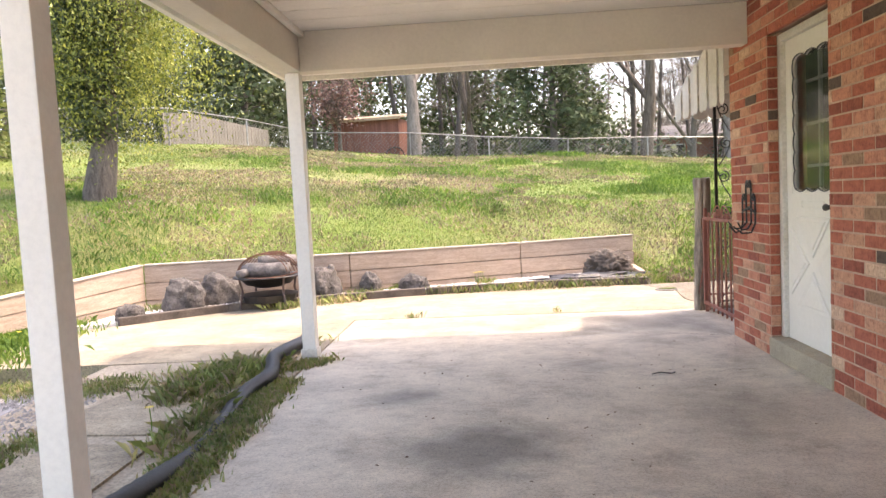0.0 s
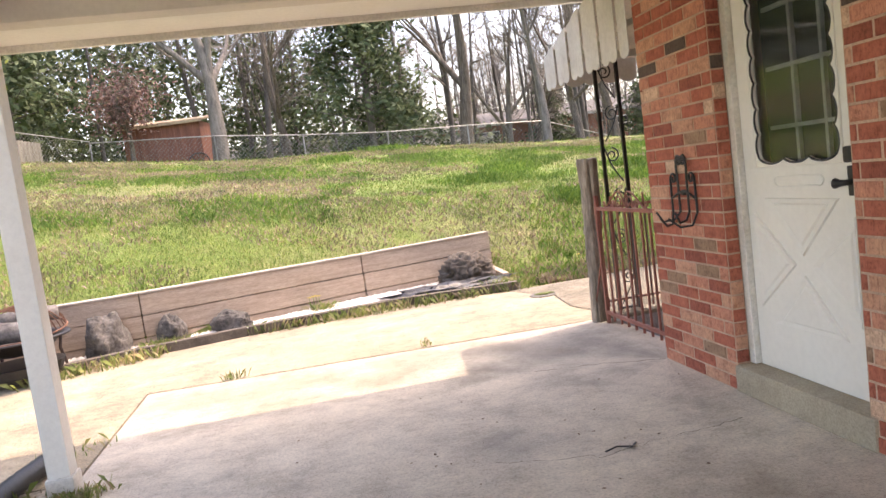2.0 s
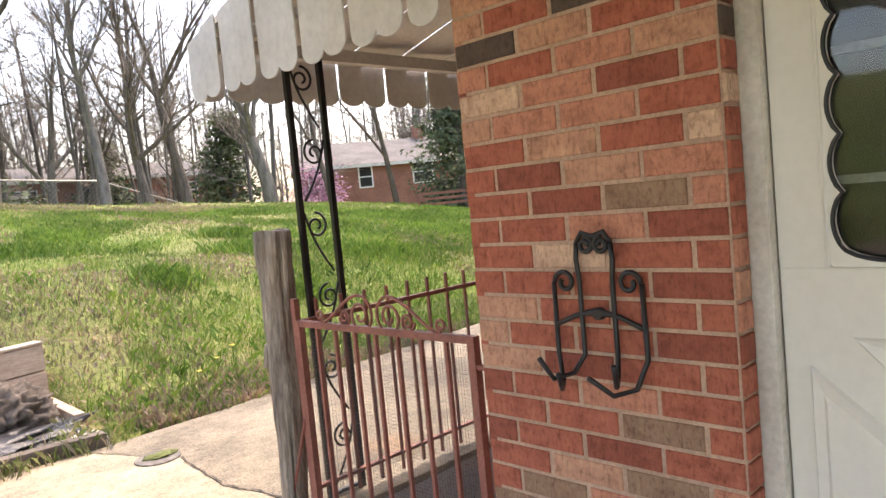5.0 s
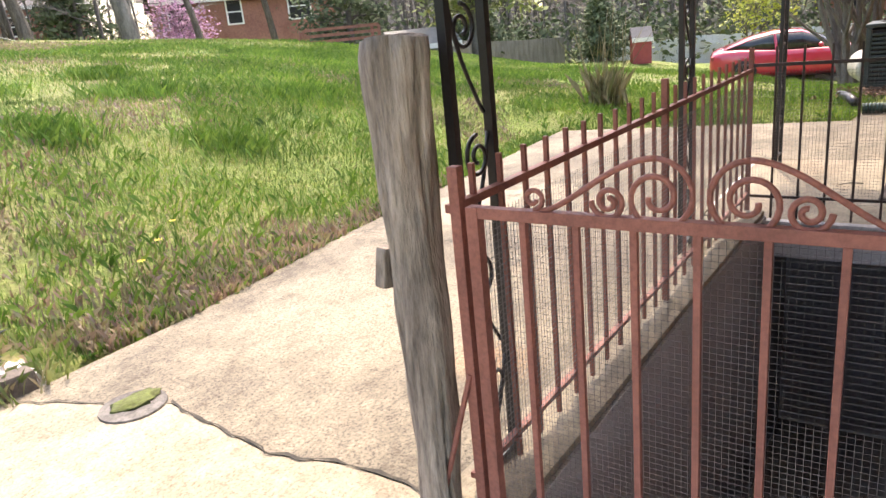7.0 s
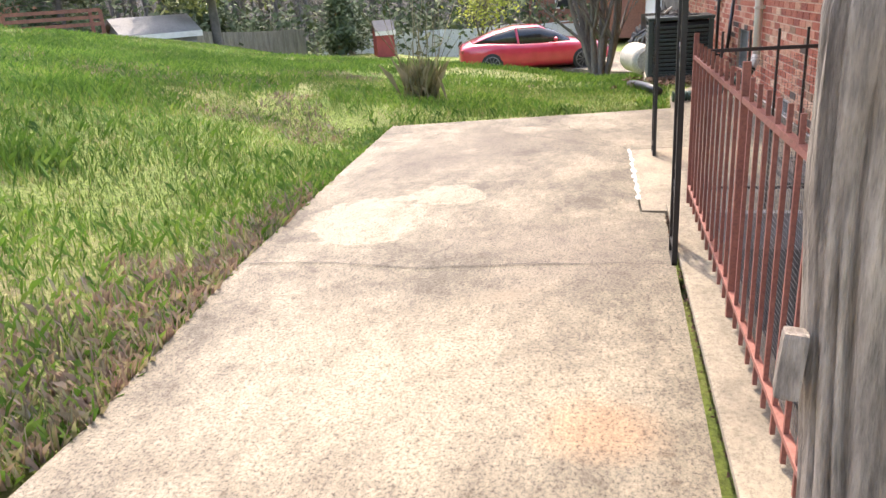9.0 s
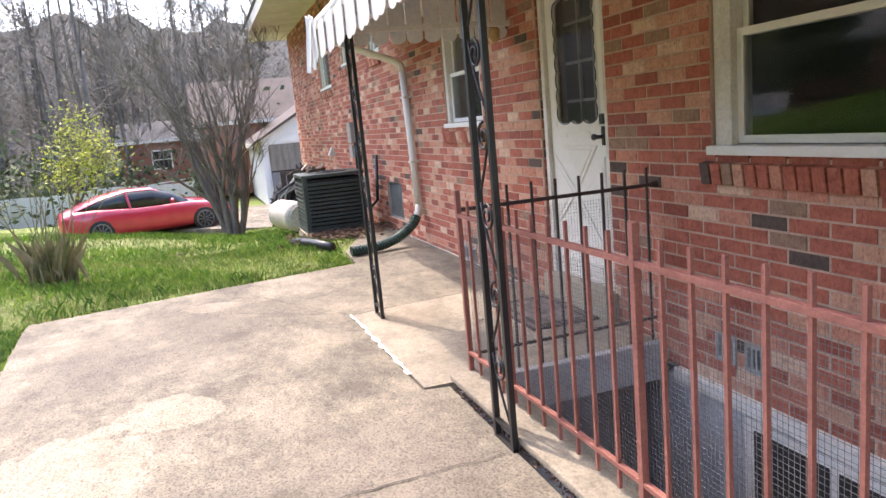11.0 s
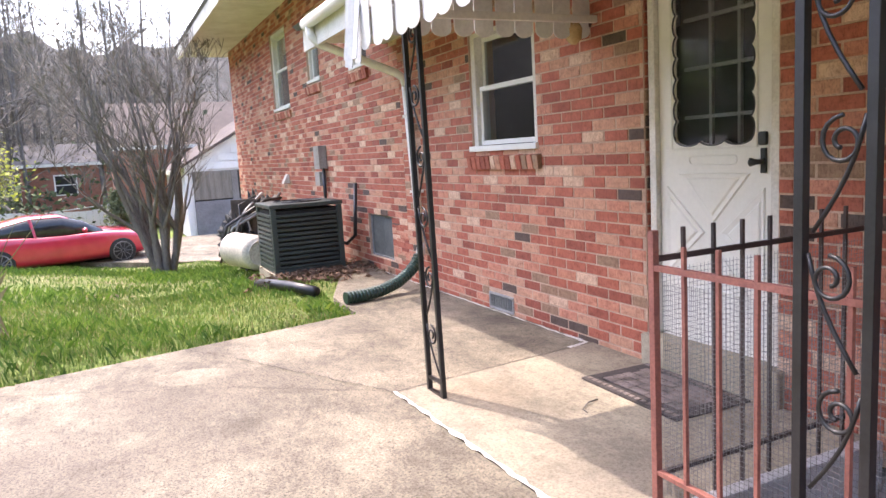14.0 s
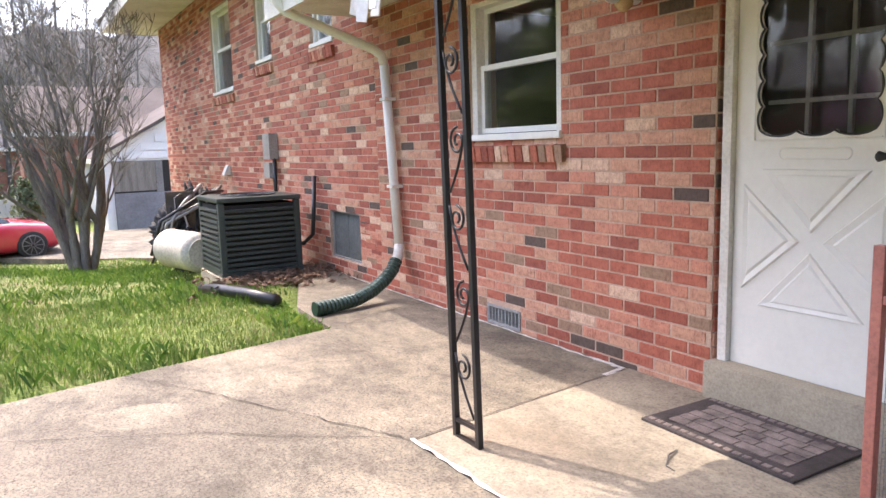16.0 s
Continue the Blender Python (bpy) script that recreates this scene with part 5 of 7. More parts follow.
def lump(name, parent, m, sx, sy, sz, material, seed, rough=0.28, freq=1.6, sub=3, flat=0.35, ridged=False):
    """An uneven boulder or heap, flat underneath."""
    bm = bmesh.new()
    bmesh.ops.create_icosphere(bm, subdivisions=sub, radius=1.0)
    off = Vector((seed * 3.7, seed * 1.9, seed * 5.3))
    for v in bm.verts:
        n = v.co.normalized()
        k = 1 + rough * noise.noise(n * freq + off) + rough * 0.45 * noise.noise(n * freq * 3 + off) + rough * 0.2 * noise.noise(n * freq * 8 + off)
        if ridged:
            k = 1.15 - rough * (abs(noise.noise(n * freq + off)) + 0.5 * abs(noise.noise(n * freq * 2.7 + off)) + 0.25 * abs(noise.noise(n * freq * 6 + off))) * 1.6
        v.co = Vector((n.x * k * sx, n.y * k * sy, max(n.z * k, -flat) * sz))
    for v in bm.verts:
        v.co.z += flat * sz
    bmesh.ops.transform(bm, matrix=m, verts=bm.verts[:])
    return part(name, bm, material, parent, "", True)


def heap():
    t = thing("tarp_pile", pose(12.0, 0.78, -0.3), "dark crumpled tarp thrown over garden junk by the wall", "tarp")
    lump("tarp", t, pose(0, -0.1, 0.0), 0.5, 0.36, 0.84, M_tarp, 3, 0.85, 2.3, 5, 0.35, True)
    lump("tarp_fold", t, pose(-0.2, 0.22, 0.35), 0.34, 0.3, 0.42, M_tarp, 5, 0.9, 2.6, 5, 0.35, True)
    lump("tarp_fold", t, pose(0.15, -0.3, 0.6), 0.4, 0.3, 0.36, M_tarp, 9, 0.9, 2.8, 5, 0.35, True)
    rng = random.Random(6)
    for k in range(7):
        y0, y1 = rng.uniform(0.05, 0.5), rng.uniform(-0.3, 0.25)
        part("pole", tube([(-0.4, y0 + 0.12, rng.uniform(0.05, 0.35)), (-0.48, y0, rng.uniform(0.5, 0.8)), (-0.42, y1, rng.uniform(0.85, 1.05)), (-0.1, y1 - 0.3, rng.uniform(0.95, 1.15))], 0.014 + 0.008 * (k % 2), 7), M_galv if k % 3 else M_plastic_black, t, "bent metal pole" if k % 3 else "black bent tube", True)
    part("panel", box(-0.3, -0.27, -0.05, 0.3, 0.55, 1.05, 0.01), M_edge_timber, t, "dark upright board")
    rng = random.Random(12)
    spots = [Vector((9.0 + rng.gauss(0, 0.3), 0.5 + rng.gauss(0, 0.36), 0.012 + 0.03 * rng.random())) for _ in range(300)]
    vs, fs = leaf_cloud(rng, [v for v in spots if v.y > 0.03], 5, 0.035, 0.032)
    lt = raw("leaf_litter", [(x, max(0.02, y), min(0.06, max(0.004, z))) for x, y, z in vs], fs, M_leaf_litter)
    tagged(lt, "dry brown leaves drifted against the condenser", "leaf litter", kind="stuff")



def utilities():
    u = thing("utility_box", pose(10.62, 0.0, 1.0), "grey electric disconnect boxes with conduit on the brick wall", "utility box")
    part("upper_box", box(-0.12, 0.12, 0.0, 0.11, 0.12, 0.42, 0.008), M_meter, u)
    part("lower_box", box(-0.02, 0.2, 0.0, 0.09, -0.10, 0.08, 0.008), M_meter, u)
    part("conduit", tube([(-0.1, 0.05, 0.13), (-0.12, 0.06, -0.2), (-0.14, 0.06, -0.95)], 0.022, 8), M_plastic_black, u, "black conduit", True)
    v = thing("dryer_vent", pose(12.7, 0.0, 0.9), "small white dryer vent hood on the brick wall", "vent")
    part("hood", prism([(0.0, 0.0), (0.0, 0.14), (0.03, 0.14), (0.10, 0.0)], "x", -0.07, 0.07), M_white_old, v)
    m = thing("doormat", pose(4.06, 0.275, 0.004, 0, 0, -1.5), "worn dark rubber doormat with a raised brick pattern", "doormat")
    part("base", box(-0.36, 0.36, -0.225, 0.225, 0.0, 0.012, 0.004), M_mat, m)
    rng = random.Random(4)
    for r in range(5):
        x = -0.28 - (0.05 if r % 2 else 0)
        while x < 0.27:
            l = rng.choice((0.09, 0.12, 0.15))
            a, b = max(x, -0.28), min(x + l - 0.008, 0.28)
            if b - a > 0.02:
                part("tile", box(a, b, -0.15 + r * 0.06, -0.15 + r * 0.06 + 0.052, 0.0121, 0.016), M_mat_light, m)
            x += l
    for s in (-1, 1):
        for k in range(16):
            part("edge_stud", box(-0.335 + k * 0.043, -0.305 + k * 0.043, s * 0.195 - 0.012, s * 0.195 + 0.012, 0.0121, 0.0155), M_mat_light, m)
    tw = thing("twig", pose(4.1, 0.72, 0.006), "thin dry twig on the concrete", "twig")
    part("stem", tube([(0.02, -0.1, 0.004), (0.0, -0.03, 0.01), (-0.05, 0.04, 0.004), (-0.1, 0.05, 0.006)], [0.004, 0.004, 0.003, 0.002], 5), M_far_bark, tw)
    tw = thing("twig", pose(-0.79, -1.11, 0.002), "small dark curl of dry vine on the carport floor", "twig")
    part("stem", tube([(-0.08, 0.0, 0.004), (-0.02, 0.02, 0.008), (0.04, 0.0, 0.004), (0.07, 0.03, 0.004)], 0.004, 5), M_plastic_black, tw)
    cl = thing("cleanout_cover", pose(0.12, 2.62, 0.0), "round concrete cleanout cover with moss", "cleanout cover")
    part("collar", tube([(0, 0, -0.02), (0, 0, 0.008), (0, 0, 0.010)], [0.13, 0.122, 0.085], 20), M_old_conc, cl, "", False)
    lump("moss", cl, pose(0.02, 0.01, 0.01), 0.085, 0.06, 0.009, M_moss, 12, 0.4, 2.0, 3)


utilities()


# ---- planting bed, rocks, fire pit ----
def timber_wall(p, q, top0, top1, label):
    """Stacked landscape timbers between two points, with a bleached top edge."""
    a, b = Vector((*p, 0)), Vector((*q, 0))
    l = (b - a).length
    t = thing("timber_wall", Matrix.Translation(a) @ pose(0, 0, 0, 0, 0, math.degrees(math.atan2(b.y - a.y, b.x - a.x))), label, "retaining wall", "landscape timber walls")
    lo, n = -0.1, 3
    for i in range(n):
        bm = bmesh.new()
        z0a, z1a = lo + (top0 - lo) * i / n, lo + (top0 - lo) * (i + 1) / n - 0.006
        z0b, z1b = lo + (top1 - lo) * i / n, lo + (top1 - lo) * (i + 1) / n - 0.006
        e = 0.006 * (i % 2)
        v = [bm.verts.new(c) for c in ((0.004, -e, z0a), (l - 0.004, -e, z0b), (l - 0.004, 0.1, z0b), (0.004, 0.1, z0a), (0.004, -e, z1a), (l - 0.004, -e, z1b), (l - 0.004, 0.1, z1b), (0.004, 0.1, z1a))]
        for f in ((0, 3, 2, 1), (4, 5, 6, 7), (0, 1, 5, 4), (1, 2, 6, 5), (2, 3, 7, 6), (3, 0, 4, 7)):
            bm.faces.new([v[k] for k in f])
        bmesh.ops.bevel(bm, geom=bm.edges[:], offset=0.007, segments=2, affect="EDGES")
        part("timber", bm, M_timber, t)
    bm = bmesh.new()
    v = [bm.verts.new(c) for c in ((0, -0.012, top0 - 0.004), (l, -0.012, top1 - 0.004), (l, 0.108, top1 - 0.004), (0, 0.108, top0 - 0.004), (0, -0.012, top0 + 0.014), (l, -0.012, top1 + 0.014), (l, 0.108, top1 + 0.014), (0, 0.108, top0 + 0.014))]
    for f in ((0, 3, 2, 1), (4, 5, 6, 7), (0, 1, 5, 4), (1, 2, 6, 5), (2, 3, 7, 6), (3, 0, 4, 7)):
        bm.faces.new([v[k] for k in f])
    bmesh.ops.bevel(bm, geom=bm.edges[:], offset=0.006, segments=2, affect="EDGES")
    part("cap", bm, M_timber_cap, t, "sun-bleached top edge")


timber_wall((-1.445, 4.06), (0.14, 4.51), 0.50, 0.51, "weathered brown timber retaining wall below the lawn")
timber_wall((-3.6, 3.22), (-1.445, 4.06), 0.52, 0.50, "weathered brown timber retaining wall below the lawn")
timber_wall((-6.0, 2.72), (-3.6, 3.22), 0.53, 0.52, "weathered brown timber retaining wall behind the rocks")
timber_wall((-6.75, 0.3), (-6.0, 2.72), 0.36, 0.53, "pale weathered timber retaining wall turning towards the drive")


def end_timbers():
    for y0, y1, z0, z1, s in ((4.47, 3.74, -0.04, 0.10, 0.05), (4.2, 3.40, -0.05, 0.085, -0.035)):
        o = part("end_timber", box(0.05, 0.125, y1, y0, z0, z1, 0.01), M_timber, None)
        o.matrix_world = Matrix.Translation((0, 0, s * 0.6)) @ pose(0.0875, y0, z0, 1.5) @ Matrix.Translation((-0.0875, -y0, -z0 - 0.01))
        tagged(o, "short weathered end timber of the gravel bed", "edging timber", "end timbers")


end_timbers()


def edging():
    pts = [(-5.75, 1.58), (-4.85, 2.3), (-3.68, 2.78), (-2.65, 3.04), (-1.2, 3.28), (0.05, 3.19)]
    for (x0, y0), (x1, y1) in zip(pts, pts[1:]):
        l = math.hypot(x1 - x0, y1 - y0)
        t = part("edging_timber", box(0.006, l - 0.006, -0.045, 0.045, -0.05, 0.085, 0.012), M_edge_timber, None)
        t.matrix_world = pose(x0, y0, 0, 0, 0, math.degrees(math.atan2(y1 - y0, x1 - x0)))
        tagged(t, "dark rotting edging timber along the gravel bed", "edging timber", "edging timbers")
    bed = [(-6.15, 1.35), (-5.75, 1.62), (-4.85, 2.34), (-3.68, 2.82), (-2.65, 3.08), (-1.2, 3.32), (0.1, 3.22), (0.14, 4.5), (-1.44, 4.05), (-3.6, 3.21), (-6.0, 2.71)]
    tagged(part("gravel_bed", slab(bed, -0.1, 0.035), M_white_gravel, None), "white marble-chip gravel bed", "gravel", kind="structure")
    rng, vs, fs = random.Random(21), [], []
    for _ in range(5200):
        f = rng.random()
        k = rng.uniform(0, 5)
        i = int(k)
        x = pts[i][0] + (pts[i + 1][0] - pts[i][0]) * (k - i)
        y0 = pts[i][1] + (pts[i + 1][1] - pts[i][1]) * (k - i) + 0.07
        y1 = edge_y(x) - 0.05
        if y1 <= y0:
            continue
        y = y0 + (y1 - y0) * f
        s = rng.uniform(0.012, 0.028)
        b = len(vs)
        for d in ((1, 0, 0), (-0.5, 0.87, 0), (-0.5, -0.87, 0), (0.1, 0.1, 1)):
            vs.append((x + s * (d[0] + rng.uniform(-0.3, 0.3)), y + s * (d[1] + rng.uniform(-0.3, 0.3)), 0.034 + s * d[2] * 0.9))
        fs += [(b, b + 1, b + 3), (b + 1, b + 2, b + 3), (b + 2, b, b + 3)]
    ch = raw("marble_chips", vs, fs, M_white_gravel)
    tagged(ch, "loose white marble chips", "gravel", kind="stuff")


edging()


def rocks():
    for k, (x, y, sx, sy, sz, name) in enumerate(((-5.33, 2.25, 0.23, 0.19, 0.30, "dark brown rounded boulder on white gravel"), (-5.1, 2.72, 0.27, 0.16, 0.28, "grey knobbly boulder against the timber wall"), (-3.87, 2.98, 0.23, 0.17, 0.29, "grey rough boulder behind the post"), (-3.36, 3.2, 0.17, 0.12, 0.2, "brown rock against the timber wall"), (-2.82, 3.32, 0.2, 0.12, 0.15, "dark rock on white gravel"), (-5.7, 1.74, 0.14, 0.1, 0.13, "small dark rock at the end of the bed"))):
        r = thing("boulder", pose(x, y, 0.02, 0, 0, k * 40), name, "rock")
        lump("stone", r, pose(0, 0, 0), sx, sy, sz, M_rock, 20 + k, 0.25, 1.6, 5)
    r = thing("stump", pose(-0.3, 4.0, 0.02), "dark shaggy tree stump in the corner of the bed", "stump")
    lump("wood", r, pose(0, 0, 0), 0.32, 0.22, 0.26, M_edge_timber, 31, 0.35, 3.2, 5, 0.35, True)
    f = thing("weed_fabric", pose(-0.6, 3.55, 0.04, 0, 0, 8), "crumpled black weed fabric on the gravel", "weed fabric")
    lump("sheet", f, pose(0, 0, -0.01), 0.6, 0.26, 0.06, M_film, 33, 0.7, 3.0, 4)


rocks()


def fire_pit():
    p = thing("fire_pit", pose(-4.42, 2.52, 0.03), "rusty iron fire pit bowl with logs and a fallen mesh lid", "fire pit")
    n = 24
    prof = [(0.0, 0.20), (0.14, 0.21), (0.25, 0.26), (0.33, 0.34), (0.40, 0.345), (0.40, 0.33), (0.33, 0.325), (0.25, 0.245), (0.0, 0.185)]
    bm = bmesh.new()
    rings = [[bm.verts.new((r * math.cos(a * math.tau / n), r * math.sin(a * math.tau / n), z)) for a in range(n)] for r, z in prof[1:-1]]
    for r0, r1 in zip(rings, rings[1:]):
        for k in range(n):
            bm.faces.new((r0[k], r0[(k + 1) % n], r1[(k + 1) % n], r1[k]))
    bm.faces.new(rings[0][::-1])
    bm.faces.new(rings[-1])
    bmesh.ops.recalc_face_normals(bm, faces=bm.faces[:])
    part("bowl", bm, M_black, p, "dark iron bowl with a flat rim", True)
    part("ash_tray", tube([(0, 0, 0.03), (0, 0, 0.05), (0, 0, 0.13), (0, 0, 0.135)], [0.18, 0.3, 0.33, 0.3], 20), M_black, p, "black ash tray below the bowl")
    for k in range(4):
        a = math.pi / 4 + k * math.pi / 2
        part("leg", tube([(0.36 * math.cos(a), 0.36 * math.sin(a), 0.33), (0.33 * math.cos(a), 0.33 * math.sin(a), 0.18), (0.37 * math.cos(a), 0.37 * math.sin(a), 0.0)], 0.014, 6), M_rust_dark, p)
    for k, (x, y, z, a, l, r) in enumerate(((0.06, -0.12, 0.41, 6, 0.46, 0.085), (-0.12, 0.1, 0.40, -20, 0.46, 0.075), (0.1, 0.06, 0.50, 24, 0.42, 0.065), (-0.16, -0.14, 0.39, 62, 0.34, 0.05))):
        b = tube([(-l / 2, 0, 0), (-l / 4, 0.008, 0.006), (0, 0, 0), (l / 4, -0.006, 0), (l / 2, 0, 0)], [r, r * 1.05, r * 0.97, r * 1.03, r * 0.95], 14)
        bmesh.ops.transform(b, matrix=pose(x, y, z, 0, 0, a), verts=b.verts[:])
        part("log", b, M_log, p, "charred log", True)
    for k in range(9):
        a0 = -1.2 + k * 0.3
        arc = [(0.36 * math.cos(t) * math.cos(a0 * 0.55), 0.30 * math.sin(a0 * 0.8) + 0.05, 0.36 + 0.24 * math.sin(t)) for t in [0.1 + j * 2.9 / 10 for j in range(11)]]
        part("lid_wire", tube(arc, 0.005, 5), M_rust_mesh, p, "rusted wire of the mesh lid")
    part("lid_ring", tube([(0.37 * math.cos(a), 0.33 * math.sin(a) + 0.05, 0.385 + 0.05 * math.sin(a)) for a in [i * math.tau / 24 for i in range(24)]], 0.009, 6, None, True), M_rust_mesh, p)


fire_pit()


def black_hose():
    h = thing("drain_hose", pose(0, 0, 0), "black flexible drain pipe winding beside the carport floor", "drain hose")
    path = [(-3.37, 0.13, 0.06), (-3.42, -0.12, 0.06), (-3.45, -0.36, 0.062), (-3.42, -0.62, 0.075), (-3.35, -0.86, 0.07), (-3.32, -1.06, 0.06), (-3.37, -1.35, 0.035), (-3.36, -1.62, 0.006), (-3.32, -2.0, -0.014), (-3.30, -2.3, -0.012), (-3.29, -2.6, 0.02), (-3.30, -2.95, 0.05), (-3.38, -3.35, 0.05)]
    pts = []
    for i in range(len(path) - 1):
        p0, p1, p2, p3 = (Vector(path[max(0, min(len(path) - 1, i + k))]) for k in (-1, 0, 1, 2))
        for j in range(8):
            t = j / 8
            pts.append(0.5 * ((2 * p1) + (p2 - p0) * t + (2 * p0 - 5 * p1 + 4 * p2 - p3) * t * t + (3 * p1 - p0 - 3 * p2 + p3) * t ** 3))
    part("pipe", tube(pts, [0.051 if i % 2 else 0.0475 for i in range(len(pts))], 14), M_hose, h, "", True)
    part("cuff", tube([(-3.368, 0.10, 0.06), (-3.37, 0.14, 0.06)], 0.061, 14), M_hose, h)
    for k, o in enumerate(([(-4.4, -1.98), (-3.6, -2.03), (-3.56, -1.22), (-4.2, -1.12)], [(-4.2, -3.1), (-3.55, -3.1), (-3.55, -2.2), (-4.1, -2.15)], [(-4.3, -1.05), (-3.62, -1.14), (-3.62, -0.5), (-4.35, -0.45)])):
        s = part("flagstone", slab(o, -0.1, 0.012 + 0.004 * k), M_walk, None)
        tagged(s, "grey flagstone sunk among weeds", "flagstone", "flagstones")
    dirt = part("bare_dirt", slab([(-4.75, -3.4), (-3.215, -3.4), (-3.215, -0.24), (-4.8, -0.32)], -0.1, 0.003), M_dirt, None)
    tagged(dirt, "pale bare dirt between flagstones and weeds", "dirt", kind="structure")
    g = part("gravel_strip", slab([(-6.4, -4.5), (-4.3, -4.5), (-4.35, -1.1), (-5.4, -0.85), (-6.6, -0.9)], -0.1, 0.0), M_gravel, None)
    tagged(g, "grey gravel beside the drive", "gravel", kind="structure")
    rng, vs, fs = random.Random(8), [], []
    for _ in range(5000):
        x, y, s = rng.uniform(-6.4, -4.34), rng.uniform(-4.4, -1.0), rng.uniform(0.01, 0.022)
        b = len(vs)
        for d in ((1, 0, 0), (-0.5, 0.87, 0), (-0.5, -0.87, 0), (0.1, 0.1, 1)):
            vs.append((x + s * (d[0] + rng.uniform(-0.3, 0.3)), y + s * (d[1] + rng.uniform(-0.3, 0.3)), s * d[2]))
        fs += [(b, b + 1, b + 3), (b + 1, b + 2, b + 3), (b + 2, b, b + 3)]
    tagged(raw("gravel_stones", vs, fs, M_gravel), "loose grey gravel stones", "gravel", kind="stuff")


black_hose()


# ---- trees ----
def grow(rng, p, d, r, length, level, tubes, tips, bend=0.22, split=3, shrink=0.66, up=0.12):
    n = 5 if level > 0 else 7
    pts, rs = [p.copy()], [r]
    for i in range(n):
        d = (d + Vector((rng.uniform(-1, 1), rng.uniform(-1, 1), rng.uniform(-0.6, 0.8))) * bend * 0.5 + Vector((0, 0, up * 0.3))).normalized()
        p = p + d * (length / n)
        pts.append(p.copy())
        rs.append(max(0.006, r * (1 - 0.55 * (i + 1) / n)))
    tubes.append((pts, rs, 7 if r > 0.1 else (5 if r > 0.03 else 3)))
    if level == 0:
        tips.append((pts[-1], d))
        tips.append((pts[n // 2], d))
        return
    for k in range(split):
        i = rng.randint(max(1, n // 2), n)
        side = Vector((rng.uniform(-1, 1), rng.uniform(-1, 1), rng.uniform(-0.1, 0.6)))
        nd = (d * 0.75 + side * 0.75).normalized()
        grow(rng, pts[i], nd, rs[i] * 0.68, length * shrink * rng.uniform(0.75, 1.15), level - 1, tubes, tips, bend, split, shrink, up)
    grow(rng, pts[-1], d, rs[-1] * 0.85, length * shrink, level - 1, tubes, tips, bend, split, shrink, up)


def tubes_mesh(tubes, vs, fs):
    for pts, rs, sides in tubes:
        up, k0 = None, len(vs)
        for i, p in enumerate(pts):
            d = (pts[min(i + 1, len(pts) - 1)] - pts[max(i - 1, 0)]).normalized()
            if up is None:
                up = d.orthogonal().normalized()
            up = up - d * up.dot(d)
            up = up.normalized() if up.length > 1e-6 else d.orthogonal().normalized()
            s = d.cross(up)
            for k in range(sides):
                a = k * math.tau / sides
                q = p + (up * math.cos(a) + s * math.sin(a)) * rs[i]
                vs.append((q.x, q.y, q.z))
        for i in range(len(pts) - 1):
            for k in range(sides):
                a, b = k0 + i * sides + k, k0 + i * sides + (k + 1) % sides
                fs.append((a, b, b + sides, a + sides))


def leaf_cloud(rng, centres, per, spread, size, droop=0.0):
    """Small folded leaves scattered round the given points."""
    vs, fs = [], []
    for c in centres:
        for _ in range(per):
            o = c + Vector((rng.gauss(0, spread), rng.gauss(0, spread), rng.gauss(0, spread * 0.75) - abs(rng.gauss(0, droop))))
            a = Vector((rng.uniform(-1, 1), rng.uniform(-1, 1), rng.uniform(-0.7, 0.7) - droop)).normalized()
            b = a.orthogonal().normalized()
            b = (b + a.cross(b) * rng.uniform(-1, 1)).normalized()
            s = size * rng.uniform(0.6, 1.4)
            k = len(vs)
            vs += [tuple(o - a * s), tuple(o + b * s * 0.45), tuple(o + a * s), tuple(o - b * s * 0.45)]
            fs.append((k, k + 1, k + 2, k + 3))
    return vs, fs


def twig_fans(rng, tips, per, length, width):
    vs, fs = [], []
    for p, d in tips:
        for _ in range(per):
            e = (d + Vector((rng.uniform(-1, 1), rng.uniform(-1, 1), rng.uniform(-0.5, 0.9)))).normalized()
            s = e.orthogonal().normalized() * width
            l = length * rng.uniform(0.5, 1.2)
            k = len(vs)
            m = p + e * l * 0.5 + Vector((rng.uniform(-1, 1), rng.uniform(-1, 1), rng.uniform(-1, 1))) * l * 0.08
            vs += [tuple(p - s), tuple(p + s), tuple(m + s * 0.7), tuple(m - s * 0.7), tuple(p + e * l)]
            fs += [(k, k + 1, k + 2, k + 3), (k + 3, k + 2, k + 4)]
    return vs, fs


def tree(x, y, height, r, label, seed, levels=3, leaf=None, per=40, spread=0.45, size=0.07, bark=None, split=3, lean=(0, 0), droop=0.0, twigs=True, first=0.42, stems=1, twig=0.5, name="tree", bend=0.22, up=0.12, group=""):
    rng = random.Random(seed)
    z = land(x, y) - 0.05
    t = thing(name, pose(x, y, z), label, "tree", group)
    tubes, tips = [], []
    for s in range(stems):
        a = s * math.tau / stems + rng.uniform(-0.4, 0.4)
        off = Vector((math.cos(a), math.sin(a), 0)) * (0.0 if stems == 1 else r * 1.5)
        d = Vector((lean[0], lean[1], 1)).normalized() if stems == 1 else Vector((math.cos(a) * 0.17, math.sin(a) * 0.17, 1)).normalized()
        grow(rng, off, d, r, height * first, levels, tubes, tips, bend, split, 0.62, up)
    vs, fs = [], []
    tubes_mesh(tubes, vs, fs)
    raw("trunk", vs, fs, bark or M_bark, t, True)
    if twigs:
        raw("twig_spray", *twig_fans(rng, tips, 5, twig, 0.003 + 0.00016 * math.hypot(x, y)), M_twig, t)["kind"] = "stuff"
    if leaf:
        raw("crown", *leaf_cloud(rng, [p for p, d in tips], per, spread, size, droop), leaf, t)
    return t


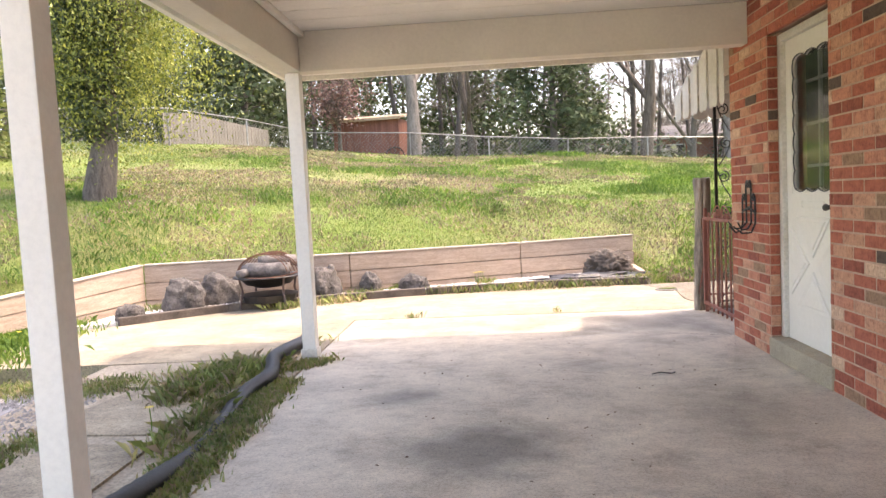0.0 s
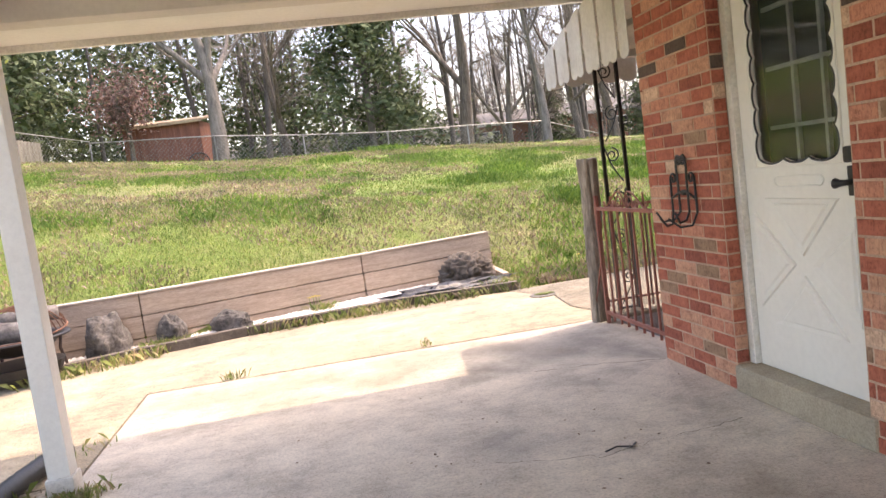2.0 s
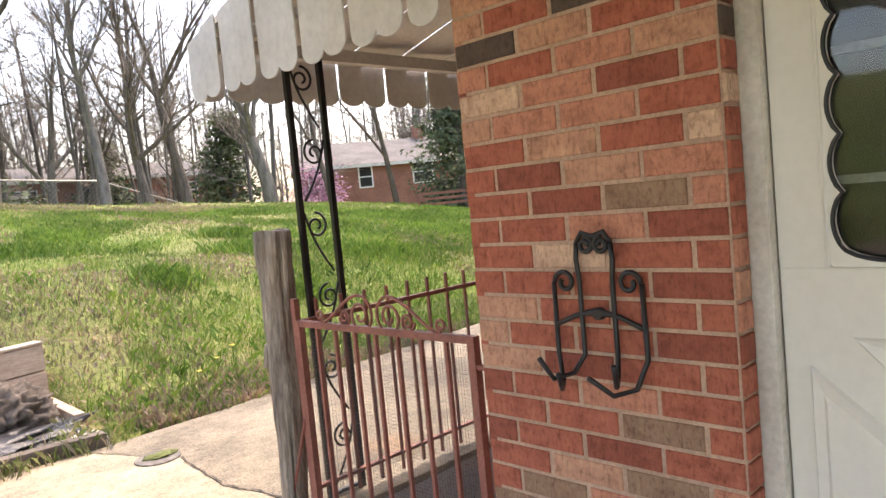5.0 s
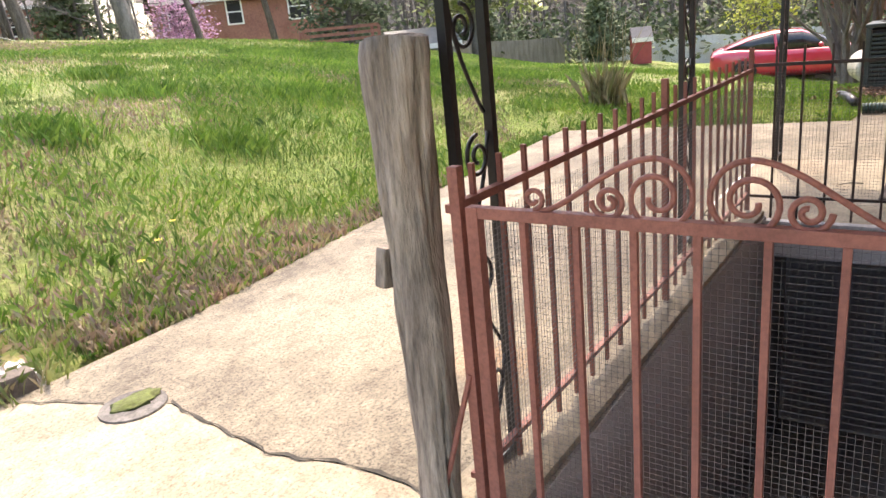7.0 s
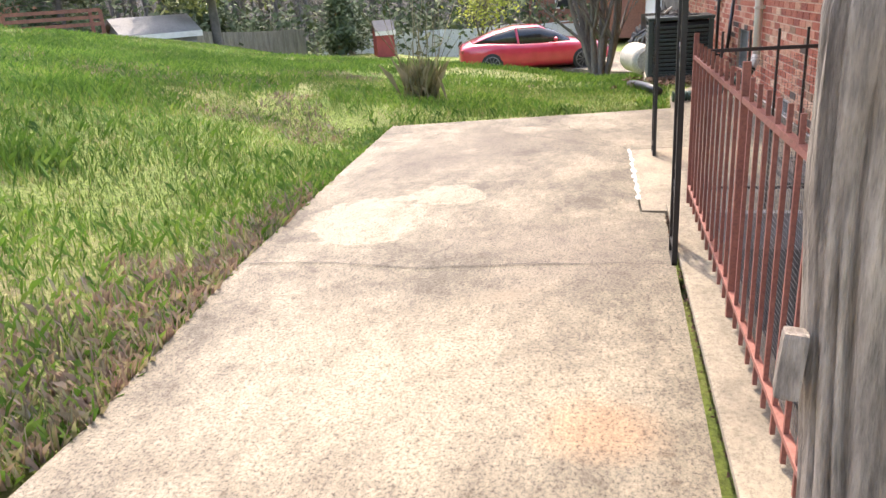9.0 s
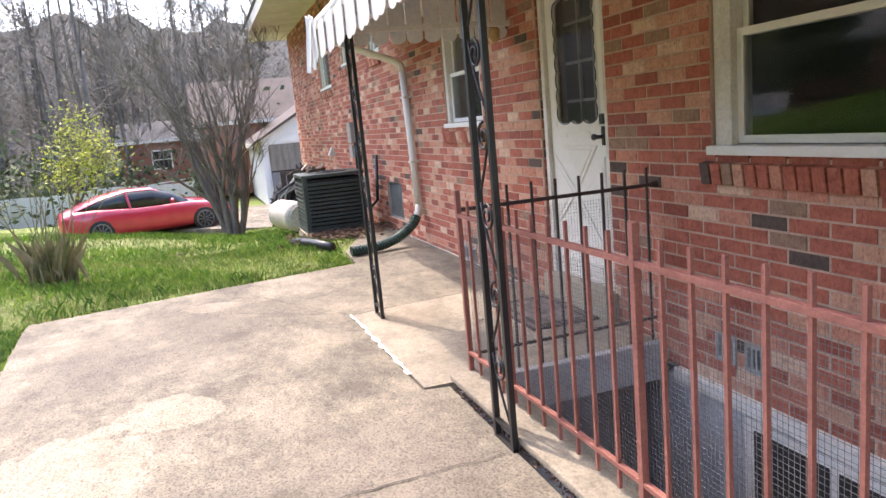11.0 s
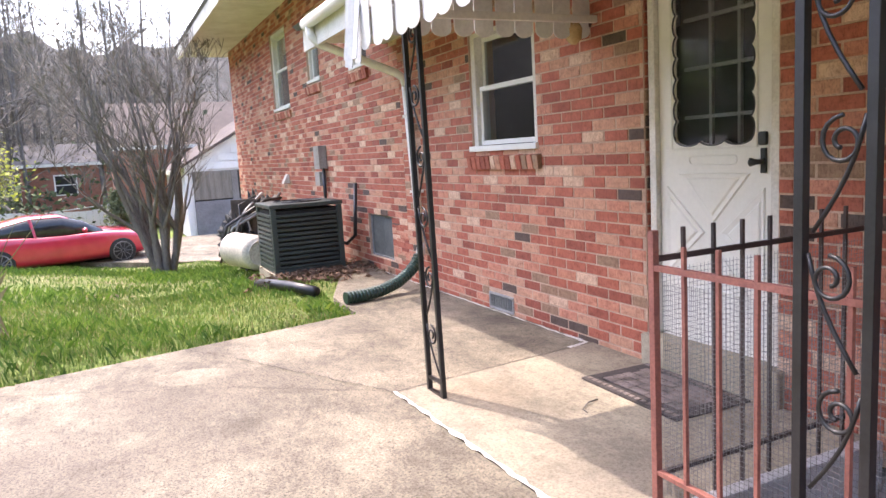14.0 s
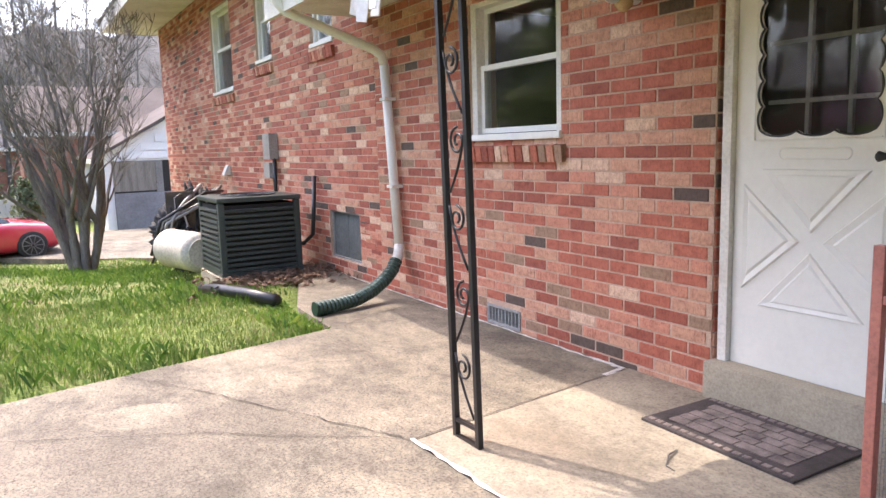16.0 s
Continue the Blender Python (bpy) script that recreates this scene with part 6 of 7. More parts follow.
def evergreen(x, y, height, radius, label, seed, leaf, n=9000, size=0.12, base=0.6):
    """A dense broadleaf evergreen: trunk, limbs and layered sprays of leaves with gaps between."""
    rng = random.Random(seed)
    z = land(x, y) - 0.05
    t = thing("tree", pose(x, y, z), label, "tree")
    tubes, centres = [([Vector((0, 0, 0)), Vector((0, 0, height * 0.5)), Vector((0, 0, height * 0.96))], [radius * 0.06, radius * 0.04, 0.02], 7)], []
    for i in range(70):
        h = base + (height - base) * rng.random() ** 0.85
        f = (h - base) / (height - base)
        reach = radius * (1 - f) ** 0.7 * (0.35 + 0.65 * min(1, f * 4 + 0.3)) * rng.uniform(0.55, 1.1)
        a = rng.uniform(0, math.tau)
        e = Vector((math.cos(a) * reach, math.sin(a) * reach, h + reach * rng.uniform(-0.15, 0.25)))
        tubes.append(([Vector((0, 0, h * 0.92)), e * 0.55 + Vector((0, 0, h * 0.42)), e], [0.04, 0.025, 0.01], 4))
        for q in (0.55, 0.8, 1.0):
            centres.append(Vector((0, 0, h * 0.95)).lerp(e, q))
    vs, fs = [], []
    tubes_mesh(tubes, vs, fs)
    raw("trunk", vs, fs, M_far_bark, t, True)
    raw("crown", *leaf_cloud(rng, centres, max(4, n // len(centres)), radius * 0.13, size), leaf, t)
    return t


tree(-7.85, 5.15, 7.2, 0.26, "ivy-clad tree with drooping yellow-green spring leaves", 11, 3, M_leaf_spring, 230, 0.6, 0.028, droop=0.7, lean=(0.12, 0.02), first=0.27, twig=0.6)


def ivy():
    rng = random.Random(77)
    z = land(-7.85, 5.15)
    cs = [Vector((-7.85 + 0.12 * h * 0.5 + rng.uniform(-0.3, 0.3) * (0.6 + h * 0.35), 5.15 + rng.uniform(-0.3, 0.3) * (0.6 + h * 0.35), z + h)) for h in [0.9 + 3.2 * rng.random() ** 0.8 for _ in range(420)]]
    ob = raw("ivy", *leaf_cloud(rng, cs, 16, 0.12, 0.045), M_leaf_ivy)
    tagged(ob, "dark ivy climbing the leaning tree trunk", "ivy", kind="stuff")


ivy()
tree(-4.9, 24.6, 13.5, 0.34, "tall bare tree with a thick grey trunk by the shed", 21, 3, bark=M_bark_grey, first=0.4, twig=1.1)
tree(-2.4, 27.5, 13, 0.2, "slim bare tree at the fence", 22, 3, bark=M_bark, first=0.42, twig=1.1)
tree(5.0, 26.2, 15, 0.31, "tall bare tree with a dark trunk behind the fence", 23, 3, bark=M_bark, first=0.5, twig=1.2)
tree(8.0, 30, 13, 0.22, "bare forked tree behind the fence", 24, 3, bark=M_bark_grey, first=0.36, twig=1.2)
tree(9.6, 31, 12, 0.2, "bare forked tree behind the fence", 25, 3, bark=M_bark, first=0.36, twig=1.2)
tree(12.9, 21.6, 11, 0.33, "bare spreading tree at the lawn's crest", 26, 3, bark=M_bark_grey, first=0.34, split=4, twig=1.0, up=0.04)
tree(17.5, 24, 13, 0.17, "straight slim bare tree before the brick house", 27, 3, bark=M_bark, first=0.5, twig=1.0)
tree(20.0, 22.5, 13, 0.17, "straight slim bare tree before the brick house", 28, 3, bark=M_bark, first=0.5, twig=1.0)
tree(-8.2, 25.5, 4.8, 0.13, "small tree with dusky red buds by the garden shed", 29, 3, M_leaf_red, 26, 0.5, 0.07, first=0.34)
tree(18.3, 26.0, 4.9, 0.1, "redbud tree in pink blossom", 30, 3, M_leaf_pink, 34, 0.4, 0.07, first=0.36)
tree(33, 7.4, 5.6, 0.12, "young yellow-green tree beyond the red car", 31, 3, M_leaf_yellow, 16, 0.45, 0.08, first=0.38, twig=0.8)
tree(31, 13.0, 5.6, 0.15, "small bare fruit tree before the white fence", 32, 3, first=0.3, split=4, twig=0.8, up=0.0)
tree(15.4, 1.8, 5.0, 0.08, "bare multi-stemmed crape myrtle beside the house", 33, 3, bark=M_bark_grey, first=0.42, stems=10, split=2, twig=0.5, bend=0.3)
evergreen(1.2, 27.2, 9.0, 3.2, "large dark evergreen holly tree behind the fence", 41, M_leaf_holly, 13000, 0.14)
evergreen(21.5, 20.0, 7.5, 2.6, "rounded dark evergreen beyond the crest", 42, M_leaf_holly, 10000, 0.12)
evergreen(21.8, 14.4, 6.6, 2.9, "spreading yellow-green tree beyond the crest", 43, M_leaf_mixed, 10000, 0.13, 1.6)
evergreen(-12.5, 26, 9.0, 3.6, "dark evergreen mass at the side fence line", 44, M_leaf_holly, 10000, 0.15)
evergreen(-16, 20, 8.5, 3.4, "dark evergreen thicket behind the leaning tree", 45, M_leaf_ivy, 10000, 0.15)
evergreen(-14.0, 9.5, 6.5, 2.6, "overgrown green thicket beside the lawn", 46, M_leaf_mixed, 9000, 0.11, 0.2)
evergreen(13.5, 39, 8.0, 2.4, "distant dark pine tree", 47, M_leaf_holly, 5000, 0.16)
evergreen(25.2, 2.3, 2.1, 0.7, "clipped dark green shrub by the neighbour's garage", 48, M_leaf_holly, 3500, 0.06, 0.1)
evergreen(29.6, 12.9, 2.8, 1.3, "dark evergreen beside the small red shed", 49, M_leaf_holly, 5000, 0.11, 0.2)
tree(7.4, 22.6, 12, 0.2, "tall bare tree at the lawn's crest", 61, 3, bark=M_bark_grey, first=0.36, split=4, twig=1.1)
tree(8.6, 22.2, 11, 0.17, "tall bare tree at the lawn's crest", 62, 3, bark=M_bark, first=0.4, split=4, twig=1.1)
tree(10.4, 23.0, 13, 0.22, "tall bare tree at the lawn's crest", 63, 3, bark=M_bark, first=0.42, split=4, twig=1.1)
evergreen(15.8, 29.5, 7.0, 2.4, "dark evergreen behind the redbud", 64, M_leaf_holly, 7000, 0.14)
evergreen(34.0, 22.0, 8.5, 3.5, "dark evergreen in the far woods", 50, M_leaf_holly, 7000, 0.16)


def far_woods():
    """Bare winter woods on all sides beyond the gardens: trunks, limbs and twig haze."""
    rng = random.Random(5)
    tubes, tips = [], []
    def one(x, y, h):
        z = land(x, y)
        p = Vector((x, y, z))
        r = rng.uniform(0.06, 0.17)
        top = p + Vector((rng.uniform(-1, 1), rng.uniform(-1, 1), h))
        mid = p.lerp(top, 0.5) + Vector((rng.uniform(-0.4, 0.4), rng.uniform(-0.4, 0.4), 0))
        tubes.append(([p, mid, top], [r, r * 0.7, 0.03], 5))
        for _ in range(13):
            f = rng.uniform(0.25, 0.97)
            s = p.lerp(mid, f * 2) if f < 0.5 else mid.lerp(top, f * 2 - 1)
            d = Vector((rng.uniform(-1, 1), rng.uniform(-1, 1), rng.uniform(0.2, 1.1))).normalized()
            l = h * 0.3 * (1.15 - f) * rng.uniform(0.6, 1.3)
            e = s + d * l
            tubes.append(([s, s.lerp(e, 0.5) + Vector((0, 0, -0.1)), e], [r * 0.35, r * 0.2, 0.012], 3))
            tips.append((e, d))
            tips.append((s.lerp(e, 0.55), d))
            tips.append((s.lerp(e, 0.8), d))
    for k in range(170):
        a = radians(rng.uniform(-38, 100))
        dist = rng.uniform(40, 75)
        one(math.sin(a) * dist, math.cos(a) * dist, rng.uniform(10, 17))
    for k in range(190):
        a = radians(rng.uniform(42, 92))
        dist = rng.uniform(46, 110)
        one(math.sin(a) * dist, math.cos(a) * dist, rng.uniform(13, 21))
    for k in range(64):
        a = radians(rng.uniform(-50, 40))
        dist = rng.uniform(30, 42)
        one(math.sin(a) * dist - 2, math.cos(a) * dist, rng.uniform(9, 14))
    for k in range(110):
        a = radians(rng.uniform(12, 50))
        dist = rng.uniform(50, 75)
        one(math.sin(a) * dist, math.cos(a) * dist, rng.uniform(11, 17))
    vs, fs = [], []
    tubes_mesh(tubes, vs, fs)
    tagged(raw("far_woods", vs, fs, M_far_bark, None, True), "bare grey-brown winter woods in the distance", "woods", kind="stuff")
    tagged(raw("far_twigs", *twig_fans(rng, tips, 10, 1.8, 0.010), M_twig), "haze of bare twigs in the distant woods", "woods", kind="stuff")
    cs = []
    for k in range(420):
        a = radians(rng.uniform(-60, 96))
        dist = rng.uniform(36, 62)
        x, y = math.sin(a) * dist, math.cos(a) * dist
        cs.append(Vector((x, y, land(x, y) + rng.uniform(0.2, 3.6))))
    tagged(raw("far_undergrowth", *leaf_cloud(rng, cs, 70, 1.1, 0.2), M_leaf_ivy), "dark green undergrowth at the edge of the woods", "undergrowth", kind="stuff")
    cs = []
    for lo, hi, n, d0, d1, top in ((-48, 2, 560, 33, 44, 8.0), (2, 14, 90, 34, 46, 5.0), (46, 72, 60, 38, 52, 3.5)):
        for k in range(n):
            a = radians(rng.uniform(lo, hi))
            dist = rng.uniform(d0, d1)
            x, y = math.sin(a) * dist - 1, math.cos(a) * dist
            cs.append(Vector((x, y, land(x, y) + rng.uniform(0.2, top))))
    tagged(raw("far_evergreens", *leaf_cloud(rng, cs, 75, 0.95, 0.17), M_leaf_holly), "dark evergreen thicket at the edge of the woods", "woods", kind="stuff")
    cs = []
    for lo, hi, n, top in ((-60, 96, 220, 11), (58, 93, 420, 16)):
        for k in range(n):
            a = radians(rng.uniform(lo, hi))
            dist = rng.uniform(44, 85)
            x, y = math.sin(a) * dist, math.cos(a) * dist
            cs.append(Vector((x, y, land(x, y) + rng.uniform(1.5, top))))
    tagged(raw("far_budding", *leaf_cloud(rng, cs, 46, 1.5, 0.13), M_twig), "grey-brown budding treetops in the distance", "woods", kind="stuff")


def wooded_hills():
    """Far wooded rises, low to the north where the sky shows, high to the east."""
    vs, fs, n = [], [], 160
    rows = 7
    for i in range(n + 1):
        a = -75 + 185 * i / n
        hill = 12.0 * smooth01((12 - a) / 14) + 3.0 + 22.0 * smooth01((a - 40) / 12)
        for j in range(rows):
            d = 88 + j * 9
            f = j / (rows - 1)
            z = -3 + hill * math.sin(f * math.pi / 2) * (1 + 0.16 * noise.noise((a * 0.35, j * 0.9, 2.0)) + 0.08 * noise.noise((a * 1.7, j, 7.0)))
            vs.append((math.sin(radians(a)) * d, math.cos(radians(a)) * d, z))
    for i in range(n):
        for j in range(rows - 1):
            k = i * rows + j
            fs.append((k, k + rows, k + rows + 1, k + 1))
    tagged(raw("backdrop", vs, fs, M_hill, None, True), "hazy grey-brown wooded hills in the far distance", "hills", kind="structure")


wooded_hills()


far_woods()


heap()


# ---- sheds, fences, houses, car ----
def gable_house(name, m, w, d, h, rise, wall, roof, label, category, windows=(), over=0.3, chimney=None, door=None):
    """Ridge along local x; the front faces local -y."""
    b = thing(name, m, label, category)
    body = prism([(-d / 2, 0), (d / 2, 0), (d / 2, h), (0, h + rise * 0.97), (-d / 2, h)], "x", -w / 2, w / 2)
    part("wall", body, wall, b)
    k = rise / (d / 2)
    for s in (-1, 1):
        e = s * (d / 2 + over)
        ze = h - over * k
        part("roof_slope", prism([(0, h + rise + 0.02), (e, ze + 0.02), (e, ze + 0.12), (0, h + rise + 0.12)], "x", -w / 2 - over, w / 2 + over), roof, b)
        part("fascia", box(-w / 2 - over, w / 2 + over, min(e, e + s * 0.03), max(e, e + s * 0.03), ze - 0.06, ze + 0.11), M_white_old, b)
    # Opaque panes, painted near-black for the unlit rooms behind them.
    for (x, z, ww, hh) in windows:
        win = part("window", box(x - ww / 2, x + ww / 2, -d / 2 - 0.04, -d / 2 - 0.001, z, z + hh, 0.01), M_white, b, "white framed window")
        part("pane", box(x - ww / 2 + 0.08, x + ww / 2 - 0.08, -d / 2 - 0.05, -d / 2 - 0.041, z + 0.08, z + hh / 2 - 0.03), M_dark, win)
        part("pane", box(x - ww / 2 + 0.08, x + ww / 2 - 0.08, -d / 2 - 0.05, -d / 2 - 0.041, z + hh / 2 + 0.03, z + hh - 0.08), M_dark, win)
    if chimney:
        part("chimney", box(chimney - 0.3, chimney + 0.3, -0.3, 0.3, h + rise * 0.4, h + rise + 0.8, 0.02), M_far_brick, b)
    # A flat panel on the wall, its near-black colour standing for doorway shade.
    if door:
        part("door", box(door[0] - door[1] / 2, door[0] + door[1] / 2, -d / 2 - 0.03, -d / 2 - 0.001, 0.05, door[2], 0.01), M_dark, b, "doorway drawn as a panel with its shade painted in")
    return b


def yard_shed():
    x, y = -7.0, 27.0
    s = thing("garden_shed", pose(x, y, 3.0, 0, 0, -8), "rusty red-brown garden shed with a tan metal roof", "shed")
    part("wall", box(-1.5, 1.5, -1.0, 1.0, -0.9, 1.75), M_shed, s)
    for k in range(12):
        part("board", box(-1.5 + k * 0.25 + 0.006, -1.5 + (k + 1) * 0.25 - 0.006, -1.02, -1.001, -0.5, 1.74), M_shed, s)
    part("roof", prism([(-1.2, 1.72), (1.15, 2.1), (1.15, 2.16), (-1.2, 1.79)], "x", -1.65, 1.65), M_roof_tan, s)
    part("edge_trim", box(-1.65, 1.65, -1.23, -1.2, 1.68, 1.80), M_roof_tan, s)
    w = thing("cart_wheel", pose(-5.85, 25.7, land(-5.85, 25.7) + 0.28, 0, 0, 10), "old iron wheel leaning by the shed", "wheel")
    part("rim", tube([(0.4 * math.cos(a), 0, 0.4 * math.sin(a)) for a in [i * math.tau / 24 for i in range(24)]], 0.03, 6, None, True), M_rust_dark, w)
    for k in range(4):
        a = k * math.pi / 4
        part("spoke", tube([(0.4 * math.cos(a), 0, 0.4 * math.sin(a)), (-0.4 * math.cos(a), 0, -0.4 * math.sin(a))], 0.015, 5), M_rust_dark, w)


yard_shed()


def chain_link(points, h, label):
    """Posts, top rail and a diagonal wire net."""
    f = thing("chain_link_fence", pose(0, 0, 0), label, "fence")
    vs, fs = [], []
    for (x0, y0), (x1, y1) in zip(points, points[1:]):
        l = math.hypot(x1 - x0, y1 - y0)
        n = max(1, int(l / 3.0))
        top = []
        for i in range(n + 1):
            x, y = x0 + (x1 - x0) * i / n, y0 + (y1 - y0) * i / n
            z = land(x, y)
            part("post", tube([(x, y, z - 0.1), (x, y, z + h + 0.03)], 0.03, 6), M_galv, f)
            top.append((x, y, z + h))
        part("top_rail", tube(top, 0.021, 6), M_galv, f)
        c = 0.16
        for i in range(int(l / c)):
            for s in (-1, 1):
                u0, u1 = i * c, i * c + s * h
                p, q = [], []
                for u, zz in ((u0, 0.0), (u1, h)):
                    if u < 0 or u > l:
                        zz = h * (0 - u0) / (u1 - u0) if u < 0 else h * (l - u0) / (u1 - u0)
                        u = min(max(u, 0), l)
                    x, y = x0 + (x1 - x0) * u / l, y0 + (y1 - y0) * u / l
                    p.append((x, y, land(x, y) + zz))
                k = len(vs)
                for (x, y, z) in p:
                    vs += [(x, y, z - 0.004), (x, y, z + 0.004)]
                fs.append((k, k + 1, k + 3, k + 2))
    net = raw("wire_net", vs, fs, M_galv, f)
    net["kind"] = "stuff"


chain_link([(-9.5, 24.8), (-5.0, 24.2), (8.0, 24.6), (16.0, 27.0)], 1.15, "grey chain-link fence along the back of the lawn")
chain_link([(-13.2, 11.5), (-12.0, 17.0), (-9.5, 24.8)], 1.2, "weathered chain-link fence along the side of the lawn")


def picket_line(name, p, q, h, width, material, label, gap=0.004):
    l = math.hypot(q[0] - p[0], q[1] - p[1])
    a = math.atan2(q[1] - p[1], q[0] - p[0])
    f = thing(name, pose(0, 0, 0), label, "fence")
    n = int(l / width)
    me = bpy.data.meshes.new("board")
    bm = box(gap, width - gap, -0.015, 0.015, -0.25, h, 0.004)
    bm.to_mesh(me)
    bm.free()
    me.materials.append(material)
    for i in range(n):
        x, y = p[0] + (q[0] - p[0]) * i / n, p[1] + (q[1] - p[1]) * i / n
        b = new("board", me)
        b.parent = f
        b.matrix_basis = Matrix.Translation((x, y, land(x, y))) @ Matrix.Rotation(a, 4, "Z")
    for z in (0.3, h - 0.25):
        part("rail", tube([(p[0], p[1] + 0.03, land(*p) + z), ((p[0] + q[0]) / 2, (p[1] + q[1]) / 2 + 0.03, land((p[0] + q[0]) / 2, (p[1] + q[1]) / 2) + z), (q[0], q[1] + 0.03, land(*q) + z)], 0.035, 4), material, f)


picket_line("vinyl_fence", (38.5, 17.5), (41.0, -1.0), 1.5, 0.30, M_vinyl, "long white vinyl privacy fence beyond the car")
picket_line("board_fence", (21.0, 22.0), (31.0, 15.2), 1.6, 0.16, M_board_fence, "weathered grey board fence below the woods")
picket_line("board_fence", (-12.4, 17.5), (-10.6, 23.0), 1.05, 0.16, M_board_fence, "grey board fence behind the leaning tree")

gable_house("brick_house", pose(26.0, 31.5, 0.3, 0, 0, -32), 8.5, 7.0, 3.3, 1.4, M_far_brick, M_roof, "red brick neighbour house with grey roof and white windows", "house", [(-3.4, 2.0, 1.0, 1.3), (-0.8, 2.0, 0.8, 1.2), (2.4, 2.0, 1.2, 1.3)], chimney=3.0)
gable_house("brick_house", pose(13.5, 44.0, land(13.5, 44) - 0.1, 0, 0, -8), 18.0, 7.5, 4.35 - land(13.5, 44), 0.9, M_far_brick, M_roof, "long low brick house behind the trees", "house", [(k, 2.9 - land(13.5, 44), 1.2, 1.0) for k in (-6.5, -3.0, 0.5, 5.5)])
gable_house("brick_house", pose(3.5, 44.0, land(3.5, 44) + 1.2, 0, 0, 4), 12.0, 7.5, 2.6, 1.4, M_vinyl, M_roof, "pale low house behind the chain-link fence", "house", [(-4, 1.1, 1.2, 1.1), (0.5, 1.1, 1.6, 1.1), (4, 1.1, 1.2, 1.1)])
gable_house("brick_house", pose(52.0, 1.6, -1.2, 0, 0, -88), 10.5, 8.0, 3.0, 1.15, M_far_brick, M_roof, "red brick house with grey roof beyond the white fence", "house", [(-3, 1.2, 1.2, 1.2), (2.5, 1.2, 1.2, 1.2)], chimney=4.2)
garage = gable_house("garage", pose(32.0, -4.0, -1.3, 0, 0, 0), 8.0, 8.0, 2.55, 2.3, M_vinyl, M_roof_brown, "neighbour's white-sided garage, the shade of its open bay painted on", "garage", over=0.35)
# The bay isn't cut out: a near-black panel stands for the shade in it.
part("painted_bay_shade", box(-4.03, -4.001, -3.2, 3.75, 0.02, 2.35, 0.01), M_dark, garage, "flat near-black panel painted as the shaded garage bay")
part("bay_post", box(-4.06, -4.031, 2.2, 2.42, 0.02, 2.35, 0.005), M_far_siding, garage)
part("bay_screen", box(-4.06, -4.031, 2.43, 3.75, 1.35, 2.35, 0.005), M_board_fence, garage, "weathered board screen in the bay")
part("bay_panel", box(-4.12, -4.07, 1.3, 3.75, 0.0, 1.3, 0.02), M_recess, garage, "blue-grey cover leaning in the bay")
for k in range(7):
    part("siding_board", box(-4.05, -4.031, -3.3 + 0.47 * k, 3.3 - 0.47 * k, 2.42 + k * 0.27, 2.66 + k * 0.27, 0.005), M_vinyl, garage)
gable_house("brick_house", pose(39.0, -2.6, -1.2, 0, 0, -90), 9.4, 7.0, 3.5, 1.95, M_far_brick, M_roof_brown, "brick house with a brown roof behind the garage", "house")
gable_house("small_shed", pose(29.2, 10.9, land(29.2, 10.9) + 0.02, 0, 0, -60), 0.75, 0.72, 1.0, 0.36, M_red_shed, M_roof, "tiny barn-red shed with a pointed roof", "shed", over=0.06)
gable_house("metal_shed", pose(20.4, 15.9, -0.45, 0, 0, -40), 2.2, 2.0, 1.15, 0.45, M_far_siding, M_far_siding, "low shed with a pale metal roof past the crest", "shed", over=0.15)


def deck_stack():
    d = thing("wood_deck", pose(18.7, 18.1, 0.25, 0, 0, -42), "dark red wooden deck and stacked boards past the crest", "deck")
    for k in range(6):
        part("board", box(-1.4, 1.4, -0.9 + k * 0.3, -0.63 + k * 0.3, 0.55, 0.6), M_shed, d)
    for x in (-1.3, 1.3):
        for y in (-0.8, 0.8):
            part("post", box(x - 0.05, x + 0.05, y - 0.05, y + 0.05, -0.1, 1.3), M_shed, d)
    for z in (0.85, 1.05, 1.25):
        part("rail", box(-1.3, 1.3, -0.87, -0.85, z, z + 0.1), M_shed, d)


deck_stack()


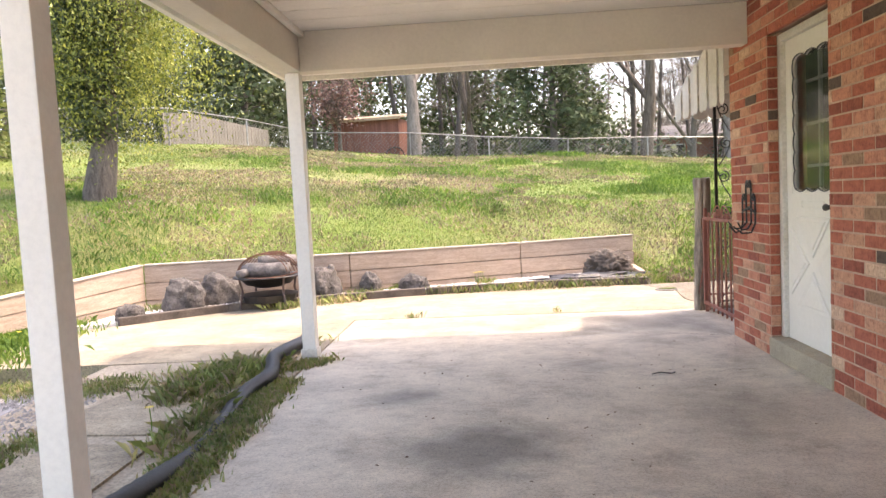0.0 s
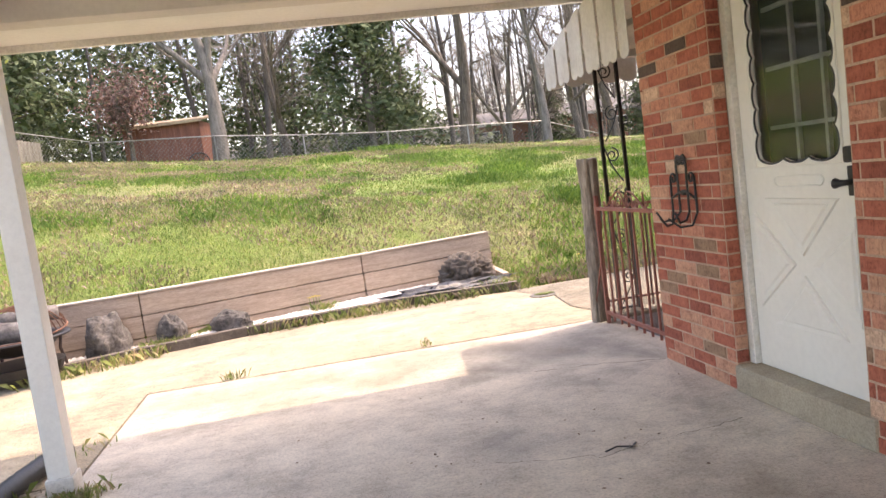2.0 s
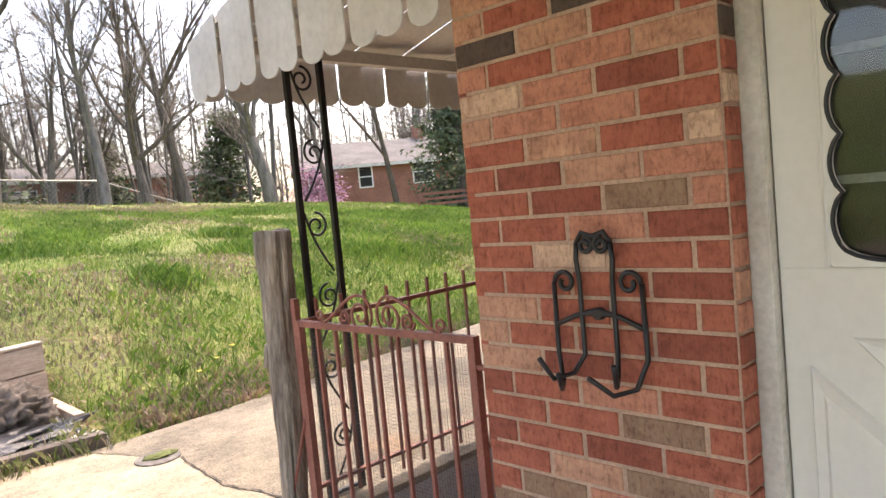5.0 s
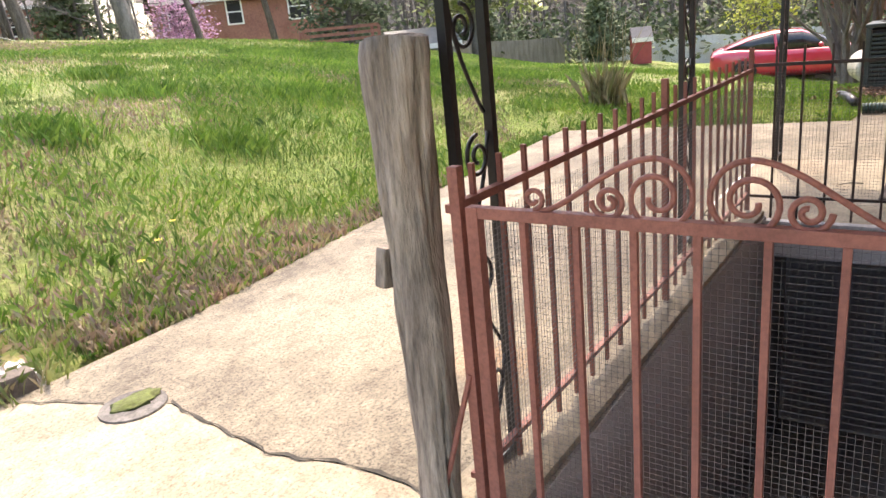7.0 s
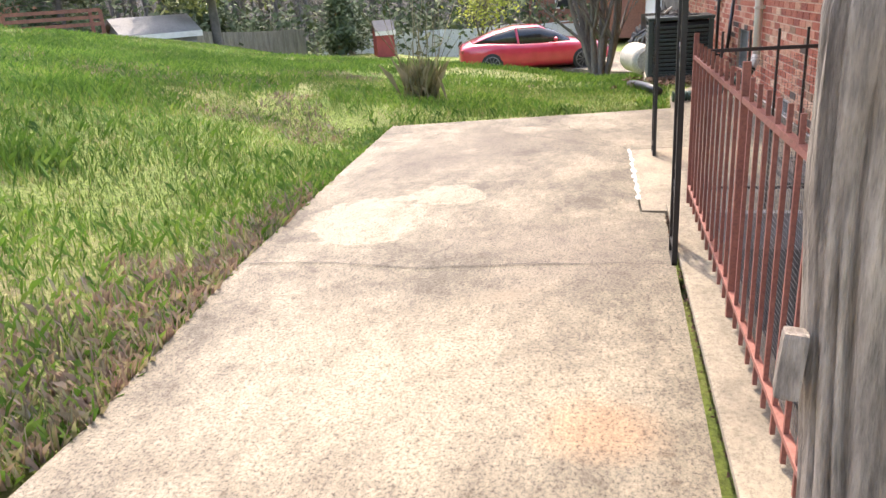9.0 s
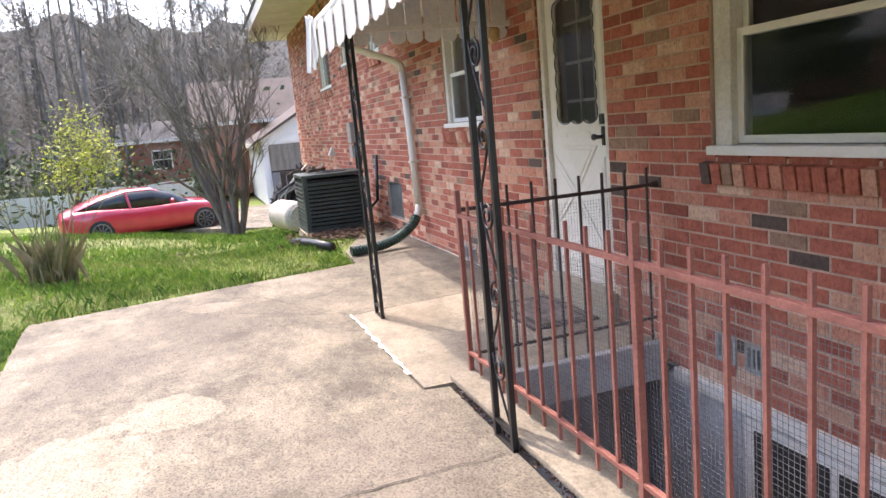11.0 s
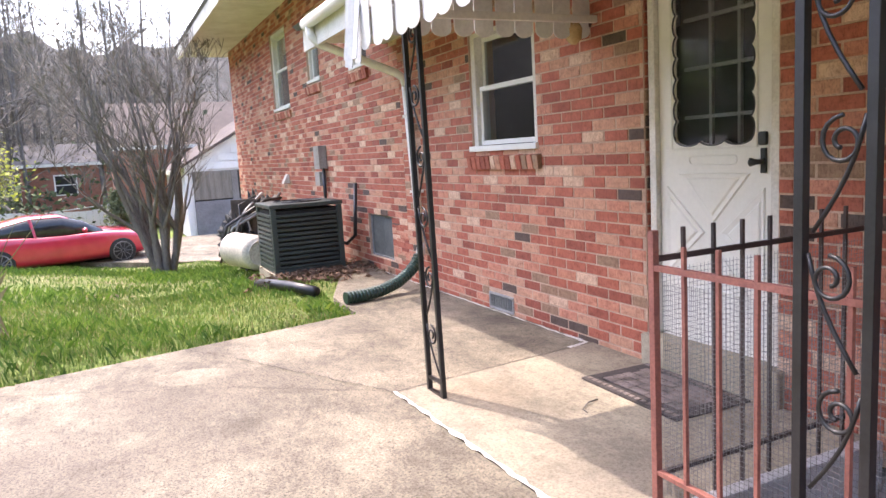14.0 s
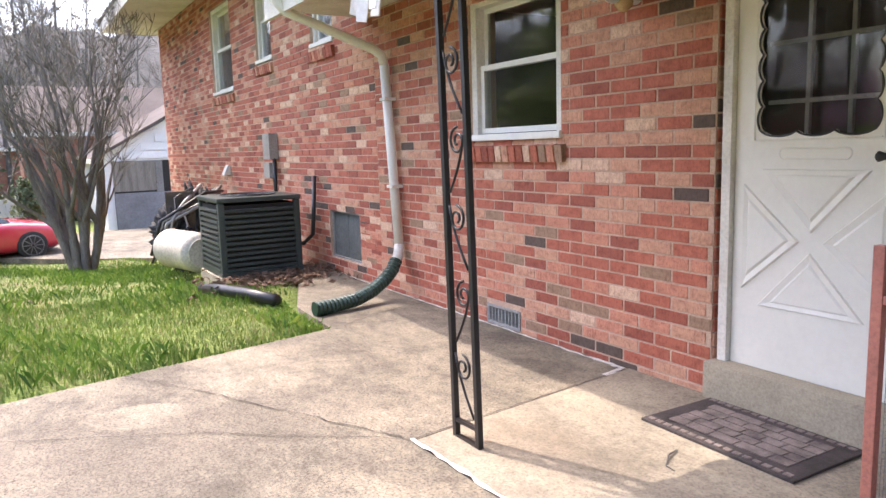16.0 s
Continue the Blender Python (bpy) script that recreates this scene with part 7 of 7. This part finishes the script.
def sports_car():
    """A low two-door coupe, nose along local +x, wheels on z = 0."""
    c = thing("car", pose(22.5, 3.95, -1.14, 2, 0, -76), "parked glossy red two-door coupe with dark windows", "car")
    # stations: x, sill, shoulder height, half width
    st = [(-2.32, 0.42, 0.72, 0.62), (-2.2, 0.30, 0.88, 0.80), (-1.8, 0.24, 0.95, 0.90), (-1.2, 0.22, 0.94, 0.93), (-0.5, 0.21, 0.90, 0.92), (0.3, 0.21, 0.89, 0.91), (1.0, 0.22, 0.88, 0.92), (1.6, 0.24, 0.82, 0.91), (2.0, 0.27, 0.74, 0.84), (2.25, 0.32, 0.64, 0.68), (2.33, 0.40, 0.54, 0.5)]
    bm, rings = bmesh.new(), []
    for x, lo, hi, w in st:
        m = (lo + hi) / 2
        prof = [(-w * 0.9, lo), (-w, lo + 0.12), (-w, m + 0.06), (-w * 0.95, hi - 0.05), (-w * 0.8, hi), (0, hi + 0.03), (w * 0.8, hi), (w * 0.95, hi - 0.05), (w, m + 0.06), (w, lo + 0.12), (w * 0.9, lo)]
        rings.append([bm.verts.new((x, y, z)) for y, z in prof])
    for r0, r1 in zip(rings, rings[1:]):
        for k in range(len(r0)):
            bm.faces.new((r0[k], r0[(k + 1) % len(r0)], r1[(k + 1) % len(r0)], r1[k]))
    bm.faces.new(rings[0])
    bm.faces.new(rings[-1][::-1])
    bmesh.ops.recalc_face_normals(bm, faces=bm.faces[:])
    bmesh.ops.subdivide_edges(bm, edges=bm.edges[:], cuts=1, smooth=0.6, use_grid_fill=True)
    part("body", bm, M_car, c, "", True)
    def cabin(stations, name, material, label):
        bm, rings = bmesh.new(), []
        for x, z0, z1, w0, w1 in stations:
            rings.append([bm.verts.new((x, y, z)) for y, z in ((-w0, z0), (-w1, z1), (-w1 * 0.6, z1 + 0.035), (w1 * 0.6, z1 + 0.035), (w1, z1), (w0, z0))])
        for r0, r1 in zip(rings, rings[1:]):
            for k in range(6):
                bm.faces.new((r0[k], r0[(k + 1) % 6], r1[(k + 1) % 6], r1[k]))
        bm.faces.new(rings[0])
        bm.faces.new(rings[-1][::-1])
        bmesh.ops.recalc_face_normals(bm, faces=bm.faces[:])
        return part(name, bm, material, c, label, True)
    cabin([(-1.9, 0.9, 0.94, 0.7, 0.66), (-1.2, 0.9, 1.2, 0.79, 0.6), (-0.6, 0.88, 1.32, 0.82, 0.58), (0.1, 0.88, 1.31, 0.82, 0.58), (0.6, 0.87, 1.15, 0.8, 0.62), (1.05, 0.86, 0.90, 0.74, 0.7)], "window", M_car_glass, "dark tinted glass")
    cabin([(-1.95, 0.945, 0.96, 0.66, 0.62), (-1.2, 1.205, 1.225, 0.60, 0.58), (-0.6, 1.325, 1.345, 0.58, 0.56), (0.1, 1.315, 1.335, 0.58, 0.56), (0.3, 1.25, 1.265, 0.59, 0.57)], "roof", M_car, "")
    for s in (-1, 1):
        part("pillar", tube([(-0.55, s * 0.815, 0.88), (-0.6, s * 0.59, 1.33)], 0.035, 6), M_car, c)
        part("mirror", tube([(0.62, s * 0.86, 0.95), (0.56, s * 0.98, 0.98), (0.5, s * 1.0, 0.97)], [0.03, 0.07, 0.03], 8), M_car, c, "", True)
        part("headlight", box(1.95, 2.2, min(s * 0.55, s * 0.8), max(s * 0.55, s * 0.8), 0.62, 0.70, 0.02), M_rim, c)
        part("tail_light", box(-2.29, -2.1, min(s * 0.45, s * 0.78), max(s * 0.45, s * 0.78), 0.70, 0.80, 0.02), M_red_shed, c)
        for x in (-1.38, 1.42):
            y = s * 0.84
            wh = part("wheel", tube([(x, y - 0.11, 0.335), (x, y - 0.10, 0.335), (x, y + 0.10, 0.335), (x, y + 0.11, 0.335)], [0.30, 0.335, 0.335, 0.30], 28), M_tyre, c, "black tyre", True)
            o = y + s * 0.112
            part("rim", tube([(x + 0.235 * math.cos(a), o, 0.335 + 0.235 * math.sin(a)) for a in [i * math.tau / 24 for i in range(24)]], 0.016, 6, None, True), M_rim, wh, "dark alloy rim")
            for k in range(10):
                a = k * math.tau / 10
                part("spoke", tube([(x + 0.03 * math.cos(a), o, 0.335 + 0.03 * math.sin(a)), (x + 0.23 * math.cos(a), o, 0.335 + 0.23 * math.sin(a))], 0.013, 5), M_rim, wh)


sports_car()


def yard_east():
    d = part("gravel_drive", slab([(18.5, -6.0), (27.0, -6.0), (27.0, 3.2), (22.5, 3.4), (20.6, 1.6), (18.8, -1.0)], -1.6, -1.1), M_conc, None)
    tagged(d, "pale neighbour's driveway behind the crape myrtle", "driveway", kind="structure")
    b = thing("birdbath_slab", pose(24.6, 9.6, land(24.6, 9.6) + 0.02), "flat dark plank lying in the far grass", "plank")
    part("plank", box(-0.2, 0.2, -1.0, 1.0, 0.0, 0.08, 0.02), M_edge_timber, b)


yard_east()


# ---- grass, weeds and small plants ----
def blades(name, xs, ys, height, width, material, label, seed, lean=0.6, raise_z=0.0, flat=False):
    """One blade a point: a bent triangle pair standing on the ground."""
    rng = np.random.RandomState(seed)
    n = len(xs)
    zs = np.full(n, raise_z) if flat else np.array([land(x, y) for x, y in zip(xs, ys)]) - 0.01 + raise_z
    a = rng.uniform(0, 2 * np.pi, n)
    h = height * rng.uniform(0.55, 1.35, n)
    w = width * rng.uniform(0.6, 1.3, n)
    tilt = lean * rng.uniform(0.1, 1.0, n)
    dx, dy = np.cos(a), np.sin(a)
    lx, ly = np.cos(a + 1.57 + rng.uniform(-0.6, 0.6, n)), np.sin(a + 1.57 + rng.uniform(-0.6, 0.6, n))
    v = np.empty((n, 4, 3))
    v[:, 0] = np.stack([xs - dx * w, ys - dy * w, zs], 1)
    v[:, 1] = np.stack([xs + dx * w, ys + dy * w, zs], 1)
    v[:, 2] = np.stack([xs + dx * w * 0.7 + lx * h * tilt * 0.4, ys + dy * w * 0.7 + ly * h * tilt * 0.4, zs + h * 0.62], 1)
    v[:, 3] = np.stack([xs + lx * h * tilt, ys + ly * h * tilt, zs + h * np.sqrt(np.maximum(0.1, 1 - tilt * tilt * 0.7))], 1)
    me = bpy.data.meshes.new(name)
    me.vertices.add(n * 4)
    me.vertices.foreach_set("co", v.reshape(-1))
    k = np.arange(n)[:, None] * 4
    loops = np.concatenate([k + 0, k + 1, k + 2, k + 0, k + 2, k + 3], 1).reshape(-1)
    me.loops.add(n * 6)
    me.loops.foreach_set("vertex_index", loops.astype(np.int32))
    me.polygons.add(n * 2)
    me.polygons.foreach_set("loop_start", (np.arange(n * 2) * 3).astype(np.int32))
    me.update(calc_edges=True)
    me.materials.append(material)
    ob = new(name, me)
    return tagged(ob, label, "grass", kind="stuff")


def lawn_points(n, x0, x1, y0, y1, seed, keep):
    rng = np.random.RandomState(seed)
    xs, ys = rng.uniform(x0, x1, n), rng.uniform(y0, y1, n)
    ok = np.array([y > edge_y(x) + 0.02 and keep(x, y, rng) for x, y in zip(xs, ys)])
    return xs[ok], ys[ok]


def clump(x, y, f, o=0.0):
    return noise.noise((x * f + o, y * f, 3.3 + o))


def build_grass():
    thin = lambda x, y, r: clump(x, y, 0.35) + 0.5 * clump(x, y, 1.3, 5) < 0.1 or r.uniform() < 0.4
    xs, ys = lawn_points(300000, -12.5, 9.5, 0.9, 8.0, 1, thin)
    blades("near_grass", xs, ys, 0.048, 0.0038, M_grass, "short green spring grass", 2)
    xs, ys = lawn_points(190000, -15, 18, 6.0, 17.0, 3, thin)
    blades("middle_grass", xs, ys, 0.05, 0.0065, M_grass, "short green spring grass", 4)
    xs, ys = lawn_points(70000, -22, 30, 12.0, 27.0, 5, thin)
    blades("far_grass", xs, ys, 0.06, 0.014, M_grass, "short green spring grass", 6)
    xs, ys = lawn_points(80000, 8.0, 30, 0.5, 12.0, 7, lambda x, y, r: True)
    blades("east_grass", xs, ys, 0.05, 0.006, M_grass_lush, "lush green grass by the condenser", 8)
    lush = lambda x, y, r: clump(x, y, 0.55, 9) + 0.45 * clump(x, y, 1.7, 2) > (0.24 if x < 0.5 else -0.02)
    xs, ys = lawn_points(150000, -9, 14, 1.0, 15.0, 9, lush)
    blades("lush_grass", xs, ys, 0.10, 0.0042, M_grass_lush, "taller lush green grass in tufts", 10, 0.8)
    dead = lambda x, y, r: clump(x, y, 0.4) + 0.45 * clump(x, y, 1.6, 5) > (-0.02 if x < 1.5 else 0.2)
    xs, ys = lawn_points(170000, -10, 10, 1.0, 18.0, 11, dead)
    blades("dead_nettle", xs, ys, 0.06, 0.008, M_dead_nettle, "purple-brown dead nettle in the bare patches", 12, 0.9)
    strip = lambda x, y, r: y - edge_y(x) < (0.75 if x < 2.2 else 0.35) * r.uniform() ** 1.4 + 0.05 and 0.2 < x < 3.9 - 0.8 * r.uniform()
    xs, ys = lawn_points(110000, 0.3, 8.9, 0.9, 5.2, 13, strip)
    blades("edge_weeds", xs, ys, 0.085, 0.008, M_dead_nettle, "purple dead nettle along the patio edge", 14, 0.8)
    fringe = lambda x, y, r: y - edge_y(x) < 0.35 * r.uniform() + 0.03 and x > 0.2
    xs, ys = lawn_points(60000, 0.3, 8.9, 0.9, 4.6, 15, fringe)
    blades("edge_clover", xs, ys, 0.05, 0.011, M_grass_lush, "bright green clover fringe along the patio edge", 16, 1.0)
    # tufts that stand out
    rng = np.random.RandomState(31)
    px, py = [], []
    for x, y, r, n in ((2.1, 10.6, 0.3, 900), (1.2, 9.0, 0.25, 700), (3.6, 7.6, 0.35, 900), (0.6, 17.5, 0.5, 900), (4.3, 9.4, 0.3, 700), (1.8, 6.0, 0.25, 600), (3.0, 5.4, 0.25, 600), (5.2, 6.6, 0.35, 800), (-1.2, 15.0, 0.4, 700)):
        px.append(rng.normal(x, r * 0.75, n))
        py.append(rng.normal(y, r * 0.75, n))
    blades("grass_tufts", np.concatenate(px), np.concatenate(py), 0.15, 0.005, M_grass_lush, "dark green grass tufts", 17, 0.7)
    # weeds on the level ground beside the carport
    def level(name, n, areas, height, width, material, label, seed):
        r = np.random.RandomState(seed)
        qx, qy = [], []
        for x0, y0, x1, y1, s, share in areas:
            m = int(n * share)
            f = r.uniform(0, 1, m)
            qx.append(x0 + (x1 - x0) * f + r.normal(0, s, m))
            qy.append(y0 + (y1 - y0) * f + r.normal(0, s, m))
        blades(name, np.concatenate(qx), np.concatenate(qy), height, width, material, label, seed + 1, 0.9, 0.0, True)
    level("side_weeds", 15000, [(-3.2, -3.1, -3.22, -1.0, 0.05, 0.30), (-3.31, -2.6, -3.36, -1.2, 0.05, 0.14), (-3.62, -1.5, -3.66, -0.6, 0.08, 0.05), (-3.85, -0.95, -3.45, -0.55, 0.12, 0.14), (-4.55, -1.05, -4.3, -0.9, 0.12, 0.08), (-5.3, -1.05, -4.8, -1.0, 0.13, 0.08), (-3.32, -0.62, -3.12, -0.45, 0.05, 0.07), (-4.3, -3.2, -4.25, -1.9, 0.07, 0.07)], 0.042, 0.0055, M_weed, "low leafy green and purple weeds beside the carport floor", 51)
    level("side_grass", 2600, [(-3.85, -1.1, -3.55, -0.55, 0.13, 0.45), (-3.85, -1.45, -3.7, -1.2, 0.06, 0.12), (-3.5, -2.4, -3.46, -1.5, 0.04, 0.10)], 0.10, 0.0032, M_weed, "longer grass beside the carport floor", 53)
    level("floor_crumbs", 130, [(-3.0, -4.0, -0.3, -3.5, 0.5, 0.3), (-2.8, -2.5, -0.4, -1.8, 0.5, 0.4), (-2.6, -0.9, -0.3, -0.6, 0.4, 0.3)], 0.006, 0.008, M_leaf_litter, "dry leaf crumbs on the carport floor", 63)
    level("left_lawn", 30000, [(-7.2, 0.4, -6.7, 1.3, 0.35, 0.5), (-7.2, -0.4, -6.4, -0.2, 0.35, 0.5)], 0.09, 0.007, M_grass_lush, "green grass at the end of the timber wall", 55)
    level("bed_weeds", 2000, [(-3.5, 2.92, -3.25, 3.02, 0.07, 0.2), (-5.85, 2.3, -5.6, 2.6, 0.13, 0.16), (-4.3, 2.3, -3.4, 2.75, 0.06, 0.16), (-2.6, 3.03, 0.1, 3.2, 0.05, 0.34), (-0.3, 3.5, 0.15, 3.6, 0.12, 0.2), (-2.0, 3.66, -1.9, 3.68, 0.06, 0.08)], 0.10, 0.005, M_weed, "straggling weeds in the gravel bed", 57)
    level("joint_weeds", 150, [(-2.68, 1.37, -2.56, 1.37, 0.02, 0.3), (-1.25, 1.36, -1.2, 1.36, 0.02, 0.12), (-3.2, 0.4, -3.4, 0.2, 0.05, 0.2), (-3.1, -0.45, -3.02, -0.4, 0.03, 0.2)], 0.06, 0.003, M_weed, "small weeds in the slab joints", 59)
    level("curb_dirt", 1600, [(0.5, 1.215, 3.1, 1.235, 0.012, 0.6), (0.3, 1.05, 3.0, 1.06, 0.01, 0.2)], 0.012, 0.006, M_leaf_litter, "dead leaf crumbs along the curb", 61)


build_grass()


def reeds():
    rng = np.random.RandomState(5)
    t = blades("ornamental_grass", rng.normal(7.55, 0.10, 230), rng.normal(3.75, 0.10, 230), 0.42, 0.006, M_reed, "tall clump of dry ornamental grass at the patio corner", 6, 0.55)
    r = random.Random(9)
    vs, fs = [], []
    tubes = []
    for k in range(26):
        x, y = 7.55 + r.gauss(0, 0.12), 3.75 + r.gauss(0, 0.12)
        z = land(x, y)
        e = Vector((x + r.gauss(0, 0.28), y + r.gauss(0, 0.28), z + r.uniform(0.8, 1.25)))
        p = Vector((x, y, z))
        tubes.append(([p, p.lerp(e, 0.5) + Vector((r.gauss(0, 0.03), r.gauss(0, 0.03), 0.05)), e], [0.006, 0.005, 0.003], 4))
    tubes_mesh(tubes, vs, fs)
    tagged(raw("reed_stems", vs, fs, M_reed), "bare upright stems in the ornamental grass", "grass", kind="stuff")
    r = random.Random(14)
    first = None
    spots = [(-2.02, 3.7, 0.17), (-1.96, 3.68, 0.15), (-2.06, 3.66, 0.14), (-1.99, 3.73, 0.18), (1.2, 3.95, 0.1), (1.45, 4.15, 0.12), (0.95, 3.75, 0.09), (-3.6, -2.1, 0.12), (-6.0, 0.4, 0.1), (-6.2, 0.9, 0.1)]
    for x, y, h in spots:
        z = land(x, y) if y > edge_y(x) else 0.02
        m = pose(x, y, z)
        if first is None:
            first = thing("dandelion", m, "small yellow dandelion flower", "flower", "dandelions")
            part("stem", tube([(0, 0, 0), (0.005, 0, 0.08), (0, 0, 0.15)], 0.003, 5), M_grass_lush, first)
            bm = bmesh.new()
            for k in range(14):
                a = k * math.tau / 14
                v = [bm.verts.new(c) for c in ((0, 0, 0.152), (0.02 * math.cos(a - 0.15), 0.02 * math.sin(a - 0.15), 0.158), (0.026 * math.cos(a), 0.026 * math.sin(a), 0.160), (0.02 * math.cos(a + 0.15), 0.02 * math.sin(a + 0.15), 0.158))]
                bm.faces.new(v)
            part("petals", bm, M_flower, first, "yellow petals")
        else:
            copy_thing(first, m)


reeds()


# ---- bricks of the walls ----
def place_bricks():
    """The bricks that the walk passes nearest are pieces of their own; the rest is one mesh a wall."""
    jobs = [(wall_side, "side", lay_bricks(-7.6, 0.0, 0.0, 2.44, SIDE_HOLES), lambda u, z: -0.72 < u and z < 2.1, 200),
            (wall_rear, "rear", lay_bricks(0.0, 7.9, -4 * COURSE + 0.17, 2.44, REAR_HOLES), lambda u, z: 4.4 < u < 6.6 and z < 1.3, 300),
            (wall_high, "rear", lay_bricks(7.9, 17.1, -15 * COURSE, 3.6, HIGH_HOLES + [REAR_HOLES[4]]), lambda u, z: False, 0)]
    for wall, face, bricks, near, most in jobs:
        turn = pose(0, 0, 0, 0, 0, 90 if face == "side" else 0)
        count, vs, fs = 0, [], []
        for u, z, length in bricks:
            if near(u, z) and count < most:
                b = new("brick", brick_mesh(length))
                b.parent = wall
                b.matrix_basis = (Matrix.Translation((0, u, z)) if face == "side" else Matrix.Translation((u, 0, z))) @ turn
                count += 1
                continue
            me, k, j = brick_mesh(length), len(vs), random.uniform(-0.0015, 0.001)
            for v in me.vertices:
                vs.append((-v.co.y - j, u + v.co.x, z + v.co.z) if face == "side" else (u + v.co.x, v.co.y + j, z + v.co.z))
            fs += [tuple(k + i for i in p.vertices) for p in me.polygons]
        rest = raw("brickwork", vs, fs, M_brick_rest, wall)
        rest["kind"] = "stuff"

    # the brick return beside the carport door
    for k in range(int(2.1 / COURSE)):
        b = new("brick", brick_mesh(0.06))
        b.parent = wall_side
        b.matrix_basis = pose(0.036, -0.731, (k + 0.5) * COURSE, 0, 0, 180)

    # the brick returns of the back doorway
    for k in range(2, 40):
        z = -4 * COURSE + 0.17 + (k + 0.5) * COURSE
        if 0.06 < z < 2.13:
            for x, turn in ((4.451, 90), (3.609, -90)):
                b = new("brick", brick_mesh(0.06))
                b.parent = wall_rear
                b.matrix_basis = pose(x, -0.042, z, 0, 0, turn)


place_bricks()
